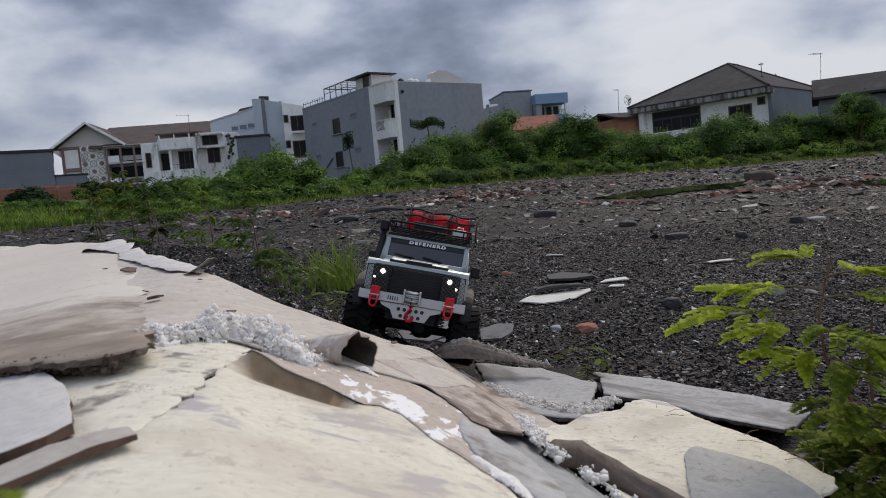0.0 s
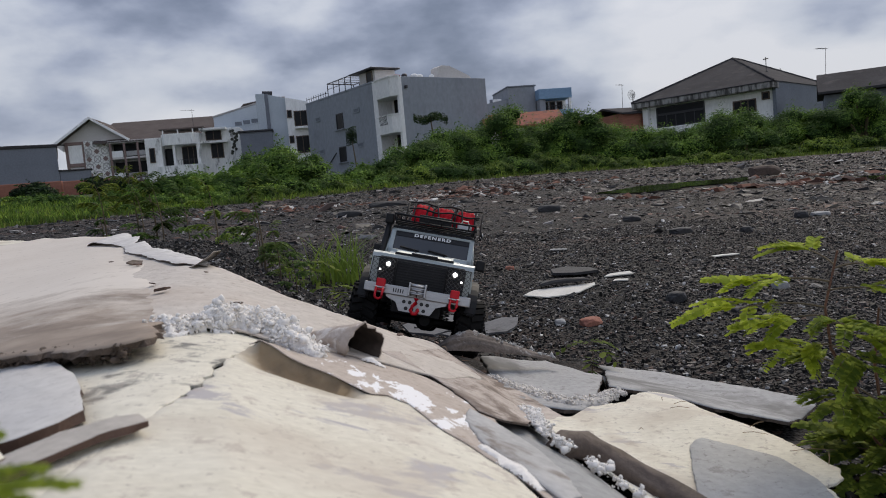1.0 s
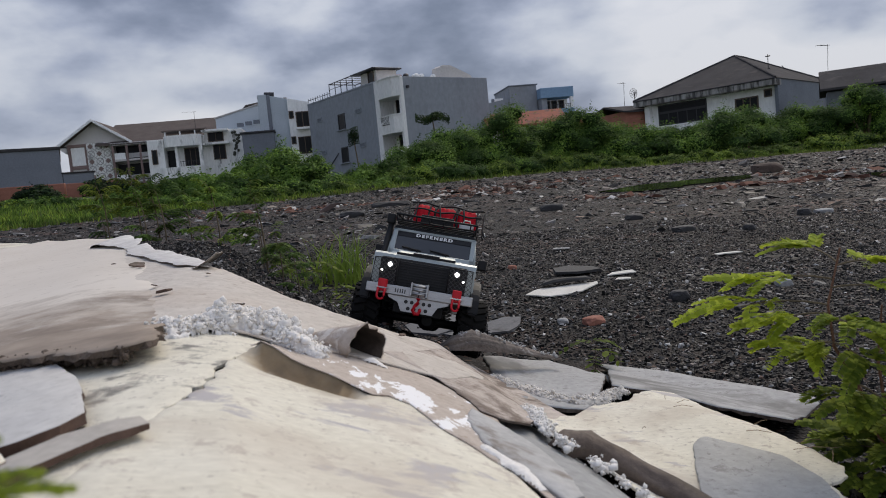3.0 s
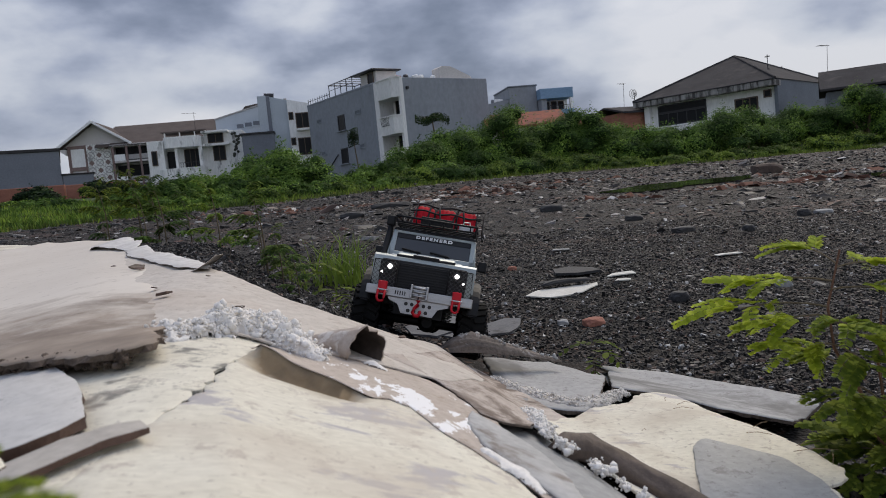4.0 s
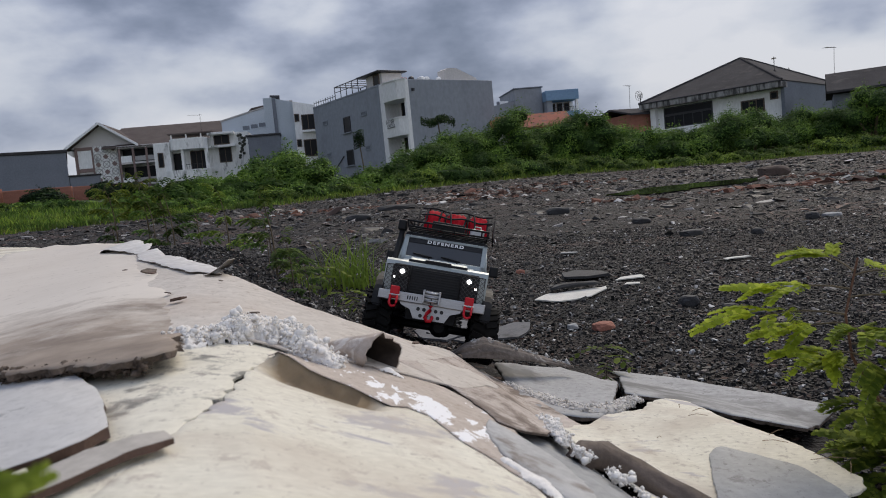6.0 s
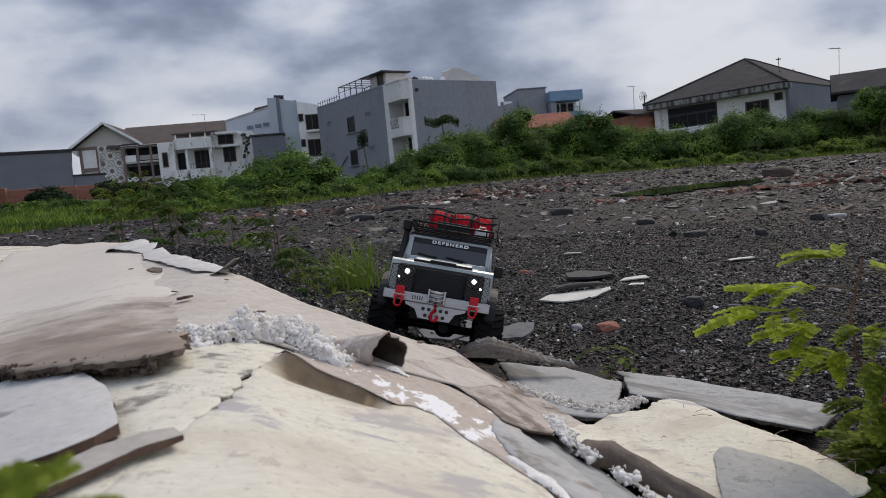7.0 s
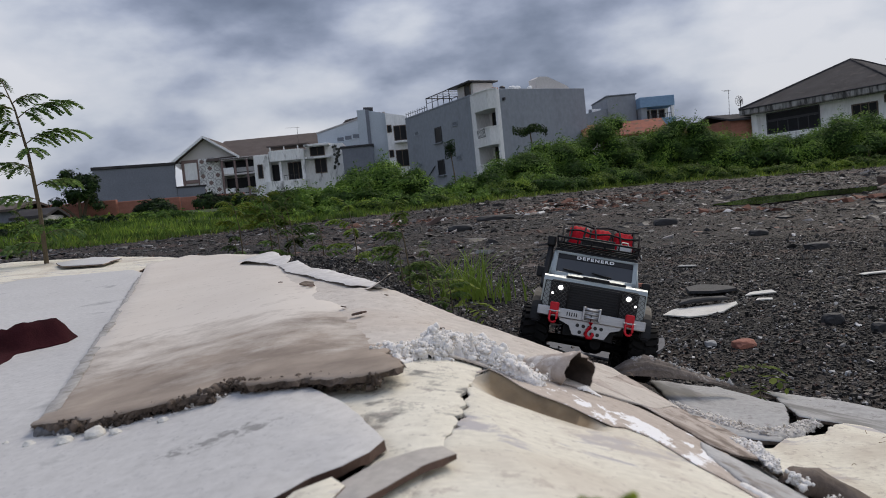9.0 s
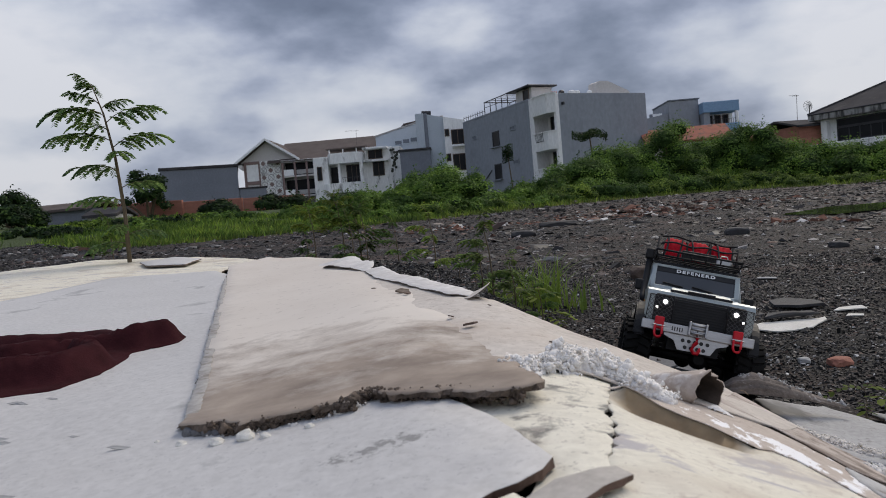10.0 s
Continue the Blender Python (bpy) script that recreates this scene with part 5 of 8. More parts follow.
C_AMBER = plain("amber_lens", (0.55, 0.20, 0.02), 0.25)


def tinted(name, color, rough=0.04, clear=0.5):
    def build(nt, bsdf):
        bsdf.inputs["Base Color"].default_value = (*color, 1)
        bsdf.inputs["Roughness"].default_value = rough
        tr = nt.nodes.new("ShaderNodeBsdfTransparent")
        tr.inputs[0].default_value = (0.55, 0.57, 0.58, 1)
        mx = nt.nodes.new("ShaderNodeMixShader")
        mx.inputs[0].default_value = clear
        nt.links.new(bsdf.outputs[0], mx.inputs[1])
        nt.links.new(tr.outputs[0], mx.inputs[2])
        nt.links.new(mx.outputs[0], nt.nodes["Material Output"].inputs[0])
    return material(name, build)


C_SCREEN = tinted("smoked_windscreen", (0.055, 0.058, 0.063), 0.08, 0.06)
C_GLASS = tinted("smoked_plastic_window", (0.02, 0.022, 0.025))

turn_axis = Vector((-.22336, .23916, -.07374))
CAR = Matrix.Translation((.0614, 1.3671, .1401)) @ Matrix.Rotation(turn_axis.length, 4, turn_axis.normalized())
BASE, HALF, TYRE = .285, .093, .052
car = tagged(empty("toy_car", CAR), "grey-green toy off-roader with lit headlamps and a loaded roof rack", "toy car")


def cbox(name, mat, lo, hi, bevel=.001, seg=2, parent=None, m=None, label="", smooth=False):
    bm = bmesh.new()
    add_box(bm, lo, hi, m, bevel, seg)
    return part(name, bm, mat, parent or car, label, smooth)


def ctube(name, mat, path, r, sides=8, parent=None, label="", flat=1.0):
    bm = bmesh.new()
    add_tube(bm, path, r, sides, flat=flat)
    return part(name, bm, mat, parent or car, label, True)


def cprism(name, mat, outline, a, b, axis, bevel=0.0, parent=None, label="", seg=2):
    bm = bmesh.new()
    add_prism(bm, outline, a, b, axis)
    if bevel:
        es = [e for e in bm.edges if len(e.link_faces) == 2 and e.calc_face_angle(0) > 0.6]
        bmesh.ops.bevel(bm, geom=es, offset=bevel, segments=seg, profile=0.6, affect="EDGES", clamp_overlap=True)
    return part(name, bm, mat, parent or car, label)


def arc(cy, cz, r, a0, a1, n):
    return [(cy + r * math.cos(radians(a0 + (a1 - a0) * i / n)), cz + r * math.sin(radians(a0 + (a1 - a0) * i / n))) for i in range(n + 1)]


def car_body():
    side = [(-.056, .092), (-.061, .152), (-.058, .160), (-.050, .164), (.095, .171), (.345, .172), (.348, .10), (.343, .094)]
    side += arc(BASE, .064, .066, 22, 158, 12) + [(.214, .080), (.068, .080)] + arc(0, .064, .066, 22, 156, 12)
    tub = cprism("body", C_PAINT, side, -HALF, HALF, "x", .0028)
    # sills and the dark hollow under the body
    cbox("chassis", C_BLACK, (-.045, -.05, .058), (.045, .335, .092))
    for s in (-1, 1):
        cbox("sill", C_BLACK, (s * .091 - .004, .066, .072), (s * .091 + .004, .216, .082))
        for y in (0, BASE):
            bm = bmesh.new()
            ring_in, ring_out = arc(y, .064, .064, 8, 172, 16), arc(y, .064, .076, 8, 172, 16)
            add_prism(bm, ring_in + ring_out[::-1], s * .088, s * .107, "x")
            es = [e for e in bm.edges if len(e.link_faces) == 2 and e.calc_face_angle(0) > 0.8]
            bmesh.ops.bevel(bm, geom=es, offset=.003, segments=2, affect="EDGES", clamp_overlap=True)
            part("wheel_arch", bm, C_BLACK, car)
        # door: a panel a little proud of the body, with handle and hinges
        door = cprism("door", C_PAINT, [(.098, .092), (.098, .166), (.206, .168), (.206, .092)], s * .0930, s * .0945, "x", .0006)
        cbox("handle", C_BLACK, (s * .0945 - .0018, .180, .142), (s * .0945 + .0025, .200, .148), .001, parent=door)
        for z in (.102, .154):
            cbox("hinge", C_STEEL, (s * .0945 - .001, .094, z), (s * .0945 + .0016, .104, z + .008), .0006, parent=door)
        # rivets along the rear quarter
        riv = bmesh.new()
        for i in range(15):
            for y, z in ((.212 + i * .0088, .158), (.214, .096 + i * .004)):
                add_box(riv, (s * .0932 - .0004, y - .0009, z - .0009), (s * .0932 + .0009, y + .0009, z + .0009))
        part("rivet_row", riv, C_STEEL, car)
        cbox("waist_rail", C_PAINT, (s * .0925 - .0025, .098, .168), (s * .0925 + .0025, .345, .174), .0012)
        cbox("side_lamp", C_AMBER, (s * .0935 - .001, .022, .141), (s * .0935 + .0015, .034, .145), .0005)
    # bonnet with a raised middle and a black intake
    bonnet = cprism("bonnet", C_PAINT, [(-.055, .155), (-.052, .1635), (-.044, .1665), (.085, .1735), (.095, .172), (.095, .160)], -.066, .066, "x", .004, seg=3)
    cprism("bonnet_ridge", C_PAINT, [(-.048, .162), (-.044, .1685), (-.036, .172), (.075, .1785), (.088, .172)], -.053, .053, "x", .0035, bonnet, seg=3)
    cbox("intake", C_BLACK, (-.054, -.054, .1605), (.054, -.040, .1665), .0012, parent=bonnet)
    cbox("intake_lip", C_SATIN, (-.024, -.0555, .1655), (.024, -.040, .1690), .0012, parent=bonnet)
    # front panel, grille and lamps
    cprism("front_panel", C_SATIN, [(-.078, .100), (-.0795, .150), (-.076, .1545), (.076, .1545), (.0795, .150), (.078, .100)], -.0645, -.057, "y", .001)
    grille = cbox("grille", C_BLACK, (-.045, -.068, .104), (.045, -.064, .150), .001)
    for i in range(9):
        cbox("slat", C_BLACK, (-.043, -.0686, .107 + i * .0047), (.043, -.0675, .1092 + i * .0047), .0004, 1, grille)
    for s in (-1, 1):
        for x, z, r in ((.0605, .1405, .0100), (.0735, .1290, .0050)):
            bm = bmesh.new()
            add_lathe(bm, [(-.0720, r * .90), (-.0735, r * .95), (-.0735, r * 1.15), (-.066, r * 1.2)], 20, "y")
            lamp = part("headlamp", bm, C_BLACK, car, smooth=False)
            lamp.location = (s * x, 0, z)
            bm = bmesh.new()
            add_lathe(bm, [(-.0728, r * .2), (-.0724, r * .62), (-.0715, r * .88), (-.070, r * .88)], 20, "y")
            part("lens", bm, C_DIM, lamp, smooth=True)
            bm = bmesh.new()
            add_lathe(bm, [(-.0745, r * .10), (-.0743, r * .42), (-.070, r * .42)], 12, "y")
            part("bulb", bm, C_LAMP, lamp, smooth=True)
        # lamp guard: frame and crossed wires
        guard = ctube("lamp_guard", C_BLACK, [(s * .046, -.078, .100), (s * .046, -.078, .152), (s * .088, -.076, .150), (s * .090, -.076, .101), (s * .046, -.078, .100)], .0013, 6)
        bm = bmesh.new()
        for i in range(-5, 9):
            for slope in (1, -1):
                pts = []
                for k in range(11):
                    x = .047 + .042 * k / 10
                    z = .1 + i * .008 + slope * (x - .047 if slope > 0 else x - .047) * 1.0 + (0.03 if slope < 0 else -.012)
                    if .101 < z < .151:
                        pts.append((s * x, -.0775, z))
                if len(pts) > 1:
                    add_tube(bm, [pts[0], pts[-1]], .00045, 4)
        part("wire_mesh", bm, C_WIRE, guard)
    # windscreen frame, glass, pillars, roof
    tilt = Matrix.Translation((0, .0988, .172)) @ Matrix.Rotation(radians(-26), 4, "X")
    ws = bmesh.new()
    for lo, hi in (((-.086, -.003, 0), (-.0765, .003, .067)), ((.0765, -.003, 0), (.086, .003, .067)), ((-.086, -.003, 0), (.086, .003, .0165)), ((-.086, -.003, .061), (.086, .003, .067))):
        add_box(ws, lo, hi, tilt, .0015, 2)
    screen = part("windscreen", ws, C_PAINT, car)
    bm = bmesh.new()
    add_box(bm, (-.0765, -.0006, .0165), (.0765, .0006, .061), tilt)
    part("pane", bm, C_SCREEN, screen)
    bm = bmesh.new()
    add_box(bm, (-.0760, -.0018, .0500), (.0760, -.0008, .0605), tilt)
    part("sun_strip", bm, C_SATIN, screen)
    cu = bpy.data.curves.new("lettering", "FONT")
    cu.body, cu.size, cu.extrude, cu.align_x, cu.align_y, cu.space_character = "DEFENERD", .0098, .0002, "CENTER", "CENTER", 1.32
    cu.offset = .00045
    cu.materials.append(C_WHITE)
    word = new("lettering", cu)
    word.parent = screen
    word.matrix_local = tilt @ Matrix.Translation((0, -.0024, .0553)) @ Matrix.Rotation(radians(90), 4, "X") @ Matrix.Diagonal((1.3, 1, 1, 1))
    for x in (-.030, .028):
        bm = bmesh.new()
        add_tube(bm, [tilt @ Vector((x + .006, -.003, .010)), tilt @ Vector((x - .002, -.006, .017)), tilt @ Vector((x - .018, -.004, .0215))], .0011, 5)
        add_tube(bm, [tilt @ Vector((x - .032, -.003, .0235)), tilt @ Vector((x + .008, -.003, .0190))], .0016, 5)
        part("wiper", bm, C_BLACK, screen)
    cbox("roof", C_SATIN, (-.086, .128, .2245), (.086, .345, .240), .005, 3)
    for s in (-1, 1):
        # door window frame, open
        for path in ([(s * .0895, .099, .174), (s * .083, .130, .228)], [(s * .0895, .208, .174), (s * .083, .206, .228)], [(s * .0835, .128, .227), (s * .0835, .210, .227)]):
            ctube("window_frame", C_PAINT, path, .0036, 4, label="painted door window frame")
        # dark rear side with one long pane
        q = bmesh.new()
        lean = Matrix.Translation((s * .0895, 0, .173)) @ Matrix.Rotation(radians(-s * 5.5), 4, "Y") @ Matrix.Diagonal((1, 1, .92, 1))
        for lo, hi in (((-.0015, .212, 0), (.0015, .226, .060)), ((-.0015, .330, 0), (.0015, .345, .060)), ((-.0015, .226, 0), (.0015, .330, .010)), ((-.0015, .226, .050), (.0015, .330, .060))):
            add_box(q, lo, hi, lean, .0005)
        quarter = part("rear_side", q, C_SATIN, car)
        bm = bmesh.new()
        add_box(bm, (-.0005, .226, .010), (.0005, .330, .050), lean)
        part("pane", bm, C_GLASS, quarter)

        def sticker(name, mat, y0, z0, y1, z1, host=quarter, lean=lean, s=s, out=.0016):
            bm = bmesh.new()
            add_box(bm, (s * out - .0003, y0, z0), (s * out + .0003, y1, z1), lean)
            return part(name, bm, mat, host)
        sticker("orange_sticker", C_ORANGE, .250, .041, .292, .0455)
        sticker("yellow_sticker", C_YELLOW, .231, .028, .239, .037)
        w = sticker("white_sticker", C_WHITE, .229, .016, .2425, .0245)
        cu = bpy.data.curves.new("print", "FONT")
        cu.body, cu.size, cu.extrude, cu.align_x, cu.align_y = "PRO", .0066, .0001, "CENTER", "CENTER"
        word = new("print", cu)
        cu.materials.append(C_INK)
        word.parent = w
        word.matrix_local = lean @ Matrix.Translation((s * .0021, .2358, .0202)) @ Euler((radians(90), 0, radians(90 if s > 0 else -90))).to_matrix().to_4x4()
        t = sticker("white_sticker", C_WHITE, .302, .034, .324, .046)
        for z in (.0365, .0415):
            sticker("print_bar", C_INK, .305, z, .321, z + .0025, t, out=.0020)
        sticker("badge", C_STEEL, .229, .041, .2405, .0475)
        sticker("silver_sticker", C_STEEL, .318, .014, .324, .028)
        # rally sign on the door: orange with black border and bars
        flat = Matrix.Translation((s * .0946, 0, 0))

        def sign(outline, mat, out, name, host):
            bm = bmesh.new()
            add_prism(bm, outline, s * (.0946 + out), s * (.0952 + out), "x")
            return part(name, bm, mat, host)
        rim = [(.117, .106), (.163, .106), (.163, .123)] + arc(.140, .112, .0255, 26, 154, 8) + [(.117, .123)]
        border = sign(rim, C_INK, 0, "sign", car)
        inner = [(140e-3 + (y - .140) * .93, .117 + (z - .117) * .90) for y, z in rim]
        sign(inner, C_ORANGE, .0004, "sign_face", border)
        for i in range(5):
            y = .1265 + i * .0068
            z = .1205 + .0045 * math.cos((y - .140) * 90)
            sign([(y - .0026, z), (y + .0026, z), (y + .0026, z + .0085), (y - .0026, z + .0085)], C_INK, .0007, "print_bar", border)
        sign([(.125, .1095), (.155, .1095), (.155, .1145), (.125, .1145)], C_INK, .0007, "print_bar", border)
        lozenge = [(.2270, .119), (.2365, .1285), (.246, .119), (.2365, .1095)]
        b2 = sign(lozenge, C_INK, -.0012, "sign", car)
        sign([(.2365 + (y - .2365) * .8, .119 + (z - .119) * .8) for y, z in lozenge], C_ORANGE, -.0008, "sign_face", b2)
        sign([(.2335, .116), (.2395, .116), (.2385, .122), (.2345, .122)], C_INK, -.0005, "print_bar", b2)
        # mirror
        mir = cbox("mirror", C_BLACK, (s * .1055 - .009, .100, .170), (s * .1055 + .009, .108, .192), .003, 2)
        ctube("arm", C_BLACK, [(s * .091, .102, .168), (s * .100, .103, .174)], .0015, 6, mir)
    cprism("tailgate", C_PAINT, [(-.088, .10), (-.088, .166), (.088, .166), (.088, .10)], .345, .350, "y", .001)
    bm = bmesh.new()
    for lo, hi in (((-.086, .340, .166), (-.066, .346, .228)), ((.066, .340, .166), (.086, .346, .228)), ((-.066, .340, .166), (.066, .346, .176)), ((-.066, .340, .216), (.066, .346, .228))):
        add_box(bm, lo, hi, None, .001)
    rear = part("rear_panel", bm, C_SATIN, car)
    bm = bmesh.new()
    add_box(bm, (-.066, .3425, .176), (.066, .3435, .216))
    part("pane", bm, C_GLASS, rear)
    # dashboard and seats seen through the windows
    cbox("cabin_floor", C_BLACK, (-.086, .10, .160), (.086, .338, .1685), .001)
    cbox("headliner", C_BLACK, (-.080, .135, .222), (.080, .338, .2245), .001)
    cbox("dashboard", C_BLACK, (-.084, .094, .150), (.084, .118, .174), .003)
    for s in (-1, 1):
        seat = cbox("seat", C_BLACK, (s * .042 - .026, .150, .140), (s * .042 + .026, .196, .160), .004)
        cbox("seat_back", C_BLACK, (s * .042 - .026, .190, .155), (s * .042 + .026, .202, .205), .004, parent=seat)


def car_front():
    bar = cbox("bumper", C_STEEL, (-.095, -.086, .087), (.095, -.072, .104), .0015, 2, label="brushed aluminium bumper")
    plate = bmesh.new()
    add_prism(plate, [(-.056, .088), (-.053, .082), (-.036, .076), (-.028, .061), (.028, .061), (.036, .076), (.053, .082), (.056, .088)], -.080, -.078, "y")
    skid = part("skid_plate", plate, C_STEEL, bar)
    for i in range(5):
        for z, k in ((.0785, 5), (.0672, 4)):
            if i >= k:
                continue
            bm = bmesh.new()
            add_lathe(bm, [(-.0806, .0033), (-.0799, .0034)], 14, "y")
            h = part("hole", bm, C_INK, skid)
            h.location = ((i - (k - 1) / 2) * .0105, 0, z)
    for i in range(5):
        cbox("slot", C_INK, (-.043 + i * .0042, -.0866, .092), (-.0412 + i * .0042, -.0858, .099), .0002, 1, bar)
    for s in (-1, 1):
        tow = cbox("tow_bracket", C_RED, (s * .066 - .008, -.096, .090), (s * .066 + .008, -.084, .112), .002, 2, bar, label="red enamelled tow bracket")
        bm = bmesh.new()
        pts = [(s * .066 - .0062, -.097, .096), (s * .066 - .0062, -.099, .083)] + [(s * .066 + .0062 * math.cos(radians(a)), -.100, .082 + .0065 * math.sin(radians(a))) for a in range(180, 361, 30)] + [(s * .066 + .0062, -.097, .096)]
        add_tube(bm, pts, .0022, 8)
        part("shackle", bm, C_RED, tow, smooth=True)
        cbox("pin", C_STEEL, (s * .066 - .011, -.0985, .0945), (s * .066 + .011, -.0955, .0975), .0008, 1, tow)
    winch = cbox("winch", C_STEEL, (-.014, -.092, .090), (.014, -.085, .112), .0015, 2, bar)
    for z in (.094, .101, .108):
        ctube("roller", C_STEEL, [(-.013, -.0945, z), (.013, -.0945, z)], .0022, 10, winch)
    for x in (-.014, .014):
        cbox("end_plate", C_STEEL, (x - .0018, -.0985, .089), (x + .0018, -.086, .113), .0006, 1, winch)
    hook = ctube("winch_hook", C_RED, [(.001, -.097, .086), (.001, -.099, .078), (-.004, -.099, .072), (-.006, -.099, .065), (-.002, -.099, .0595), (.004, -.099, .060), (.007, -.099, .066), (.006, -.099, .070)],
                 [.0042, .0036, .003, .0032, .0034, .0034, .003, .0016], 8, bar, "red winch hook")
    ctube("cord", C_ROPE, [(0, -.093, .100), (0, -.0965, .088)], .001, 5, hook)
    # axles, springs, steering
    for y in (0, BASE):
        ax = ctube("axle", C_BLACK, [(-.085, y, .052), (.085, y, .052)], .0075, 10)
        bm = bmesh.new()
        add_lathe(bm, [(-.016, .010), (-.008, .018), (.008, .018), (.016, .010)], 14, "y")
        d = part("differential", bm, C_BLACK, ax)
        d.location = (.018, y, .052)
        for s in (-1, 1):
            bm = bmesh.new()
            coil = [(s * .052 + .006 * math.cos(a * .9), y + .006 * math.sin(a * .9), .060 + a * .0011) for a in range(0, 44)]
            add_tube(bm, coil, .0012, 5)
            part("spring", bm, C_STEEL, ax)


def wheel():
    """One knobbly wheel, axis along x, outer side +x."""
    root = empty("wheel")
    root.parent = car
    bm = bmesh.new()
    w, R = .024, TYRE
    add_lathe(bm, [(-w * .8, R * .55), (-w, R * .66), (-w, R * .84), (-w * .82, R * .935), (w * .82, R * .935), (w, R * .84), (w, R * .66), (w * .8, R * .55)], 36, "x")
    n = 22
    for k in range(n):
        a = k * math.tau / n
        for sx, off in ((1, 0), (-1, .5)):
            t = a + off * math.tau / n
            turn = Matrix.Rotation(t, 4, "X") @ Matrix.Translation((0, 0, R * .955)) @ Matrix.Rotation(radians(18 * sx), 4, "Z")
            add_box(bm, (sx * w * .10 if sx > 0 else -w * .95, -.0046, -.004), (w * .95 if sx > 0 else -w * .10, .0046, .0030), turn)
            turn = Matrix.Rotation(t, 4, "X") @ Matrix.Translation((sx * w * .97, 0, R * .86))
            add_box(bm, (-.0022, -.0042, -.006), (.0022, .0042, .0055), turn)
    part("tyre", bm, C_RUBBER, root)
    bm = bmesh.new()
    add_lathe(bm, [(-w * .7, R * .55), (w * .55, R * .56), (w * .62, R * .53), (w * .62, R * .47), (w * .2, R * .44), (w * .2, .004)], 28, "x")
    rim = part("rim", bm, C_SATIN, root)
    for k in range(6):
        t = Matrix.Rotation(k * math.tau / 6, 4, "X")
        bm = bmesh.new()
        add_box(bm, (w * .2, -.0040, .004), (w * .52, .0040, R * .46), t, .001)
        part("spoke", bm, C_SATIN, rim)
    bm = bmesh.new()
    add_lathe(bm, [(w * .2, .008), (w * .62, .0075), (w * .72, .004)], 14, "x")
    for k in range(6):
        t = Matrix.Rotation(k * math.tau / 6 + .5, 4, "X")
        add_box(bm, (w * .5, -.0012, .0092), (w * .64, .0012, .0116), t)
    part("hub", bm, C_BLACK, rim)
    return root


def car_wheels():
    one = wheel()
    one.matrix_basis = pose(.098, 0, TYRE, 7, 0, 4)
    copy_thing(one, pose(-.098, 0, TYRE, 31, 0, 184))
    copy_thing(one, pose(.098, BASE, TYRE, 12, 0, 0))
    copy_thing(one, pose(-.098, BASE, TYRE, 40, 0, 180))
    copy_thing(one, pose(.012, .372, .145, 0, 0, 90))


def car_rack():
    rack = ctube("roof_rack", C_BLACK, [(-.081, .112, .249), (.081, .112, .249), (.081, .352, .249), (-.081, .352, .249), (-.081, .112, .249)], .0022, 6, label="black tubular roof rack")
    ctube("upper_rail", C_BLACK, [(-.083, .108, .260), (.083, .108, .260)], .0022, 6, rack)
    for s in (-1, 1):
        ctube("upper_rail", C_BLACK, [(s * .083, .108, .260), (s * .084, .190, .268), (s * .084, .350, .270)], .0022, 6, rack)
        for i in range(6):
            y = .112 + i * .048
            ctube("upright", C_BLACK, [(s * .081, y, .249), (s * .0835, y, .260 + .0018 * i)], .0017, 6, rack)
            ctube("foot", C_BLACK, [(s * .077, y, .240), (s * .080, y, .249)], .0018, 5, rack)
    ctube("upper_rail", C_BLACK, [(-.084, .352, .270), (.084, .352, .270)], .0022, 6, rack)
    for i in range(6):
        ctube("upright", C_BLACK, [(-.070 + i * .028, .110, .249), (-.070 + i * .028, .108, .260)], .0016, 6, rack)
    for i in range(9):
        cbox("slat", C_BLACK, (-.080, .128 + i * .026, .2465), (.080, .138 + i * .026, .2490), .0005, 1, rack)
    cbox("light_bar", C_BLACK, (-.034, .118, .250), (.034, .130, .268), .002, 2, rack)
    # snorkel up the screen pillar on its right-hand side
    snork = ctube("snorkel", C_BLACK, [(-.095, .060, .150), (-.0965, .088, .158), (-.0965, .100, .178), (-.0945, .128, .222), (-.0945, .134, .246)], .0065, 10, label="black air snorkel")
    cbox("head", C_BLACK, (-.104, .124, .240), (-.086, .146, .262), .004, 3, snork)


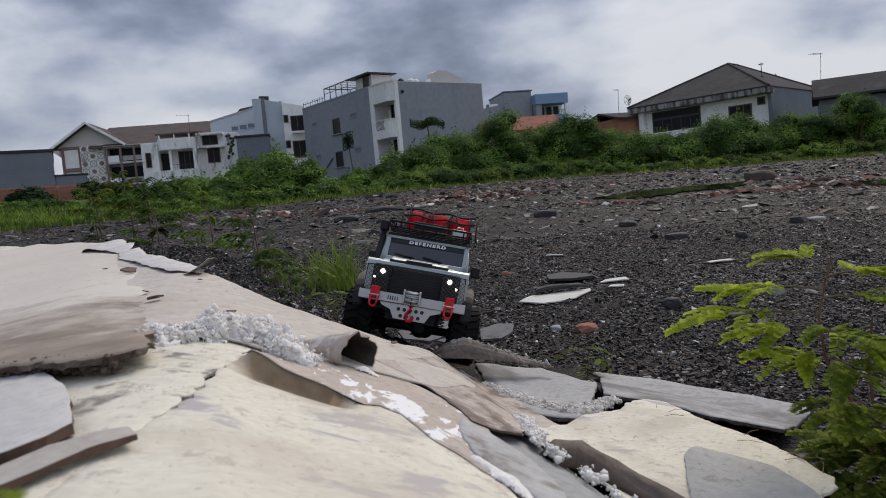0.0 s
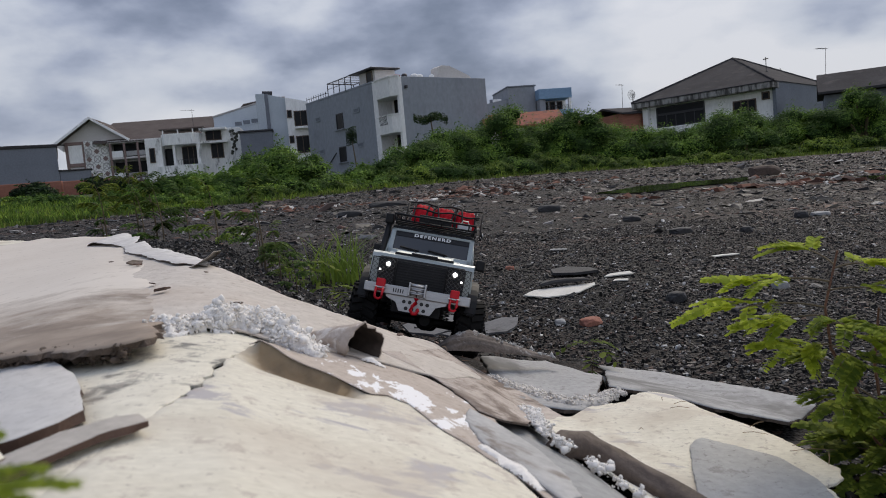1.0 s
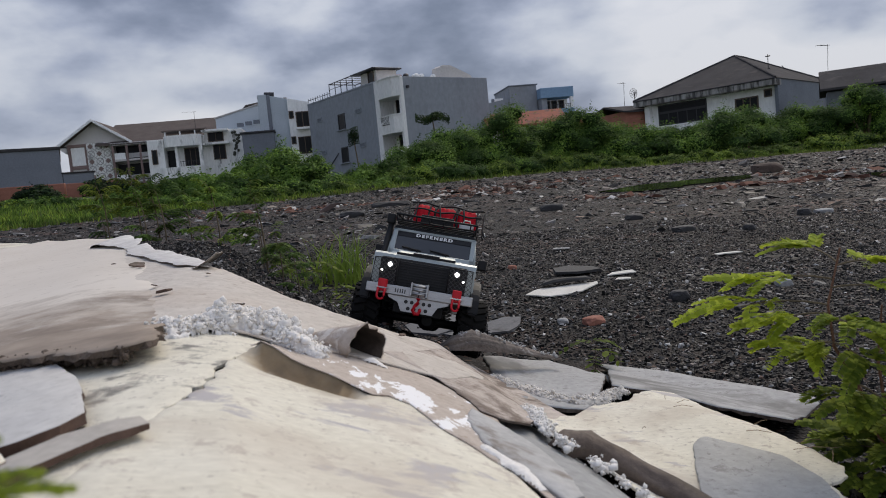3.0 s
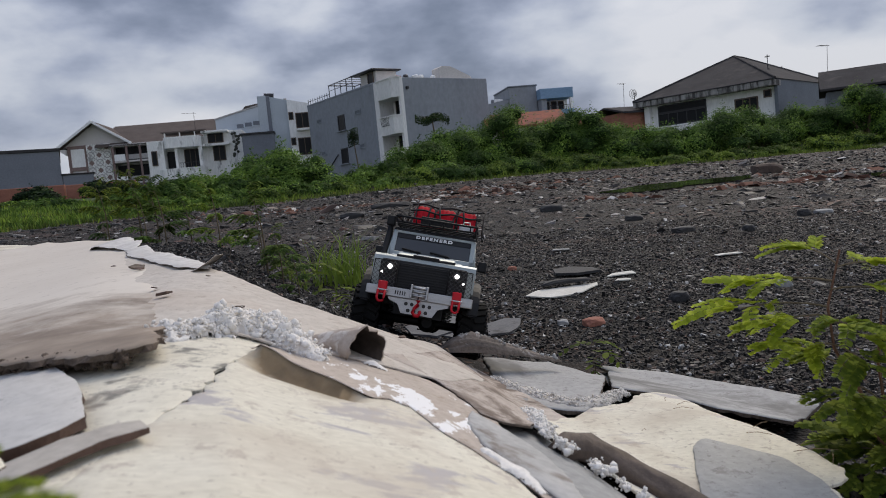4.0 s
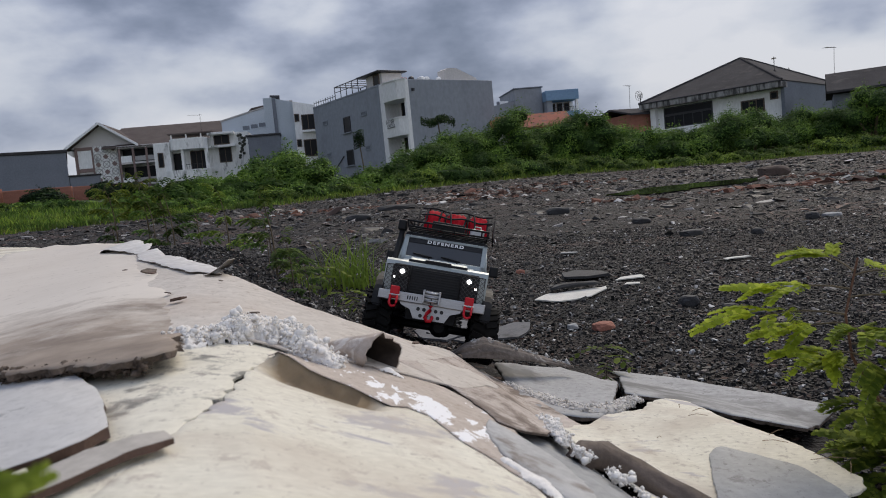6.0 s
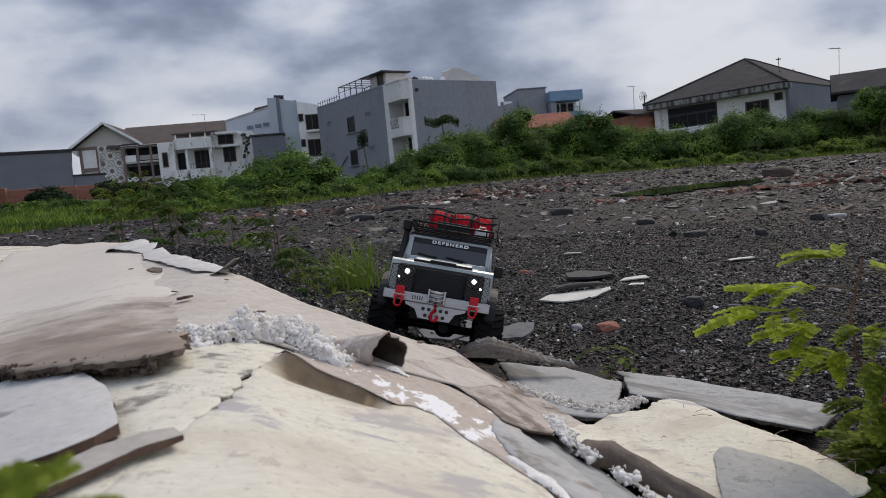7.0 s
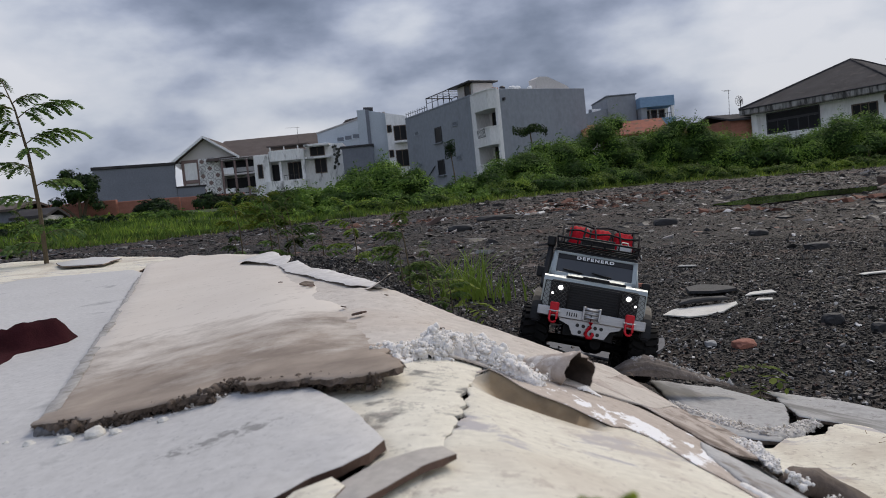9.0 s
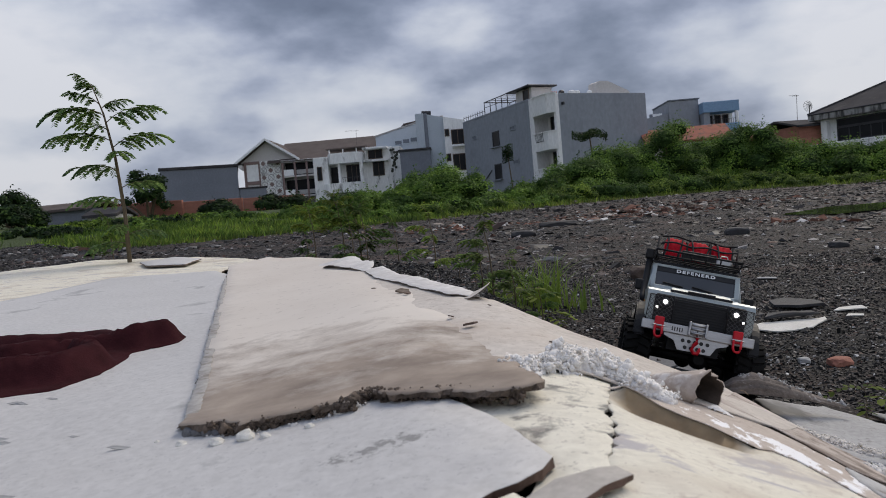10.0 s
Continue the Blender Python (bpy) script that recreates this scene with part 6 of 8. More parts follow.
def rack_load():
    """A red duffel bag across the back of the rack, corded down, and a small metal can before it."""
    bag = tagged(empty("duffel_bag", CAR @ pose(.010, .290, .279)), "bulging red dry bag lashed across a roof rack", "bag")
    prof = []
    for i in range(97):
        x = -.072 + .144 * i / 96
        gap = min(abs(x + .025), abs(x - .025))
        r = .037 * (1 - .20 * math.exp(-(gap / .006) ** 2)) * (1 if abs(x) < .065 else .93 if abs(x) < .070 else .84)
        prof.append((x, r))
    bm = bmesh.new()
    add_lathe(bm, prof, 96, "x")
    for v in bm.verts:
        a = math.atan2(v.co.z, v.co.y)
        v.co.yz = v.co.yz * (1 + .006 * math.sin(a * 3 + v.co.x * 60)) * (1 + .022 * math.sin(v.co.x * 620) * max(0, math.sin(a)))
        v.co.z = max(v.co.z, -.033)
    part("bag_body", bm, C_CLOTH, bag, smooth=True)
    for x in (-.025, .025):
        bm = bmesh.new()
        add_tube(bm, [(x, .0335 * math.cos(a * .3), .0335 * math.sin(a * .3) + .0005) for a in range(-3, 15)], .0020, 6)
        part("strap", bm, C_ROPE, bag)
    # net of cords over the bag, hooked to the rack
    net = tagged(empty("cargo_net", CAR @ pose(.010, .290, .279)), "black elastic cargo net stretched over a red bag", "cargo net")
    for x in (-.068, -.040, -.010, .016, .044, .070):
        lean = .010 * math.sin(x * 90)
        pts = [(x * 1.1, -.075, -.016)] + [(x + lean * math.sin(math.radians(a)), -.0405 * math.cos(math.radians(a)), .0405 * math.sin(math.radians(a)) + .001) for a in range(10, 171, 20)] + [(x * 1.1, .068, -.016)]
        bm = bmesh.new()
        add_tube(bm, pts, .0021, 6)
        part("cord", bm, C_ROPE, net, smooth=True)
    for a in (28, 62, 100, 140):
        bm = bmesh.new()
        add_tube(bm, [(x / 100, -.0415 * math.cos(radians(a)) - .0025 * math.sin(x), .0415 * math.sin(radians(a)) + .0015 + .002 * math.sin(x * .9)) for x in range(-8, 9)], .0020, 6)
        part("cord", bm, C_ROPE, net, smooth=True)
    for s in (-1, 1):
        bm = bmesh.new()
        add_tube(bm, [(s * .086, 0, .036), (s * .0865, .004, .0), (s * .090, .030, -.018)], .002, 6)
        add_tube(bm, [(s * .086, 0, .036), (s * .0865, -.01, .0), (s * .090, -.034, -.018)], .002, 6)
        part("cord", bm, C_ROPE, net, smooth=True)
        bm = bmesh.new()
        add_tube(bm, [(s * .091, -.034, -.010), (s * .094, -.035, -.018), (s * .091, -.036, -.024), (s * .088, -.036, -.019)], .0013, 6)
        part("hook", bm, C_STEEL, net, smooth=True)
    can = tagged(empty("fuel_can", CAR @ pose(.060, .215, .2495)), "small grey metal fuel can on a roof rack", "can")
    bm = bmesh.new()
    add_box(bm, (-.016, -.010, 0), (.016, .010, .028), None, .003, 2)
    part("can_body", bm, C_STEEL, can)
    bm = bmesh.new()
    add_tube(bm, [(-.008, 0, .028), (-.006, 0, .034), (.006, 0, .034), (.008, 0, .028)], .0015, 6)
    part("handle", bm, C_STEEL, can)


def doll():
    """A plain driver figure."""
    bm = bmesh.new()
    bmesh.ops.create_uvsphere(bm, u_segments=14, v_segments=10, radius=.013, matrix=Matrix.Translation((.042, .172, .208)))
    add_tube(bm, [(.042, .180, .150), (.042, .180, .170), (.042, .178, .186), (.042, .174, .197)], [.018, .019, .017, .007], 10)
    add_tube(bm, [(.060, .178, .188), (.068, .168, .172), (.060, .146, .168)], [.0075, .0075, .005], 8)
    add_tube(bm, [(.024, .178, .188), (.018, .165, .172), (.026, .146, .168)], [.0075, .0075, .005], 8)
    ob = part("driver_doll", bm, C_SKIN, smooth=True)
    ob.matrix_world = CAR
    return tagged(ob, "plain small driver doll sitting at the wheel", "doll")


car_body()
car_front()
car_wheels()
car_rack()
rack_load()
doll()

# ---- houses behind the lot ----
W_GREY = surface("grey_render", (0.235, 0.255, 0.285), (0.28, 0.30, 0.33), 0.35, 0.9, fine=3, stain=(0.205, 0.215, 0.235), stain_scale=0.5, stain_at=(0.55, 0.75), stretch=(1, 1, 0.7))
W_PALE = surface("pale_blue_render", (0.40, 0.45, 0.50), (0.50, 0.55, 0.60), 0.4, 0.9, fine=8)
W_WHITE = surface("white_render", (0.74, 0.74, 0.72), (0.86, 0.86, 0.84), 0.5, 0.9, fine=7, stain=(0.22, 0.22, 0.21), stain_scale=1.1, stain_at=(0.56, 0.66), stretch=(1, 1, 0.3))
W_CREAM = surface("cream_render", (0.50, 0.475, 0.455), (0.60, 0.575, 0.555), 0.4, 0.9, fine=7)
W_PINK = surface("brown_trim", (0.19, 0.13, 0.12), (0.25, 0.18, 0.16), 0.8, 0.85)
W_DARK = surface("dark_cladding", (0.135, 0.15, 0.182), (0.185, 0.20, 0.235), 0.6, 0.7)
W_BLUE = surface("blue_render", (0.17, 0.28, 0.42), (0.22, 0.34, 0.49), 0.5, 0.85)
W_BRICK = surface("red_brick", (0.27, 0.11, 0.075), (0.42, 0.18, 0.125), 1.5, 0.9, fine=12, stretch=(1, 1, 3))
R_TILE = surface("orange_roof_tiles", (0.20, 0.06, 0.035), (0.34, 0.105, 0.06), 1.2, 0.9, fine=14, stain=(0.09, 0.06, 0.05), stain_scale=1.6, stain_at=(0.5, 0.65))
R_GREY = surface("grey_roof_sheets", (0.036, 0.034, 0.036), (0.066, 0.063, 0.066), 0.6, 0.95, fine=10, gloss=0.15, stain=(0.09, 0.083, 0.08), stain_scale=0.9, stretch=(1, 1, 0.4))
R_BROWN = surface("brown_roof_sheets", (0.085, 0.068, 0.062), (0.13, 0.108, 0.098), 0.7, 0.95, fine=10, gloss=0.15)
W_GLASS = surface("dark_window", (0.010, 0.011, 0.013), (0.018, 0.019, 0.022), 1.5, 0.3, gloss=0.12)
W_CLEAN = surface("clean_white_render", (0.80, 0.80, 0.79), (0.88, 0.88, 0.87), 0.5, 0.9, fine=7, stain=(0.55, 0.54, 0.52), stain_scale=1.0, stain_at=(0.6, 0.75), stretch=(1, 1, 0.3))
W_EAVE = surface("stained_concrete", (0.20, 0.19, 0.18), (0.42, 0.41, 0.39), 1.2, 0.9, fine=9, stain=(0.055, 0.05, 0.047), stain_scale=1.6, stain_at=(0.47, 0.58), stretch=(1.4, 1.4, 0.25))
W_SLATE = surface("slate_blue_render", (0.135, 0.152, 0.18), (0.18, 0.20, 0.23), 0.5, 0.9, fine=8)
W_BALCONY = surface("white_balcony_paint", (0.72, 0.715, 0.70), (0.84, 0.835, 0.82), 0.6, 0.9, fine=9, stain=(0.36, 0.33, 0.29), stain_scale=1.3, stain_at=(0.60, 0.78), stretch=(1, 1, 0.3))
W_STONE = surface("grey_stone_trim", (0.30, 0.29, 0.285), (0.42, 0.41, 0.40), 1.0, 0.9, fine=8)
W_MOULD = surface("black_mould", (0.03, 0.032, 0.026), (0.075, 0.075, 0.06), 4.0, 0.95, fine=30)
W_FRAME = plain("window_frame_brown", (0.10, 0.07, 0.05), 0.6)
W_METAL = plain("dark_metal", (0.05, 0.05, 0.055), 0.5, 0.6)


def lone(name, label, category, x, y, z=0.0, turn=0.0):
    ob = empty(name, pose(x, y, z, 0, 0, turn))
    return tagged(ob, label, category)


def block(parent, name, mat, x0, y0, z0, x1, y1, z1, bevel=0.03, label=""):
    bm = bmesh.new()
    add_box(bm, (x0, y0, z0), (x1, y1, z1), bevel=bevel)
    return part(name, bm, mat, parent, label)


def opening(parent, face, a, z, w, h, at, deep=0.25, bars=2, frame_mat=None, glass=None):
    """A window let into a wall: on face 'y' (front plane y = at) or 'x'; a, z: its lower corner."""
    fm = frame_mat or W_FRAME
    t = 0.09

    def spot(p, z0, d):
        return (p, at + d, z0) if face == "y" else (at + d, p, z0)
    bm = bmesh.new()
    rings = []
    for d in (-.06, .10):
        for e in (t, 0.0):
            rings.append([bm.verts.new(spot(p, q, d)) for p, q in ((a - e, z - e), (a + w + e, z - e), (a + w + e, z + h + e), (a - e, z + h + e))])
    for r0, r1 in ((0, 1), (2, 3), (0, 2), (1, 3)):
        for k in range(4):
            bm.faces.new((rings[r0][k], rings[r0][(k + 1) % 4], rings[r1][(k + 1) % 4], rings[r1][k]))
    bmesh.ops.recalc_face_normals(bm, faces=bm.faces)
    win = part("window", bm, fm, parent)
    for i in range(1, bars):
        bm = bmesh.new()
        c = a + w * i / bars
        lo, hi = spot(c - .035, z, -.045), spot(c + .035, z + h, .06)
        add_box(bm, lo, hi)
        part("glazing_bar", bm, fm, win)
    bm = bmesh.new()
    if face == "y":
        add_box(bm, (a, at - .02, z), (a + w, at + .05, z + h))
    else:
        add_box(bm, (at - .02, a, z), (at + .05, a + w, z + h))
    part("pane", bm, glass or W_GLASS, win)
    return win


def roof_gable(parent, mat, x0, x1, y0, y1, z, rise, over=0.5, along="x", thick=0.15, name="roof"):
    """Two sloping sheets with their ridge along x or y."""
    bm = bmesh.new()
    if along == "x":
        m = (y0 + y1) / 2
        add_prism(bm, [(y0 - over, z), (m, z + rise), (y1 + over, z), (y1 + over, z - thick), (m, z + rise - thick), (y0 - over, z - thick)], x0 - over, x1 + over, "x")
    else:
        m = (x0 + x1) / 2
        add_prism(bm, [(x0 - over, z), (m, z + rise), (x1 + over, z), (x1 + over, z - thick), (m, z + rise - thick), (x0 - over, z - thick)], y0 - over, y1 + over, "y")
    return part(name, bm, mat, parent)


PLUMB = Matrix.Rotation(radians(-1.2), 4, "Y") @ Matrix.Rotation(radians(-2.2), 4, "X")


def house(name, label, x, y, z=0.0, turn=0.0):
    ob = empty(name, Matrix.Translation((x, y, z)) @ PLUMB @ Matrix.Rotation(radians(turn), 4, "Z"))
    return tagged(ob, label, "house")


def pipe(parent, name, mat, path, r, sides=5):
    bm = bmesh.new()
    add_tube(bm, path, r, sides)
    return part(name, bm, mat, parent)


def grey_house():
    """Three storeys: local x runs away along the long left wall, -y along the blank right wall; the balcony corner stands at the origin."""
    h = house("apartment_house", "three-storey grey rendered house with white corner balconies and a roof terrace", 0.0, 66.7, 0, 124)
    block(h, "wall", W_GREY, 4.5, -10.0, -0.5, 18.6, 0, 8.75)
    block(h, "wall", W_GREY, 0.0, -10.1, -0.5, .3, -.25, 8.62, label="blank grey side wall")
    block(h, "wall", W_BALCONY, .3, -9.9, -0.5, 4.5, -1.5, 8.3)
    block(h, "parapet", W_GREY, 4.5, -.22, 8.75, 18.6, .02, 8.95)
    block(h, "pier", W_BALCONY, 0, -.3, -.5, .38, .1, 8.6)
    block(h, "pier", W_BALCONY, 3.75, -1.5, -.5, 4.52, .06, 8.85)
    for z, t in ((8.62, 1.45), (5.28, 1.35), (2.0, 1.2)):
        bm = bmesh.new()
        add_prism(bm, [(.05, -1.5), (.05, .10), (.7, .62), (3.0, .62), (3.72, .10), (3.72, -1.5)], z - t - .22, z - t, "z")
        b = part("balcony", bm, W_BALCONY, h)
        bm = bmesh.new()
        add_prism(bm, [(.05, -.1), (.05, .12), (.7, .64), (3.0, .64), (3.72, .12), (3.72, -.1), (2.95, .44), (.75, .44)], z - t, z, "z")
        part("balcony_wall", bm, W_BALCONY, b)
        bm = bmesh.new()
        add_prism(bm, [(.0, -.1), (.0, .16), (.68, .72), (3.02, .72), (3.77, .16), (3.77, -.1), (2.95, .40), (.75, .40)], z, z + .10, "z")
        part("coping", bm, W_BALCONY, b)
        if z == 5.28:
            bm = bmesh.new()
            for i in range(7):
                add_tube(bm, [(1.4 + i * .2, .70, 4.55), (1.4 + i * .2, .78, 5.0), (1.4 + i * .2, .70, 5.35)], .02, 4)
            for zz in (4.55, 5.35):
                add_tube(bm, [(1.35, .70, zz), (2.65, .70, zz)], .025, 4)
            part("iron_grille", bm, W_METAL, b)
    for z, t in ((5.35, 1.6), (1.95, 1.75)):
        opening(h, "y", .7, z, 2.4, t, -1.48, bars=3)
    for z in (5.35, 2.0):
        opening(h, "y", 10.7, z, 1.2, 1.42, -.02, bars=1, frame_mat=W_METAL)
        block(h, "sill", W_GREY, 10.35, -.02, z - .16, 12.3, .22, z - .06, .01)
    for x, z in ((15.6, 6.75), (7.35, 6.55), (15.4, 3.3), (7.15, 3.2)):
        opening(h, "y", x, z, .9, .28, -.02, bars=1, frame_mat=W_GREY, glass=W_SLATE)
    bm = bmesh.new()
    add_tube(bm, [(12.6, .06, 3.0), (15.0, .08, 1.6), (18.4, .06, .9)], .05, 5)
    part("cable", bm, W_METAL, h)
    block(h, "stair_house", W_CREAM, 4.7, -2.8, 8.7, 7.6, -.5, 10.1)
    opening(h, "y", 5.2, 8.95, .9, 1.0, -.52, bars=1)
    block(h, "terrace_roof", W_METAL, 4.3, -3.2, 10.12, 8.6, .1, 10.26)
    rail = pipe(h, "terrace_frame", W_METAL, [(4.4, 0, 10.25), (13.3, 0, 10.15), (13.3, -3.2, 10.15), (8.6, -3.2, 10.2)], .05)
    for x in (8.4, 9.6, 10.8, 12.0, 13.25):
        pipe(rail, "post", W_METAL, [(x, 0, 8.9), (x, 0, 10.18)], .045)
        pipe(rail, "post", W_METAL, [(x, -3.1, 8.7), (x, -3.1, 10.16)], .045)
        pipe(rail, "rafter", W_METAL, [(x, 0, 10.18), (x, -3.1, 10.16)], .035)
    pipe(rail, "brace", W_METAL, [(8.4, 0, 9.6), (13.25, 0, 9.6)], .03)
    for i in range(9):
        pipe(h, "railing_post", W_METAL, [(14.0 + i * .55, -.1, 8.9), (14.0 + i * .55, -.1, 9.5)], .03)
    pipe(h, "railing", W_METAL, [(13.5, -.1, 9.3), (18.5, -.1, 9.3)], .03)
    bm = bmesh.new()
    add_prism(bm, [(-5.25, 8.5), (-5.25, 9.72), (-5.65, 9.92), (-6.6, 9.92), (-8.9, 9.05), (-9.4, 8.5)], 1.0, 2.2, "x")
    part("stair_hood", bm, W_CREAM, h, "sloped pale stair housing")
    for y, r in ((-1.4, .26), (-2.5, .34), (-3.1, .28), (-4.5, .22)):
        bm = bmesh.new()
        add_lathe(bm, [(8.55, r), (8.95, r * 1.05), (9.06, r * .6)], 12, "z")
        t = part("water_tank", bm, W_CLEAN if y < -2 else W_METAL, h)
        t.location = (1.1, y, 0)
    block(h, "roof_lump", W_BRICK, 1.0, -.9, 8.5, 1.8, -.3, 8.95, .05)
    block(h, "bracket_lamp", W_METAL, -.25, -.75, 7.55, .02, -.55, 7.8, .02)


def right_house():
    h = house("bungalow", "low white house with grey hipped roof and stained eave", 27.9, 55.2, 0, 133)
    # local x runs along the front to the left, local -y away behind
    L, D, A = 11.4, 14.5, (5.75, -7.25, 8.4)
    block(h, "wall", W_CLEAN, 0.0, -D, -.5, L - .6, -.6, 4.75)
    block(h, "wall", W_SLATE, -.30, -D, -.5, -.02, -.3, 5.15, label="blue-grey side wall")
    block(h, "eave", W_EAVE, -.35, -.9, 4.62, L + .1, .45, 5.06, label="weathered concrete eave")
    block(h, "gutter", W_METAL, -.35, .40, 5.06, L + .1, .50, 5.16, .02)
    bm = bmesh.new()
    lo = [bm.verts.new(p) for p in ((-.4, .42, 5.14), (L + .1, .42, 5.14), (L + .1, -D - .3, 5.14), (-.4, -D - .3, 5.14))]
    a, b = bm.verts.new(A), bm.verts.new((A[0], -9.2, 8.4))
    for f in ((lo[1], lo[0], a), (lo[0], lo[3], b, a), (lo[3], lo[2], b), (lo[2], lo[1], a, b), (lo[0], lo[1], lo[2], lo[3])):
        bm.faces.new(f)
    bmesh.ops.recalc_face_normals(bm, faces=bm.faces)
    roof = part("roof", bm, R_GREY, h, "grey hipped sheet roof")
    for p0, p1 in (((-.4, .42, 5.17), A), ((L + .1, .42, 5.17), A), (A, (A[0], -9.2, 8.4)), ((A[0], -9.2, 8.4), (-.4, -D - .3, 5.17))):
        pipe(roof, "ridge_cap", R_GREY, [p0, p1], .10, 6)
    opening(h, "y", 5.55, 2.9, 4.1, 1.0, -.62, bars=5, frame_mat=W_METAL)
    opening(h, "y", 5.55, 3.9, 4.1, .55, -.62, bars=1, frame_mat=W_METAL)
    opening(h, "y", 1.4, 3.15, 1.65, .85, -.62, bars=3)
    opening(h, "y", .36, 3.95, .42, .42, -.62, bars=1)
    rail = block(h, "balustrade", W_WHITE, 6.2, .9, 2.55, 11.2, 1.05, 2.70)
    for i in range(18):
        block(rail, "baluster", W_WHITE, 6.3 + i * .27, .92, 1.9, 6.42 + i * .27, 1.03, 2.55, 0)
    block(h, "terrace", W_WHITE, 5.0, -.6, -.5, 11.2, 1.1, 1.9)
    block(h, "column", W_CLEAN, 10.3, -.62, -.5, 10.8, -.1, 4.7)
    vane = pipe(h, "roof_vane", W_METAL, [(2.3, -5.6, 6.4), (2.3, -5.6, 7.75)], .03)
    pipe(vane, "vane_arm", W_METAL, [(2.1, -5.6, 7.6), (2.5, -5.6, 7.6)], .05)
    pipe(vane, "vane_foot", W_METAL, [(2.3, -5.6, 6.4), (2.3, -5.6, 6.6)], .14, 8)


def gable_house():
    h = house("apartment_block", "gabled apartment block with a patterned panel and brown roof", -38.6, 94.5, 0, 6)
    block(h, "wall", W_CREAM, -3.45, 0, -.5, 1.7, 14, 6.3)
    bm = bmesh.new()
    add_prism(bm, [(-3.9, 6.2), (0, 8.95), (3.9, 6.2)], 0.0, 14, "y")
    part("gable_wall", bm, W_CREAM, h)
    bm = bmesh.new()
    for s in (-1, 1):
        add_prism(bm, [(s * 4.35, 5.95), (0, 8.98), (0, 9.2), (s * 4.45, 6.15)], -.9, 14.5, "y")
    part("roof", bm, R_BROWN, h)
    for s in (-1, 1):
        bm = bmesh.new()
        add_prism(bm, [(s * 4.4, 5.92), (0, 8.92), (0, 9.24), (s * 4.5, 6.2)], -1.05, -.9, "y")
        part("barge_board", bm, W_CLEAN, h)
    bm = bmesh.new()
    add_prism(bm, [(-4.3, 5.95), (-3.45, 5.2), (-3.45, 5.95)], -.8, 14, "y")
    part("soffit", bm, W_CREAM, h)
    for a, w in ((-3.45, .35), (-1.45, .22), (1.72, .28)):
        block(h, "pilaster", W_PINK, a, -.15, -.5, a + w, .02, 6.2)
    block(h, "band", W_PINK, -3.45, -.12, 5.95, 1.9, .02, 6.35)
    block(h, "band", W_PINK, -3.1, -.12, 3.25, -1.4, .02, 3.7)
    block(h, "infill", W_CLEAN, -3.1, -.06, 3.7, -1.45, .02, 5.95)
    # patterned panel: rings and lozenges on white
    p = block(h, "patterned_panel", W_WHITE, -1.2, -.2, -.5, 1.7, .0, 6.35)
    for j in range(7):
        for i in range(3):
            cx, cz = -.72 + i * .97, .25 + j * .95
            dark = (i + j) % 2 == 0
            bm = bmesh.new()
            if dark:
                add_prism(bm, [(cx - .34, cz), (cx, cz + .34), (cx + .34, cz), (cx, cz - .34)], -.26, -.19, "y")
            else:
                ring = [(cx + .40 * math.cos(k * math.tau / 14), cz + .40 * math.sin(k * math.tau / 14)) for k in range(15)]
                add_tube(bm, [(u, -.22, v) for u, v in ring], .055, 4)
            part("lozenge" if dark else "ring", bm, W_PINK if dark else W_STONE, p)
            bm = bmesh.new()
            for s in (-1, 1):
                add_tube(bm, [(cx - .46, -.215, cz - s * .46), (cx + .46, -.215, cz + s * .46)], .035, 4)
            part("lattice_bar", bm, W_STONE, p)
    for z in (1.3, 4.0):
        block(h, "gallery_floor", W_CREAM, 1.8, -.9, z - .25, 8.8, 1.2, z)
        block(h, "gallery_wall", W_CLEAN, 2.0, -.9, z, 3.5, -.75, z + .8)
        block(h, "gallery_wall", W_STONE, 3.9, -.9, z + .1, 8.0, -.75, z + .7)
        # near-black sheet along the back, standing in for the gallery's shade
        block(h, "gallery_shade", W_GLASS, 2.0, .9, z, 8.6, 1.1, z + 2.2)
    for x in (1.95, 3.6, 5.2):
        block(h, "gallery_post", W_PINK, x, -.95, -.5, x + .25, -.7, 6.0)
    block(h, "gallery_eave", W_CREAM, 1.8, -1.0, 5.75, 8.8, 1.2, 6.05)
    block(h, "wall", W_CREAM, 1.7, 1.0, -.5, 16.0, 14, 6.0)
    bm = bmesh.new()
    add_prism(bm, [(-1.0, 6.0), (9.0, 9.5), (9.0, 9.3), (-1.0, 5.8)], .1, 19, "x")
    part("roof", bm, R_BROWN, h, "long brown roof slope")


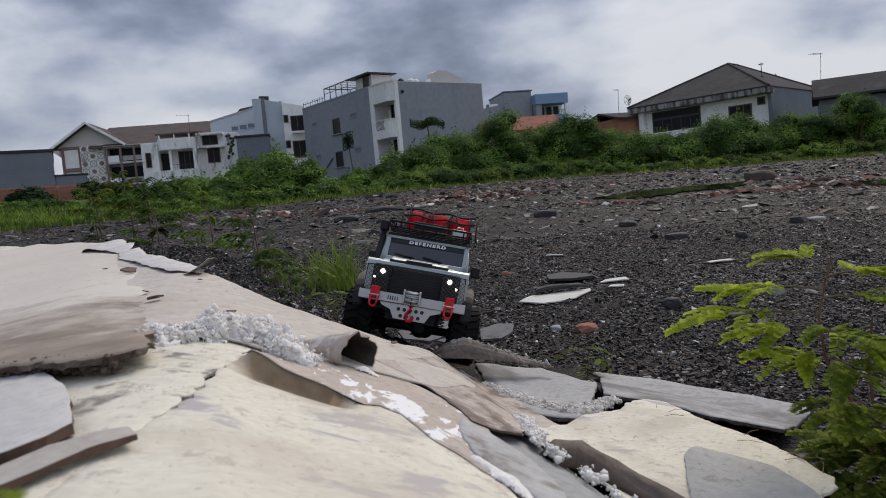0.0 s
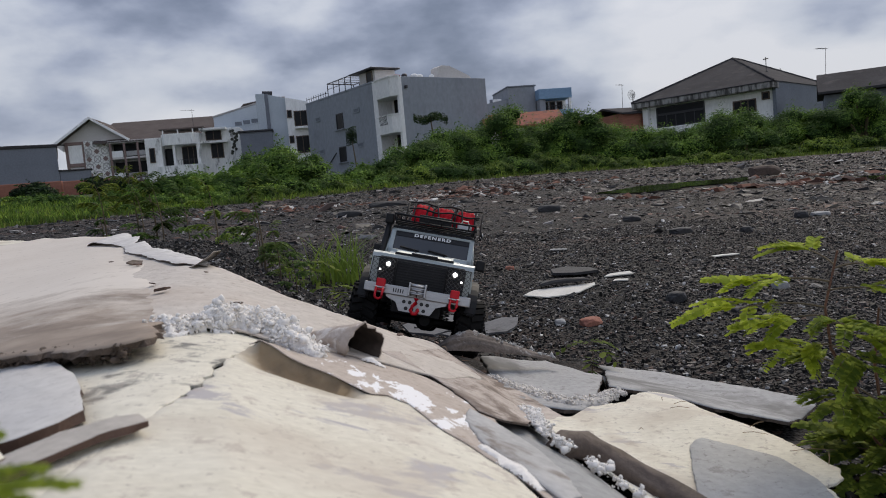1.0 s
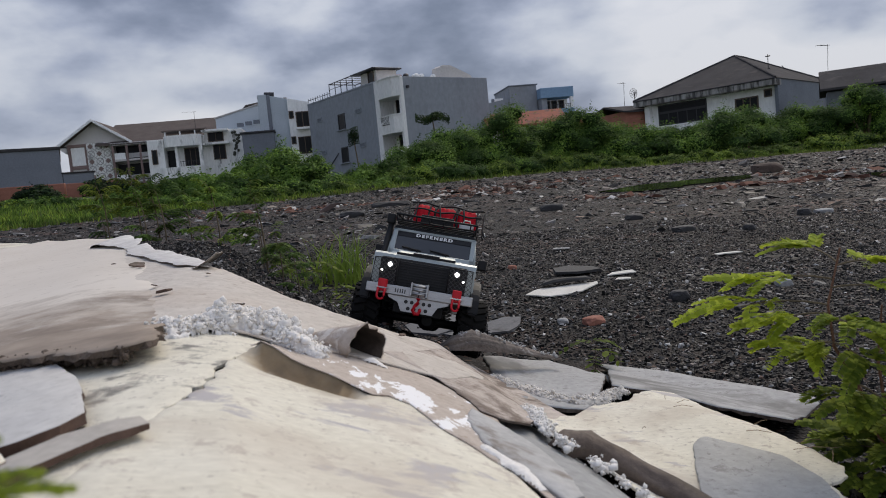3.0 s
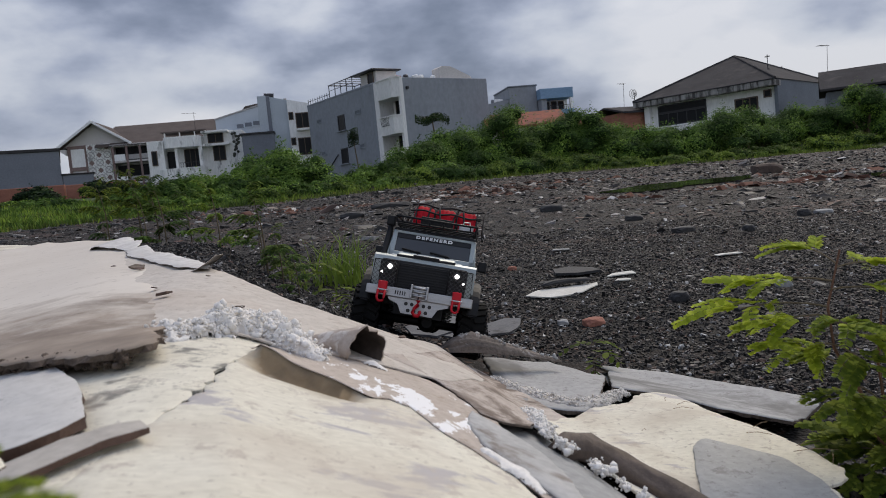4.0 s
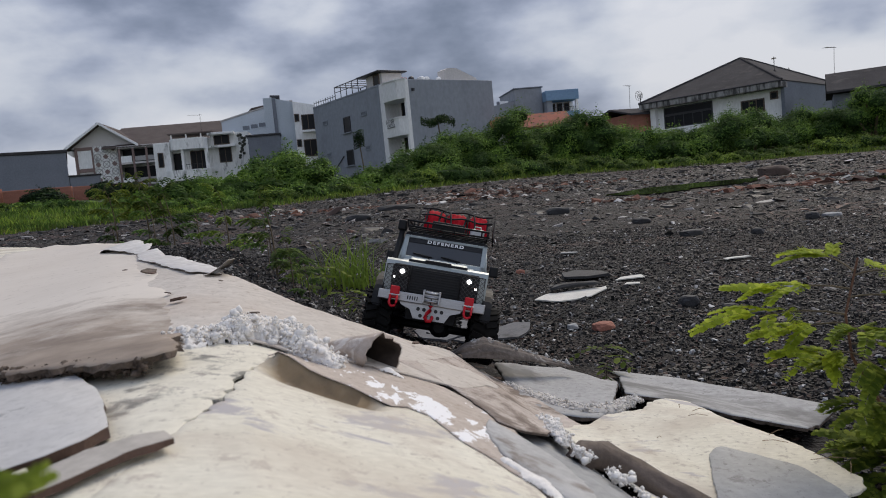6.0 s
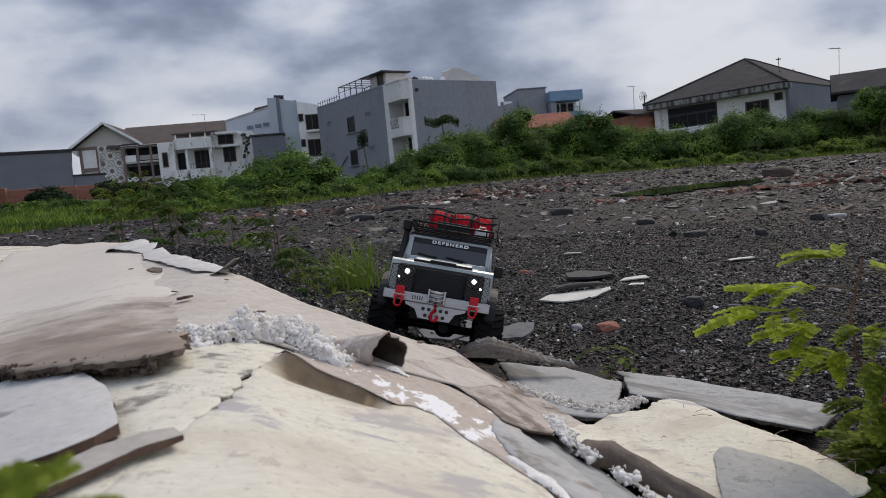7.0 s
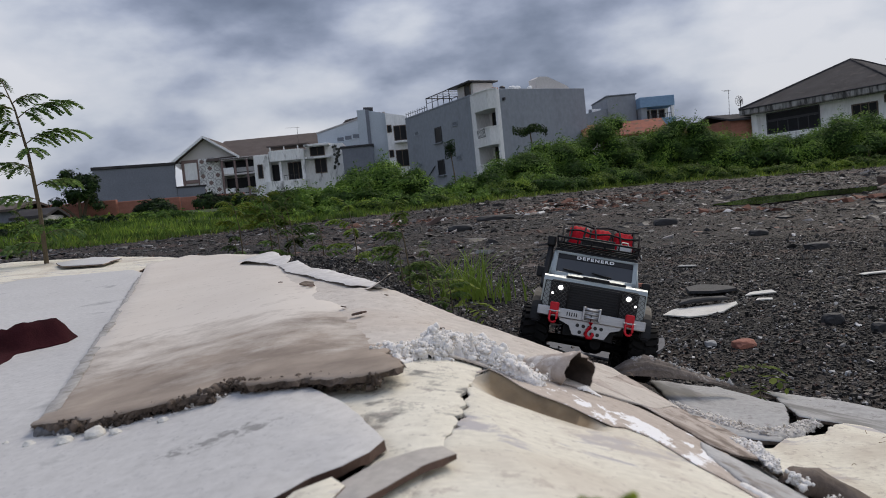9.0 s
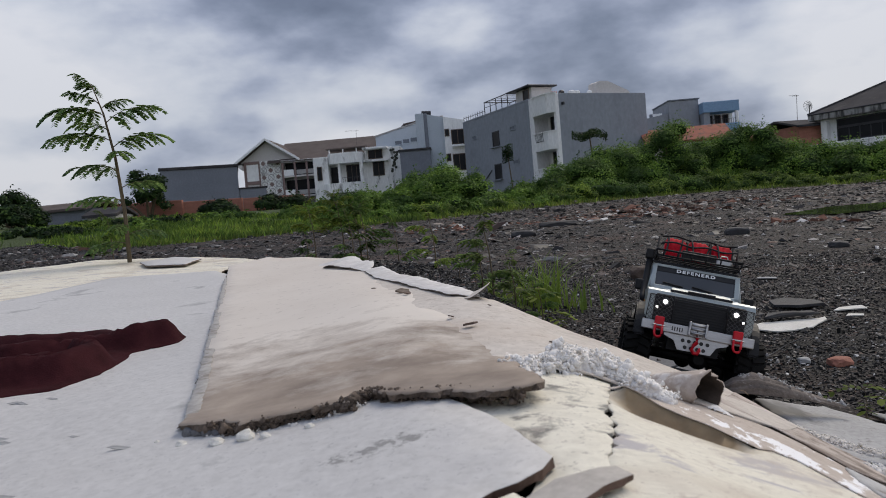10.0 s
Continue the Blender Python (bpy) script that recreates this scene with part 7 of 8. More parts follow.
def white_house():
    h = house("villa", "white two-storey house with rounded balcony and stained walls", -27.4, 86.0, 0, 6)
    block(h, "wall", W_WHITE, -2.05, 0.0, -.5, -.25, 8, 5.68)
    block(h, "wall", W_WHITE, -.25, 1.6, -.5, 5.0, 8, 6.0)
    opening(h, "y", -1.55, 3.0, .45, 1.5, -.02, bars=1)
    bm = bmesh.new()
    add_prism(bm, [(-.25, .3), (.2, -.5), (3.4, -.5), (3.95, .3), (3.95, 1.6), (-.25, 1.6)], 4.75, 6.0, "z")
    part("balcony", bm, W_WHITE, h)
    block(h, "column", W_WHITE, .95, -.2, 1.8, 1.25, .1, 4.75)
    block(h, "column", W_WHITE, 3.55, .1, 1.8, 3.95, .4, 4.75)
    bm = bmesh.new()
    add_prism(bm, [(-.9, 0), (-.3, -.9), (3.4, -.9), (4.1, 0), (4.1, 1.6), (-.9, 1.6)], 1.2, 2.4, "z")
    part("balcony", bm, W_WHITE, h)
    block(h, "door_recess", W_GLASS, -.2, 1.45, 2.4, .8, 1.58, 4.5, .01)
    opening(h, "y", 1.75, 2.45, 1.75, 2.1, 1.55, bars=3)
    bm = bmesh.new()
    for i in range(8):
        add_tube(bm, [(1.5 + i * .28, -.3, 2.4), (1.5 + i * .28, -.3, 3.0)], .025, 4)
    add_tube(bm, [(1.4, -.3, 3.0), (3.6, -.3, 3.0)], .03, 4)
    part("railing", bm, W_METAL, h)
    block(h, "wall", W_WHITE, 4.1, 1.5, -.5, 7.5, 8, 6.45)
    opening(h, "y", 5.05, 3.1, 1.25, 1.6, 1.45, bars=2)
    opening(h, "y", 4.6, 5.2, 1.6, 1.0, 1.45, bars=2)
    block(h, "slab", W_WHITE, 4.0, .4, 4.72, 7.0, 1.6, 4.95)
    block(h, "slab", W_WHITE, 4.0, .2, 6.2, 7.0, 1.6, 6.45)
    block(h, "wall", W_WHITE, 7.45, .0, -.5, 8.65, 8, 6.25)
    rs = random.Random(31)
    for i in range(16):
        x, z = rs.uniform(7.5, 8.3), 3.4 + .17 * i + rs.uniform(-.1, .1)
        bm = bmesh.new()
        bmesh.ops.create_icosphere(bm, subdivisions=2, radius=1)
        for v in bm.verts:
            q = v.co * (1 + .4 * noise.noise(v.co * 2 + Vector((i, 0, 0))))
            v.co = Vector((x + q.x * rs.uniform(.16, .18), -.02 + q.y * .06, z + q.z * .17))
        part("vine_patch", bm, W_MOULD, h)
    block(h, "canopy", R_BROWN, -.8, 2.0, 6.75, 4.4, 6, 6.9)
    for x in (-.5, 1.2, 2.9, 4.1):
        block(h, "post", W_WHITE, x, 2.2, 5.9, x + .15, 2.35, 6.75)


def pale_house():
    h = house("office_block", "pale blue-grey block with a stair tower and white balconies", -16.0, 84.0, 0, 8)
    block(h, "tower", W_PALE, -.1, 0, -.5, .86, 8, 9.72)
    # dark strip on the tower's turned face, its shade put into the colour
    block(h, "tower_shade_strip", W_DARK, .86, .05, -.5, 1.25, 8, 9.68)
    bm = bmesh.new()
    add_prism(bm, [(1.25, -.5), (1.25, 9.6), (3.1, 9.1), (3.1, -.5)], .25, 8, "y")
    part("wall", bm, W_PALE, h)
    bm = bmesh.new()
    add_prism(bm, [(-5.9, -.5), (-5.9, 8.65), (-.1, 10.1), (-.1, -.5)], 10.0, 20, "y")
    part("wall", bm, W_PALE, h, "long pale wall with small windows")
    bm = bmesh.new()
    add_prism(bm, [(-6.0, 8.65), (-.1, 10.12), (-.1, 10.3), (-6.0, 8.83)], 9.9, 20, "y")
    part("coping", bm, W_STONE, h)
    for i in range(3):
        opening(h, "y", -3.4 + i * 1.0, 7.45 + .12 * i, .82, .5, 9.97, bars=1, frame_mat=W_PALE, glass=W_SLATE)
    bm = bmesh.new()
    add_prism(bm, [(3.1, -.5), (3.1, 9.1), (5.45, 8.55), (5.45, -.5)], -.2, 8, "y")
    part("wall", bm, W_CLEAN, h)
    for z, t in ((5.9, 1.55), (2.9, 1.75)):
        opening(h, "y", 3.98, z, 1.3, t, -.24, bars=2)
    for z in (6.9, 4.05):
        opening(h, "y", 3.24, z, .36, .68, -.24, bars=1)
    block(h, "slab", W_CLEAN, 3.9, -.9, 5.5, 5.45, -.2, 5.75)
    block(h, "annexe", W_DARK, -2.1, -1.5, -.5, 1.37, 3, 5.4, label="dark clad annexe")
    block(h, "annexe_roof", W_METAL, -2.3, -1.7, 5.4, 1.5, 3, 5.6)
    tank = pipe(h, "water_tank", W_METAL, [(.6, 2, 10.05), (1.7, 2, 9.98)], .24, 10)
    pipe(tank, "tank_foot", W_METAL, [(1.0, 2, 9.5), (1.0, 2, 9.9)], .08)
    for x in (2.2, 2.7):
        block(h, "roof_box", W_STONE, x, 1.5, 9.0, x + .4, 2.2, 9.5)
    bm = bmesh.new()
    add_prism(bm, [(-3.2, 8.9), (-2.2, 10.1), (-.6, 10.4), (-.6, 9.0)], 12, 16, "y")
    part("dormer", bm, W_CLEAN, h)
    bm = bmesh.new()
    add_prism(bm, [(-3.5, 8.75), (-2.2, 10.15), (-.5, 10.45), (-.5, 10.6), (-2.25, 10.32), (-3.7, 8.85)], 11.6, 16, "y")
    part("dormer_roof", bm, R_BROWN, h)


def blue_house():
    h = house("office_block", "blue and grey two-storey block with a recessed balcony", 12.5, 86.0, 0, 8)
    bm = bmesh.new()
    add_prism(bm, [(-2.4, -.5), (-2.4, 7.35), (.2, 7.75), (4.4, 8.2), (4.4, -.5)], 1.5, 12, "y")
    part("wall", bm, W_GREY, h)
    block(h, "tower", W_GREY, .25, 1.2, -.5, 3.6, 8, 9.05)
    block(h, "tower_cap", W_SLATE, .15, 1.1, 9.05, 3.75, 8, 9.2)
    block(h, "wall", W_BLUE, 4.4, 2.2, -.5, 7.6, 9, 8.3)
    block(h, "cheek", W_GREY, 3.7, .0, 5.1, 4.4, 2.2, 8.3)
    block(h, "roof_slab", W_BLUE, 3.6, -.2, 7.27, 7.62, 2.3, 8.45)
    block(h, "floor_slab", W_BLUE, 3.6, -.2, 5.1, 7.62, 2.3, 5.95)
    block(h, "column", W_CLEAN, 7.2, -.15, 5.95, 7.5, .2, 7.27)
    block(h, "back_wall", W_CLEAN, 4.4, 2.0, 5.95, 7.6, 2.18, 7.27, .01)
    for x in (4.75, 5.65, 6.55):
        opening(h, "y", x, 6.0, .5, 1.05, 1.95, bars=1)
    bm = bmesh.new()
    for i in range(13):
        add_tube(bm, [(4.5 + i * .22, -.1, 5.95), (4.5 + i * .22, -.1, 6.45)], .02, 4)
    add_tube(bm, [(4.45, -.1, 6.45), (7.2, -.1, 6.45)], .03, 4)
    part("railing", bm, W_METAL, h)
    block(h, "roof_tank", W_CLEAN, -1.3, 2.5, 7.5, -.2, 3.5, 7.95)
    block(h, "roof_box", W_DARK, -1.6, 2.4, 7.4, -1.3, 2.8, 7.95)


def roofs():
    a = house("tiled_house", "low house with an orange tiled roof", 8.0, 70.0, -.35)
    block(a, "wall", W_CREAM, .3, .5, -.5, 7.0, 6, 3.8)
    roof_gable(a, R_TILE, 0.2, 7.0, 0, 6, 4.0, 1.5, .5)
    b = house("tiled_house", "small house with a grey gable and orange roof", 14.0, 68.0, 0, -20)
    block(b, "wall", W_GREY, 0.3, .3, -.5, 3.0, 5, 2.8)
    roof_gable(b, R_TILE, .2, 3.0, 0, 5, 2.9, 1.0, .4)
    c = house("barn", "long low building with a dark sheet roof", 28.7, 50.0, 0, -29)
    block(c, "wall", W_DARK, 0.3, .3, -.5, 16, 6, 3.5)
    roof_gable(c, R_GREY, .3, 16, 0, 6, 3.7, 1.5, .4)
    block(c, "chimney", W_GREY, 5.2, 3, 4.9, 5.5, 3.3, 5.7)
    e = house("shed", "dark shed roof between two houses", 37.6, 72.0)
    block(e, "wall", W_DARK, 0, 0, -.5, 3.0, 5, 6.2)
    roof_gable(e, R_GREY, -.2, 3.2, 0, 5, 6.2, .8, .3)
    f = house("brick_house", "red brick house half hidden by bushes", 18.9, 63.0, 0, 20)
    block(f, "wall", W_BRICK, 0, 0, -.5, 2.6, 5, 3.9)
    roof_gable(f, R_GREY, 0, 2.6, 0, 5, 3.9, .7, .4)
    g = house("warehouse", "blank blue-grey warehouse wall", -27.9, 61.0, 0, 205)
    block(g, "wall", W_DARK, 0, -12, -.5, 6.4, 0, 4.1)
    block(g, "roof", R_GREY, -.1, -12.1, 3.95, 6.5, .1, 4.2)
    k = house("warehouse", "lower blue-grey warehouse wing", -25.8, 62.0, 0, 205)
    block(k, "wall", W_DARK, 0, -9, -.5, 2.3, 0, 2.0)
    block(k, "roof", R_GREY, -.1, -9.1, 2.0, 2.4, .1, 2.12)
    w = lone("garden_wall", "long weathered red brick boundary wall", "wall", -24.0, 45.0, 0, -1)
    for i in range(4):
        block(w, "panel", W_BRICK, -9 + i * 4.2, 0, -.5, -4.9 + i * 4.2, .25, 1.22 - .09 * i + .05 * (i % 2))
    s = house("hut", "small dark hut with a grey gabled roof", -24.6, 35.0, 0, 6)
    block(s, "wall", W_CREAM, 0, 0, -.7, 1.5, 2, .55)
    block(s, "door", W_DARK, .3, -.06, -.6, 1.1, .0, .3)
    roof_gable(s, R_GREY, 0, 1.5, 0, 2, .55, .4, .2)
    d = house("house", "dark low house among trees", -34.0, 42.0)
    block(d, "wall", W_DARK, 0, 0, -.7, 4.4, 4, 1.0)
    roof_gable(d, R_BROWN, 0, 4.4, 0, 4, 1.0, .5, .3)


def aerial(x, y, z0, z1, bars, turn, label):
    a = lone("tv_aerial", label, "aerial", x, y, 0, turn)
    bm = bmesh.new()
    add_tube(bm, [(0, 0, z0), (0, 0, z1)], .022)
    part("mast", bm, W_METAL, a)
    for i in range(bars):
        bm = bmesh.new()
        zz = z1 - .12
        add_tube(bm, [(-1.3 + i * 1.6 / bars, -.35 + .02 * i, zz), (-1.3 + i * 1.6 / bars, .35 - .02 * i, zz)], .013, 5)
        part("rod", bm, W_METAL, a)
    bm = bmesh.new()
    add_tube(bm, [(-1.4, 0, z1 - .12), (.3, 0, z1 - .12)], .016, 5)
    part("boom", bm, W_METAL, a)


grey_house()
right_house()
gable_house()
white_house()
pale_house()
blue_house()
roofs()


def dish(x, y, z, r, turn, label):
    """A satellite dish on a short mast."""
    a = lone("satellite_dish", label, "satellite dish", x, y, z, turn)
    bm = bmesh.new()
    for q, dy in ((1.0, .17), (.66, .07), (.33, .02)):
        add_tube(bm, [(r * q * math.cos(k * math.tau / 20), dy, r * q * math.sin(k * math.tau / 20)) for k in range(21)], .016, 4)
    for k in range(10):
        c, e = math.cos(k * math.tau / 10), math.sin(k * math.tau / 10)
        add_tube(bm, [(0, 0, 0), (r * .5 * c, .045, r * .5 * e), (r * c, .17, r * e)], .014, 4)
    add_tube(bm, [(0, 0, 0), (0, -.3 * r, .1 * r), (0, -.55 * r, .15 * r)], .03, 5)
    part("bowl", bm, W_METAL, a)
    bm = bmesh.new()
    add_tube(bm, [(0, 0, -r * 1.9), (0, 0, 0)], .04)
    part("mast", bm, W_METAL, a)


dish(21.83, 70.0, 5.9, .45, 25, "mesh satellite dish on a roof mast")
dish(34.25, 66.0, 6.7, .42, 60, "small satellite dish beside a roof")
aerial(43.4, 74.9, .3, 9.8, 8, 20, "tall thin comb-shaped television aerial")
aerial(22.3, 75.0, -.2, 7.4, 2, 60, "thin mast with a short boom")
aerial(-25.0, 90.0, .3, 9.0, 3, 30, "thin roof aerial on a mast")

# ---- bushes, grass ----
L_BUSH = leaves("bush_leaves", [(0.0, (0.056, 0.108, 0.024)), (0.5, (0.095, 0.172, 0.035)), (0.85, (0.145, 0.24, 0.048)), (1.0, (0.20, 0.30, 0.065))], 0.3)
# dark green of the bush cores, standing in for shade between leaves
L_CORE = surface("leaf_shade", (0.014, 0.030, 0.009), (0.040, 0.075, 0.020), 14.0, 0.9, fine=60, bump=0.03, gloss=0.1)
L_LIGHT = leaves("weed_leaves", [(0.0, (0.05, 0.09, 0.018)), (0.5, (0.115, 0.185, 0.032)), (1.0, (0.21, 0.28, 0.055))], 0.3)
L_DARK = leaves("dark_leaves", [(0.0, (0.008, 0.018, 0.008)), (0.6, (0.022, 0.045, 0.015)), (1.0, (0.05, 0.085, 0.025))], 0.15)
L_GRASS = leaves("grass_blades", [(0.0, (0.05, 0.075, 0.02)), (0.5, (0.105, 0.145, 0.034)), (0.9, (0.17, 0.20, 0.05)), (1.0, (0.21, 0.19, 0.09))], 0.3)
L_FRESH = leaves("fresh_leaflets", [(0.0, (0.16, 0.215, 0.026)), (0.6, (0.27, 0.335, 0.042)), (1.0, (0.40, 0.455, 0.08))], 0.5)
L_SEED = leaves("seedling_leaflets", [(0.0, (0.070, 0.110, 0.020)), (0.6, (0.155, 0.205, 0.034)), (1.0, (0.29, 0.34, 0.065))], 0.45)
L_SAP = leaves("sapling_leaflets", [(0.0, (0.07, 0.125, 0.05)), (0.6, (0.13, 0.21, 0.08)), (1.0, (0.20, 0.275, 0.11))], 0.4)
BARK = surface("green_brown_bark", (0.07, 0.055, 0.035), (0.16, 0.12, 0.07), 20, 0.9)


def leaf_cards(centres, size, rs, up=0.5, out=None):
    """Pointed leaves as bent four-sided blades round the given places."""
    n = len(centres)
    d = rs.normal(0, 1, (n, 3))
    d[:, 2] = d[:, 2] * 0.5 - 0.1
    d /= np.linalg.norm(d, axis=1)[:, None]
    nrm = rs.normal(0, 0.6, (n, 3))
    nrm[:, 2] += up + 0.8
    if out is not None:
        nrm = out * 1.3 + nrm * .55
        nrm /= np.linalg.norm(nrm, axis=1)[:, None]
        d -= .75 * nrm * np.sum(d * nrm, 1)[:, None]
        d /= np.linalg.norm(d, axis=1)[:, None]
    s = np.cross(d, nrm)
    s /= np.linalg.norm(s, axis=1)[:, None] + 1e-9
    L = (size * rs.uniform(0.6, 1.4, n))[:, None]
    w = L * 0.26
    c = centres
    v = np.stack([c - d * L * .5, c + s * w - d * L * .05, c + d * L * .5 - np.array([0, 0, 1]) * L * .12, c - s * w - d * L * .05], 1)
    return v.reshape(-1, 3), np.arange(n * 4).reshape(-1, 4)


def bush(x, y, w, d, h, seed, mat=None, leaf=0.13, count=3600, label="dense green bush at the edge of the lot", name="bush", stem=None):
    rs = np.random.RandomState(seed)
    z0 = land(x, y)
    h = max(.3, h - z0)
    root = lone(name, label, "bush", x, y, z0 - .05)
    clumps = 20
    th = rs.uniform(0, math.tau, clumps)
    rad = np.sqrt(rs.rand(clumps))
    cx, cy = rad * np.cos(th) * w * .42, rad * np.sin(th) * d * .42
    top = h * np.sqrt(np.clip(1 - (rad * .85) ** 2, .08, 1)) * rs.uniform(.7, 1.0, clumps)
    size = np.clip(rs.uniform(.12, .30, clumps) * min(w, h * 1.5), .08, .45)
    cz = np.maximum(top - size * .8, size * .3) * np.where(np.arange(clumps) % 3 == 0, rs.uniform(.3, .8, clumps), 1.0)
    pick = rs.randint(0, clumps, count)
    out = rs.normal(0, 1, (count, 3))
    out /= np.linalg.norm(out, axis=1)[:, None]
    out[:, 2] = np.where(rs.rand(count) < .6, np.abs(out[:, 2]), out[:, 2])
    shell = size[pick] * (.62 + .46 * rs.rand(count) ** .7)
    c = np.stack([cx, cy, cz], 1)[pick] + out * shell[:, None] * np.array([1.15, 1.15, .85])
    # shoots standing above the crown
    up = rs.rand(count) < .018
    c[up] = np.stack([cx, cy, cz], 1)[pick[up]] + np.stack([rs.normal(0, .05, up.sum()), rs.normal(0, .05, up.sum()), size[pick[up]] * rs.uniform(.7, 1.5, up.sum())], 1)
    c[:, 2] = np.abs(c[:, 2]) + .02
    v, f = leaf_cards(c, leaf, rs, out=out)
    tagged(from_arrays("crown", v, f, mat or L_BUSH, root), kind="stuff")
    # solid dark cores: the shade inside each clump put into their colour
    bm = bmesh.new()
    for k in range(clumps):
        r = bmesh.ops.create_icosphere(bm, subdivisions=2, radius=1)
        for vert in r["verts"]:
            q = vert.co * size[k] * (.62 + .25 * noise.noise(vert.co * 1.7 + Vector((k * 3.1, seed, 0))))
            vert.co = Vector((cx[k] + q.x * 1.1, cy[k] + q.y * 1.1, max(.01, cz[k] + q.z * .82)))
    part("shade_core", bm, L_CORE, root)
    bm = bmesh.new()
    for i in range(6):
        k = i * 2
        add_tube(bm, [(cx[k] * .15, cy[k] * .15, 0), (cx[k] * .5, cy[k] * .5, cz[k] * .5), (cx[k], cy[k], cz[k])], [.035 * h, .025 * h, .008 * h], 5)
    part("stem", bm, BARK, root)
    return root


TALL_WEST = ((-6.5, 17.5, 0.41), (-6.3, 18.1, 0.65), (-5.7, 18.1, 0.72), (-5.3, 18.7, 0.75), (-4.6, 19.1, 0.75), (-3.9, 19.3, 1.12), (-3.6, 20.1, 1.31), (-2.9, 20.1, 1.25), (-2.2, 21.4, 0.51), (-1.6, 22.3, 0.44), (-0.9, 22.3, 0.81), (-0.1, 23.5, 1.31), (0.4, 24.3, 1.43), (1.7, 25.4, 1.83), (2.1, 25.4, 1.78), (3.5, 26.2, 2.15), (4.3, 27, 1.98))
TALL_EAST = ((5.2, 26.9, 1.46), (6.1, 26.8, 1.96), (7.1, 26.6, 2.13), (7.8, 26.6, 1.48), (8.7, 25.8, 1.35), (9.3, 25.8, 1.38), (10.1, 25.8, 1.43), (11.1, 25.9, 1.74), (12.7, 27.3, 1.95), (14.3, 28.3, 1.79), (15.3, 28.8, 1.88), (16.4, 28.5, 2.04), (16.8, 27.9, 2.16), (17.4, 27.4, 2.25), (19.3, 28.2, 2.27), (19.6, 27.5, 2.26), (20.7, 27.9, 2.27))
LOW_WEST = ((-5.7, 14.3, 0.06), (-5.5, 14.9, 0.16), (-4.8, 15.1, 0.28), (-4.6, 15.7, 0.31), (-4, 15.4, 0.33), (-3.7, 16.7, 0.26), (-3, 16.3, 0.37), (-2.6, 17, 0.48), (-2.2, 18.2, 0.42), (-1.7, 18.2, 0.23), (-1.1, 19.1, 0.24), (-0.4, 20.8, 0.35), (0.1, 21.3, 0.62), (1, 22.1, 0.74), (1.6, 22.3, 0.68), (2.6, 22.9, 0.56), (3.6, 23.8, 0.72))
LOW_EAST = ((4.3, 24.4, 0.81), (4.9, 23.9, 0.62), (5.9, 23.9, 0.64), (6.6, 23.6, 0.44), (7, 23, 0.39), (8, 23, 0.33), (8.7, 22.9, 0.41), (9.4, 22.9, 0.46), (10.7, 23.6, 0.46), (12, 24.5, 0.41), (12.8, 25, 0.46), (13.9, 25.4, 0.56), (14.7, 25.2, 0.62), (15.6, 25.1, 0.69), (17, 25.5, 0.57), (17.6, 25.2, 0.65), (17.7, 24.4, 0.61))
for i, (bx, by, bh) in enumerate(TALL_WEST + TALL_EAST):
    bush(bx, by, by * .105, 2.2, bh * (1.13 if i % 3 == 0 else .93) * (1.12 if 1 < bx < 4.6 or 5.8 < bx < 7.3 or 12 < bx < 13 else 1.0), 100 + i, count=12500, leaf=.070)
for i, (bx, by, bh) in enumerate(LOW_WEST + LOW_EAST):
    if bh > .2:
        bush(bx, by, by * .085, 1.5, bh, 150 + i, L_LIGHT if i % 3 == 0 or i > 16 else None, count=3600, leaf=.055, label="low leafy weeds before the bushes")
for i, (bx, by, bw, bd, bh) in enumerate(((-30.5, 37.0, 3.2, 2.6, 2.6), (-27.8, 34.0, 3.0, 2.6, 1.6), (-26.5, 44.0, 3.4, 2.6, 3.6), (-29.5, 31.0, 3.0, 2.4, .9), (-21.3, 43.5, 2.6, 1.5, 1.25), (-17.2, 43.0, 4, 2, 1.4))):
    bush(bx, by, bw, bd, bh, 200 + i, L_DARK, .2, 3000, "dark leafy tree before the far houses", "tree")


def grass(name, n, seed, place, size, mat, label):
    """Blades as thin bent triangles, one mesh."""
    rs = np.random.RandomState(seed)
    base = np.array([place(rs) for _ in range(n)])
    a = rs.uniform(0, math.tau, n)
    h = size * rs.uniform(.5, 1.5, n)
    lean = rs.normal(0, .35, (n, 2)) * h[:, None]
    w = h * rs.uniform(.05, .10, n)
    off = np.stack([np.cos(a) * w, np.sin(a) * w, np.zeros(n)], 1)
    mid = base + np.concatenate([lean * .35, (h * .6)[:, None]], 1)
    tip = base + np.concatenate([lean, h[:, None]], 1)
    v = np.stack([base - off, base + off, mid + off * .8, tip, mid - off * .8], 1).reshape(-1, 3)
    i = np.arange(n)[:, None] * 5
    f = [tuple(r) for r in (i + np.array([[0, 1, 2, 4]])).tolist()] + [tuple(r) for r in (i + np.array([[4, 2, 3]])).tolist()]
    return tagged(from_arrays(name, v, f, mat), label, "grass", kind="stuff")


def edge_spot(depth, first=1, last=13):
    def place(rs):
        while True:
            i = rs.randint(first, last)
            (x0, y0), (x1, y1) = EDGE[i], EDGE[i + 1]
            k, e = rs.rand(), depth * rs.rand() ** 1.5 - .25 + .25 * rs.randn()
            L = math.hypot(x1 - x0, y1 - y0)
            x, y = x0 + k * (x1 - x0) - (y1 - y0) / L * e, y0 + k * (y1 - y0) + (x1 - x0) / L * e
            if -16 < x < 32:
                return (x, y, land(x, y) - .01)
    return place


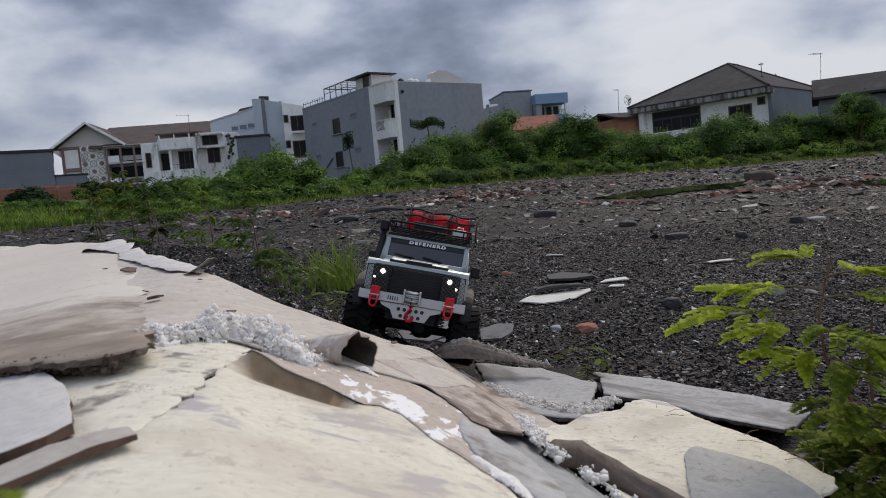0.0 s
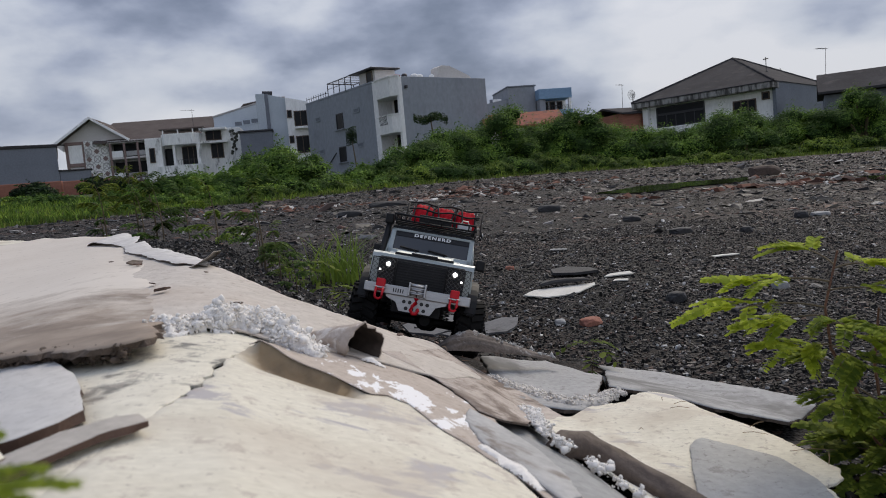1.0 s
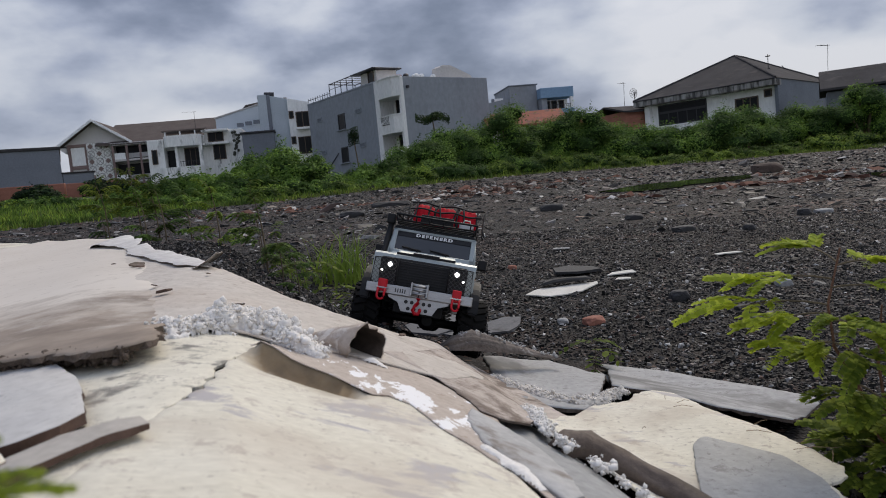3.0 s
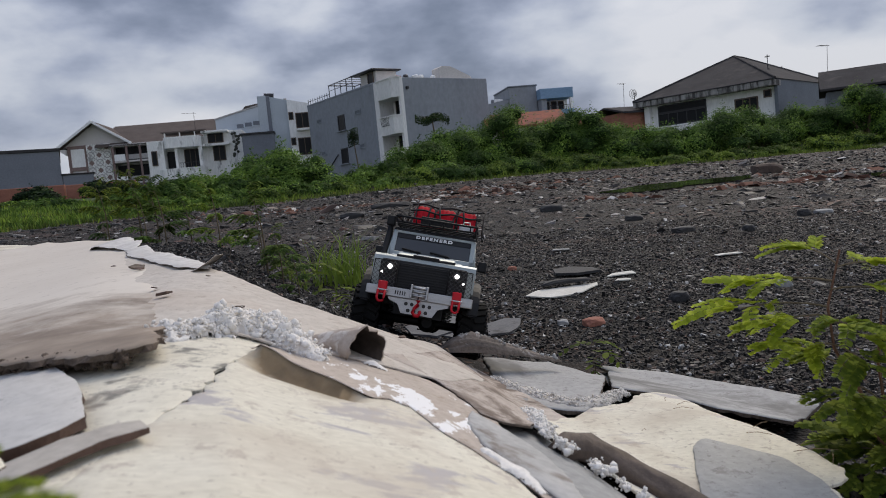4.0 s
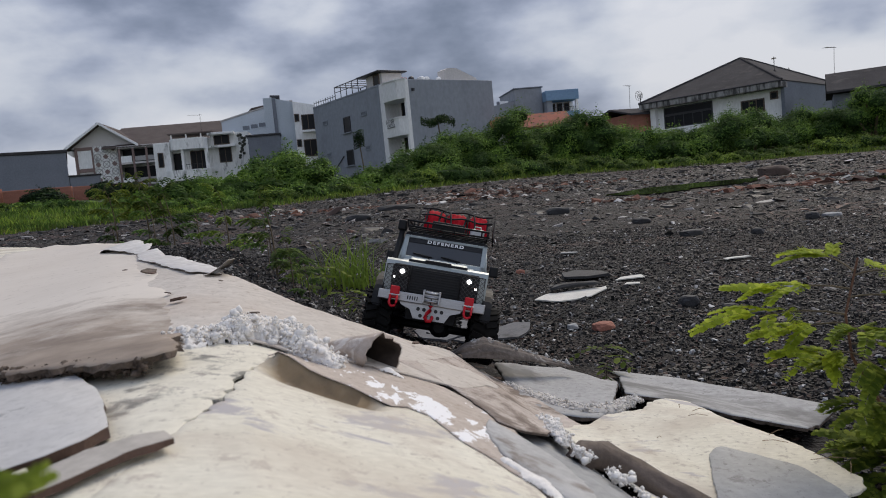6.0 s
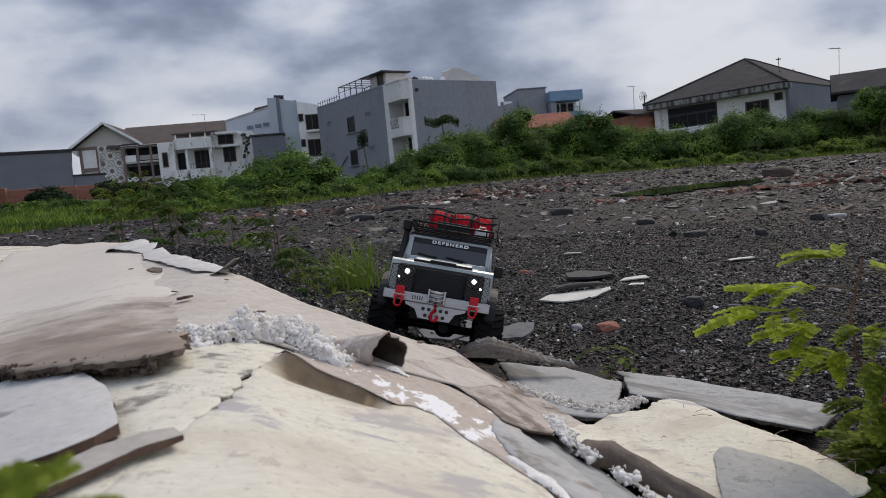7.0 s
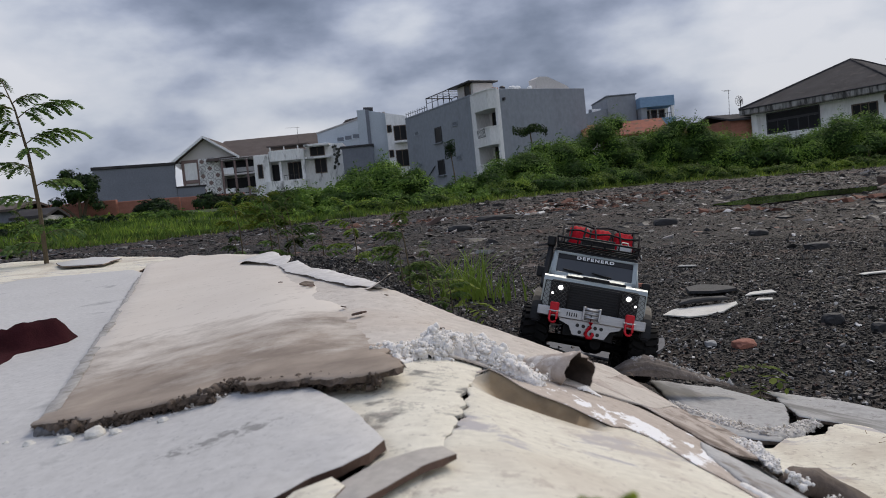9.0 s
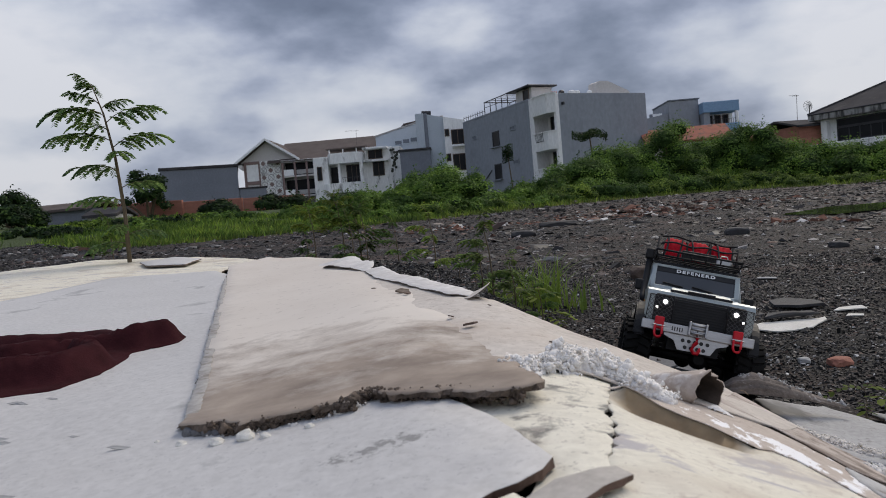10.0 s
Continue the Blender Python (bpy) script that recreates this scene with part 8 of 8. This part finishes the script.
for i in range(26):
    r = random.Random(400 + i)
    y = r.uniform(13.5, 34)
    x = -y * r.uniform(.42, .74) - 1.0
    if beyond(x, y, EDGE) > .8:
        bush(x, y, r.uniform(1.2, 2.6), 1.4, r.uniform(.16, .42) * (.7 + .016 * y), 230 + i, (L_LIGHT, None, L_DARK)[i % 3], .08, 1400, "low weeds on the open grass")
grass("weeds", 18000, 9, edge_spot(13.0, 1, 6), .085, L_BUSH, "tall weeds over the open grass")
grass("grass", 60000, 7, edge_spot(3.4), .06, L_GRASS, "rough green grass along the far edge of the lot")
grass("grass", 14000, 8, edge_spot(8.0), .12, L_LIGHT, "taller weeds before the bushes")

# ---- feathery seedlings and weeds ----


def frond_mesh(length, pairs, leaf, width, droop, seed, arch=0.25):
    """Leaflets in pairs along a bent stalk from the origin along +x. Gives leaf vertices, faces and the stalk's points."""
    rs = np.random.RandomState(seed)
    pts = []
    for i in range(9):
        t = i / 8
        pts.append(np.array((length * t, length * .06 * math.sin(t * 3 + seed), length * (arch * t - (arch + droop) * t * t))))
    v, f = [], []
    for k in range(pairs):
        t = .12 + .88 * k / (pairs - 1)
        j = min(7, int(t * 8))
        p = pts[j] + (pts[j + 1] - pts[j]) * (t * 8 - j)
        d = pts[j + 1] - pts[j]
        d = d / np.linalg.norm(d)
        size = leaf * (.55 + .6 * math.sin(math.pi * (.15 + .75 * t))) * rs.uniform(.85, 1.15)
        for s in (-1, 1):
            o = np.array((-d[1], d[0], 0)) * s
            o = o * .88 + d * .45 + np.array((0, 0, rs.normal(-.12, .14)))
            o /= np.linalg.norm(o)
            across = np.cross(o, (0, 0, 1))
            across /= np.linalg.norm(across)
            n = len(v)
            up = np.array((0, 0, size * .05))
            v += [p, p + o * size * .3 + across * width * size + up, p + o * size * .75 + across * width * size * .9 + up, p + o * size, p + o * size * .75 - across * width * size * .9, p + o * size * .3 - across * width * size]
            f.append((n, n + 1, n + 2, n + 3, n + 4, n + 5))
    return v, f, pts


def frond(parent, m, length, pairs, leaf, mat, seed, width=.17, droop=.3, arch=.25, stalk=.0012):
    v, f, pts = frond_mesh(length, pairs, leaf, width, droop, seed, arch)
    ob = tagged(from_arrays("frond", v, f, mat, parent), kind="stuff")
    ob.matrix_basis = m
    bm = bmesh.new()
    add_tube(bm, [tuple(p) for p in pts], [stalk * (1 - .07 * i) for i in range(9)], 5)
    part("stalk", bm, BARK, ob)
    return ob


def seedling(name, x, y, z, stems, fronds, mat, label, seed, thick=.003):
    root = lone(name, label, "plant", x, y, z)
    for path in stems:
        bm = bmesh.new()
        add_tube(bm, path, [thick * (1 - .7 * i / (len(path) - 1)) for i in range(len(path))], 6)
        part("stem", bm, BARK, root)
    for i, (px, py, pz, yaw, lift, length, pairs, leaf, droop) in enumerate(fronds):
        frond(root, pose(px, py, pz, 0, -lift, yaw), length, pairs, leaf, mat, seed + i, droop=droop, width=.26)
    return root


def feather(parent, base, yaw, lift, rachis, pairs, length, mat, seed, leaflets=22, leaf=.0075):
    """One compound leaf: a stalk with side feathers in pairs, each a band of small overlapping leaflets."""
    rs = random.Random(seed)
    m = Matrix.Translation(Vector(base)) @ pose(0, 0, 0, 0, -lift, yaw)
    way = [m @ Vector((rachis * q, 0, rachis * (.10 * q - .22 * q * q))) for q in (0, .25, .5, .75, 1)]
    bm = bmesh.new()
    add_tube(bm, way, [.0012, .0011, .001, .0009, .0007], 5)
    stalk = part("leaf", bm, BARK, parent)
    for k in range(pairs):
        u = .45 + .55 * (k + 1) / pairs
        i0 = min(3, int(u * 4))
        p = way[i0].lerp(way[i0 + 1], u * 4 - i0)
        for s in (-1, 1):
            turn = s * (rs.uniform(40, 62) if k < pairs - 1 else rs.uniform(8, 24))
            v, f, pts = frond_mesh(length * rs.uniform(.85, 1.15), leaflets, leaf, .36, rs.uniform(.1, .35), rs.randint(0, 999), .2)
            ob = tagged(from_arrays("feather", v, f, mat, stalk), kind="stuff")
            ob.matrix_basis = Matrix.Translation(p) @ pose(0, 0, 0, rs.uniform(-30, 30), -lift * .6 + rs.uniform(-8, 8), yaw + turn)
    return stalk


def feathery(x, y, z, stems, mat, label, seed, leaves, thick=.003, leaf=.0075, shade=None, bright=99):
    root = lone("seedling", label, "plant", x, y, z)
    for path in stems:
        bm = bmesh.new()
        add_tube(bm, path, [thick * (1 - .6 * i / (len(path) - 1)) for i in range(len(path))], 6)
        part("stem", bm, STEM, root)
    for i, (base, yaw, lift, rachis, pairs, length) in enumerate(leaves):
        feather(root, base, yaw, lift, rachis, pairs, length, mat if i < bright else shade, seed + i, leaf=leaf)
    return root


STEM = surface("red_brown_stem", (0.10, 0.045, 0.025), (0.19, 0.09, 0.05), 60, 0.7)
RIGHT_STEMS = [[(0, 0, 0), (-.028, -.01, .06), (-.07, -.02, .135), (-.098, -.02, .185), (-.105, -.02, .235), (-.090, -.02, .30)],
               [(0, 0, 0), (-.01, .02, .08), (-.02, .02, .15), (-.015, .02, .22)], [(0, 0, 0), (-.03, -.03, .05), (-.07, -.05, .09)]]
# the long leaves that reach over the boards and the gravel
right_leaves = [((-.100, -.02, .265), 178, 10, .082, 3, .062), ((-.104, -.02, .235), 183, 11, .105, 3, .068), ((-.102, -.02, .225), 165, 0, .06, 3, .055), ((-.095, -.02, .285), 100, 22, .05, 3, .05),
                ((-.095, -.02, .28), 8, 8, .05, 3, .06), ((-.102, -.02, .255), 350, 4, .06, 3, .06), ((-.098, -.02, .19), 190, 8, .04, 4, .058), ((-.098, -.02, .20), 320, 10, .05, 4, .060)]
rs_leaf = random.Random(9)
for i in range(32):
    t = rs_leaf.uniform(.12, .80 if i < 18 else .5)
    way = RIGHT_STEMS[i % 3]
    j = min(len(way) - 2, int(t * (len(way) - 1)))
    p = Vector(way[j]).lerp(Vector(way[j + 1]), t * (len(way) - 1) - j)
    right_leaves.append((tuple(p), rs_leaf.uniform(120, 400), rs_leaf.uniform(-8, 25), rs_leaf.uniform(.025, .055), rs_leaf.randint(3, 4), rs_leaf.uniform(.04, .058)))
# lower leaves take the darker L_SEED: their shade is put into the colour
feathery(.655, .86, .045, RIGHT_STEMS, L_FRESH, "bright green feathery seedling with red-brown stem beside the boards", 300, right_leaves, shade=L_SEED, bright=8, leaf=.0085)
# the near one growing up between the boards
NEAR_Z = heap(-.053, .178) - .004
NEAR_TOP = .405 - NEAR_Z
feathery(-.053, .178, NEAR_Z, [[(0, 0, 0), (.002, .002, .55 * NEAR_TOP), (.004, .0, NEAR_TOP)]], L_FRESH, "small bright feathery seedling growing between the boards", 340,
         [((.004, 0, NEAR_TOP - .001), 8, 10, .019, 2, .031), ((.004, 0, NEAR_TOP - .002), 174, 8, .019, 2, .031), ((.004, 0, NEAR_TOP), 70, 24, .012, 2, .026),
          ((.003, .001, NEAR_TOP - .012), 205, 4, .019, 2, .029), ((.003, .001, NEAR_TOP - .010), 338, 4, .017, 2, .026)], .0013, .005)
# small ones in the gravel
for i, (x, y, k) in enumerate(((.450, 1.572, 1.15), (-.27, 2.36, 1.9), (-.20, 2.46, 1.6), (-.34, 2.46, 1.4))):
    seedling("weed", x, y, land(x, y), [[(0, 0, 0), (.004, 0, .03 * k), (0, .004, .06 * k)]], [
        (0, .004, .058 * k, 20, 10, .05 * k, 6, .014 * k, .5), (0, .004, .055 * k, 165, 14, .055 * k, 6, .014 * k, .5), (.004, 0, .03 * k, 250, 6, .05 * k, 5, .018 * k, .6), (.002, 0, .045 * k, 300, 14, .05 * k, 5, .02 * k, .5)],
        L_SEED, "small weed growing out of the gravel", 360 + 7 * i, .0012)


def sapling(x, y, z, h, mat, seed, label, fr):
    """A thin upright stem with feathery fronds in tiers, each frond of several side fronds."""
    root = lone("sapling", label, "sapling", x, y, z)
    bend = [(0, 0, 0), (.0, 0, .3 * h), (-.03 * h, .01, .6 * h), (-.075 * h, .01, .85 * h), (-.12 * h, 0, h)]
    bm = bmesh.new()
    add_tube(bm, bend, [.013 * h, .011 * h, .008 * h, .005 * h, .002 * h], 7)
    part("trunk", bm, BARK, root)
    rs = random.Random(seed)
    for t, yaw, length, lift in fr:
        j = min(3, int(t * 4))
        k = t * 4 - j
        p = Vector(bend[j]).lerp(Vector(bend[j + 1]), k)
        base = Matrix.Translation(p) @ pose(0, 0, 0, 0, -lift, yaw)
        L = length * h * .70
        limb = [base @ Vector((L * q, 0, L * (.42 * q - .45 * q * q))) for q in (0, .25, .5, .75, 1)]
        bm = bmesh.new()
        add_tube(bm, limb, [.003 * h, .0026 * h, .002 * h, .0015 * h, .001 * h], 5)
        br = part("branch", bm, BARK, root)
        for q in range(0, 6):
            for s in (-1, 1):
                u = .18 + .16 * q
                i0 = min(3, int(u * 4))
                pp = limb[i0].lerp(limb[i0 + 1], u * 4 - i0)
                frond(br, Matrix.Translation(pp) @ pose(0, 0, 0, 0, -lift * .3 + rs.uniform(-6, 12), yaw + s * rs.uniform(32, 58)), L * rs.uniform(.38, .52), 12, L * .125, mat, rs.randint(0, 9999), width=.31, droop=.45, stalk=.0012 * h)
    return root


sapling(-2.70, 4.0, .22, 1.06, L_SAP, 5, "slender sapling with feathery leaves beside the boards",
        [(.30, 185, .30, 6), (.36, 20, .26, 8), (.44, 172, .33, 10), (.50, 310, .24, 8), (.56, 8, .34, 16), (.60, 190, .37, 10), (.66, 250, .24, 10), (.70, 12, .34, 20), (.74, 178, .40, 12), (.80, 60, .2, 25), (.84, 200, .22, 28), (.92, 150, .20, 40), (.97, 210, .16, 50),
         (.14, 30, .22, 6), (.10, 200, .24, 0), (.18, 280, .2, 0)])
sapling(-1.37, 4.0, land(-1.37, 4.0) - .01, .55 - land(-1.37, 4.0), L_SEED, 44, "young feathery sapling with a dark stem behind the boards",
        [(.38 + .062 * i, 137 * i, .46 - .018 * i, 20) for i in range(9)] + [(.97, 80, .22, 55), (.99, 230, .2, 50)])
sapling(-1.54, 4.0, land(-1.54, 4.0) - .01, .52 - land(-1.54, 4.0), L_SEED, 45, "young feathery sapling with a dark stem behind the boards",
        [(.42 + .075 * i, 60 + 137 * i, .44 - .018 * i, 18) for i in range(7)] + [(.98, 30, .22, 50)])
for i, (x, y, h) in enumerate(((-1.26, 3.95, .36), (-1.21, 3.9, .34), (-1.2, 3.6, .26), (-.62, 2.7, .24), (-.9, 3.3, .22), (-.36, 2.2, .26), (-.42, 2.45, .2), (-.28, 2.0, .16), (-1.8, 4.6, .3), (-3.4, 4.9, .34), (-.2, 1.75, .12), (-.5, 3.0, .2))):
    sapling(x, y, land(x, y) - .01, h, L_LIGHT if i % 2 else L_BUSH, 50 + i, "thin leafy weed behind the boards", [(.12, 200 + 40 * i, .5, 14), (.25, 60 + 50 * i, .5, 14), (.4, 20 + 30 * i, .5, 14), (.55, 130 + 20 * i, .45, 18), (.75, 280, .36, 26), (.95, 60 * i, .3, 40)])


L_TUFT = leaves("broad_grass", [(0.0, (0.065, 0.105, 0.025)), (0.6, (0.135, 0.20, 0.042)), (1.0, (0.22, 0.29, 0.07))], 0.35)


def tuft(x, y, n, h, seed, label):
    """Long grass blades fanning out of one root."""
    rs = random.Random(seed)
    root = lone("grass_tuft", label, "grass", x, y, land(x, y) - .005)
    for i in range(n):
        a, lean = rs.uniform(0, math.tau), rs.uniform(.15, 1.0)
        L = h * rs.uniform(.55, 1.15)
        w = .0042 * rs.uniform(.7, 1.3)
        px, py = rs.gauss(0, .055), rs.gauss(0, .04)
        v = []
        for k in range(5):
            t = k / 4
            r = lean * L * t * t
            c = Vector((px + math.cos(a) * r, py + math.sin(a) * r, L * (t - .25 * lean * t * t)))
            s = Vector((-math.sin(a), math.cos(a), 0)) * w * (1 - t ** 2 * .95)
            v += [c - s, c + s]
        from_arrays("blade", [tuple(q) for q in v], [(2 * k, 2 * k + 1, 2 * k + 3, 2 * k + 2) for k in range(4)], L_TUFT, root)
    return root


tuft(-.27, 3.2, 64, .25, 13, "tall tuft of broad green grass behind the boards")
tuft(-.18, 3.12, 44, .21, 14, "tuft of broad green grass behind the boards")
tuft(-.34, 3.25, 26, .18, 15, "tuft of broad green grass behind the boards")
tuft(-.06, 3.05, 20, .14, 3, "tuft of broad green grass behind the boards")
tuft(-.30, 2.55, 22, .10, 4, "low tuft of green grass behind the boards")
tuft(-.46, 3.1, 24, .13, 5, "thin tuft of grass in the gravel")
tuft(-.40, 2.75, 16, .11, 6, "thin tuft of grass in the gravel")
for i, (x, y, h) in enumerate(((-.65, 3.5, .31), (-.50, 3.4, .18), (-.38, 3.3, .14))):
    bm = bmesh.new()
    add_tube(bm, [(0, 0, 0), (.002, 0, h * .5), (-.002, .003, h)], [.0022, .002, .0012], 5)
    ob = part("dry_stick", bm, BARK, label="thin dry stalk standing in the gravel")
    ob.location = (x, y, land(x, y) - .01)
    tagged(ob, category="stalk")


def small_tree(x, y, z_crown, w, h, seed):
    """A thin trunk with a flat, spreading crown."""
    rs = np.random.RandomState(seed)
    root = lone("tree", "thin tree with a flat dark spreading crown", "tree", x, y, land(x, y) - .05)
    bm = bmesh.new()
    add_tube(bm, [(.3, 0, 0), (.15, 0, z_crown * .5), (0, 0, z_crown)], [.07, .05, .03], 7)
    for a in range(0, 360, 45):
        add_tube(bm, [(0, 0, z_crown - .1), (.3 * w * math.cos(radians(a)), .3 * w * math.sin(radians(a)), z_crown + .1)], [.025, .008], 5)
    part("trunk", bm, BARK, root)
    n = 2600
    c = np.clip(rs.normal(0, 1, (n, 3)), -1.7, 1.7) * np.array([w * .27, w * .27, h * .15]) + np.array([0, 0, z_crown])
    c[:, 2] += .10 * np.sin(c[:, 0] * 5) - .10 * np.abs(c[:, 0])
    v, f = leaf_cards(c, .10, rs)
    tagged(from_arrays("crown", v, f, L_DARK, root), kind="stuff")


small_tree(1.48, 40.0, 2.95, 1.9, .8, 61)
small_tree(-4.25, 60.0, 3.2, .9, 2.6, 62)
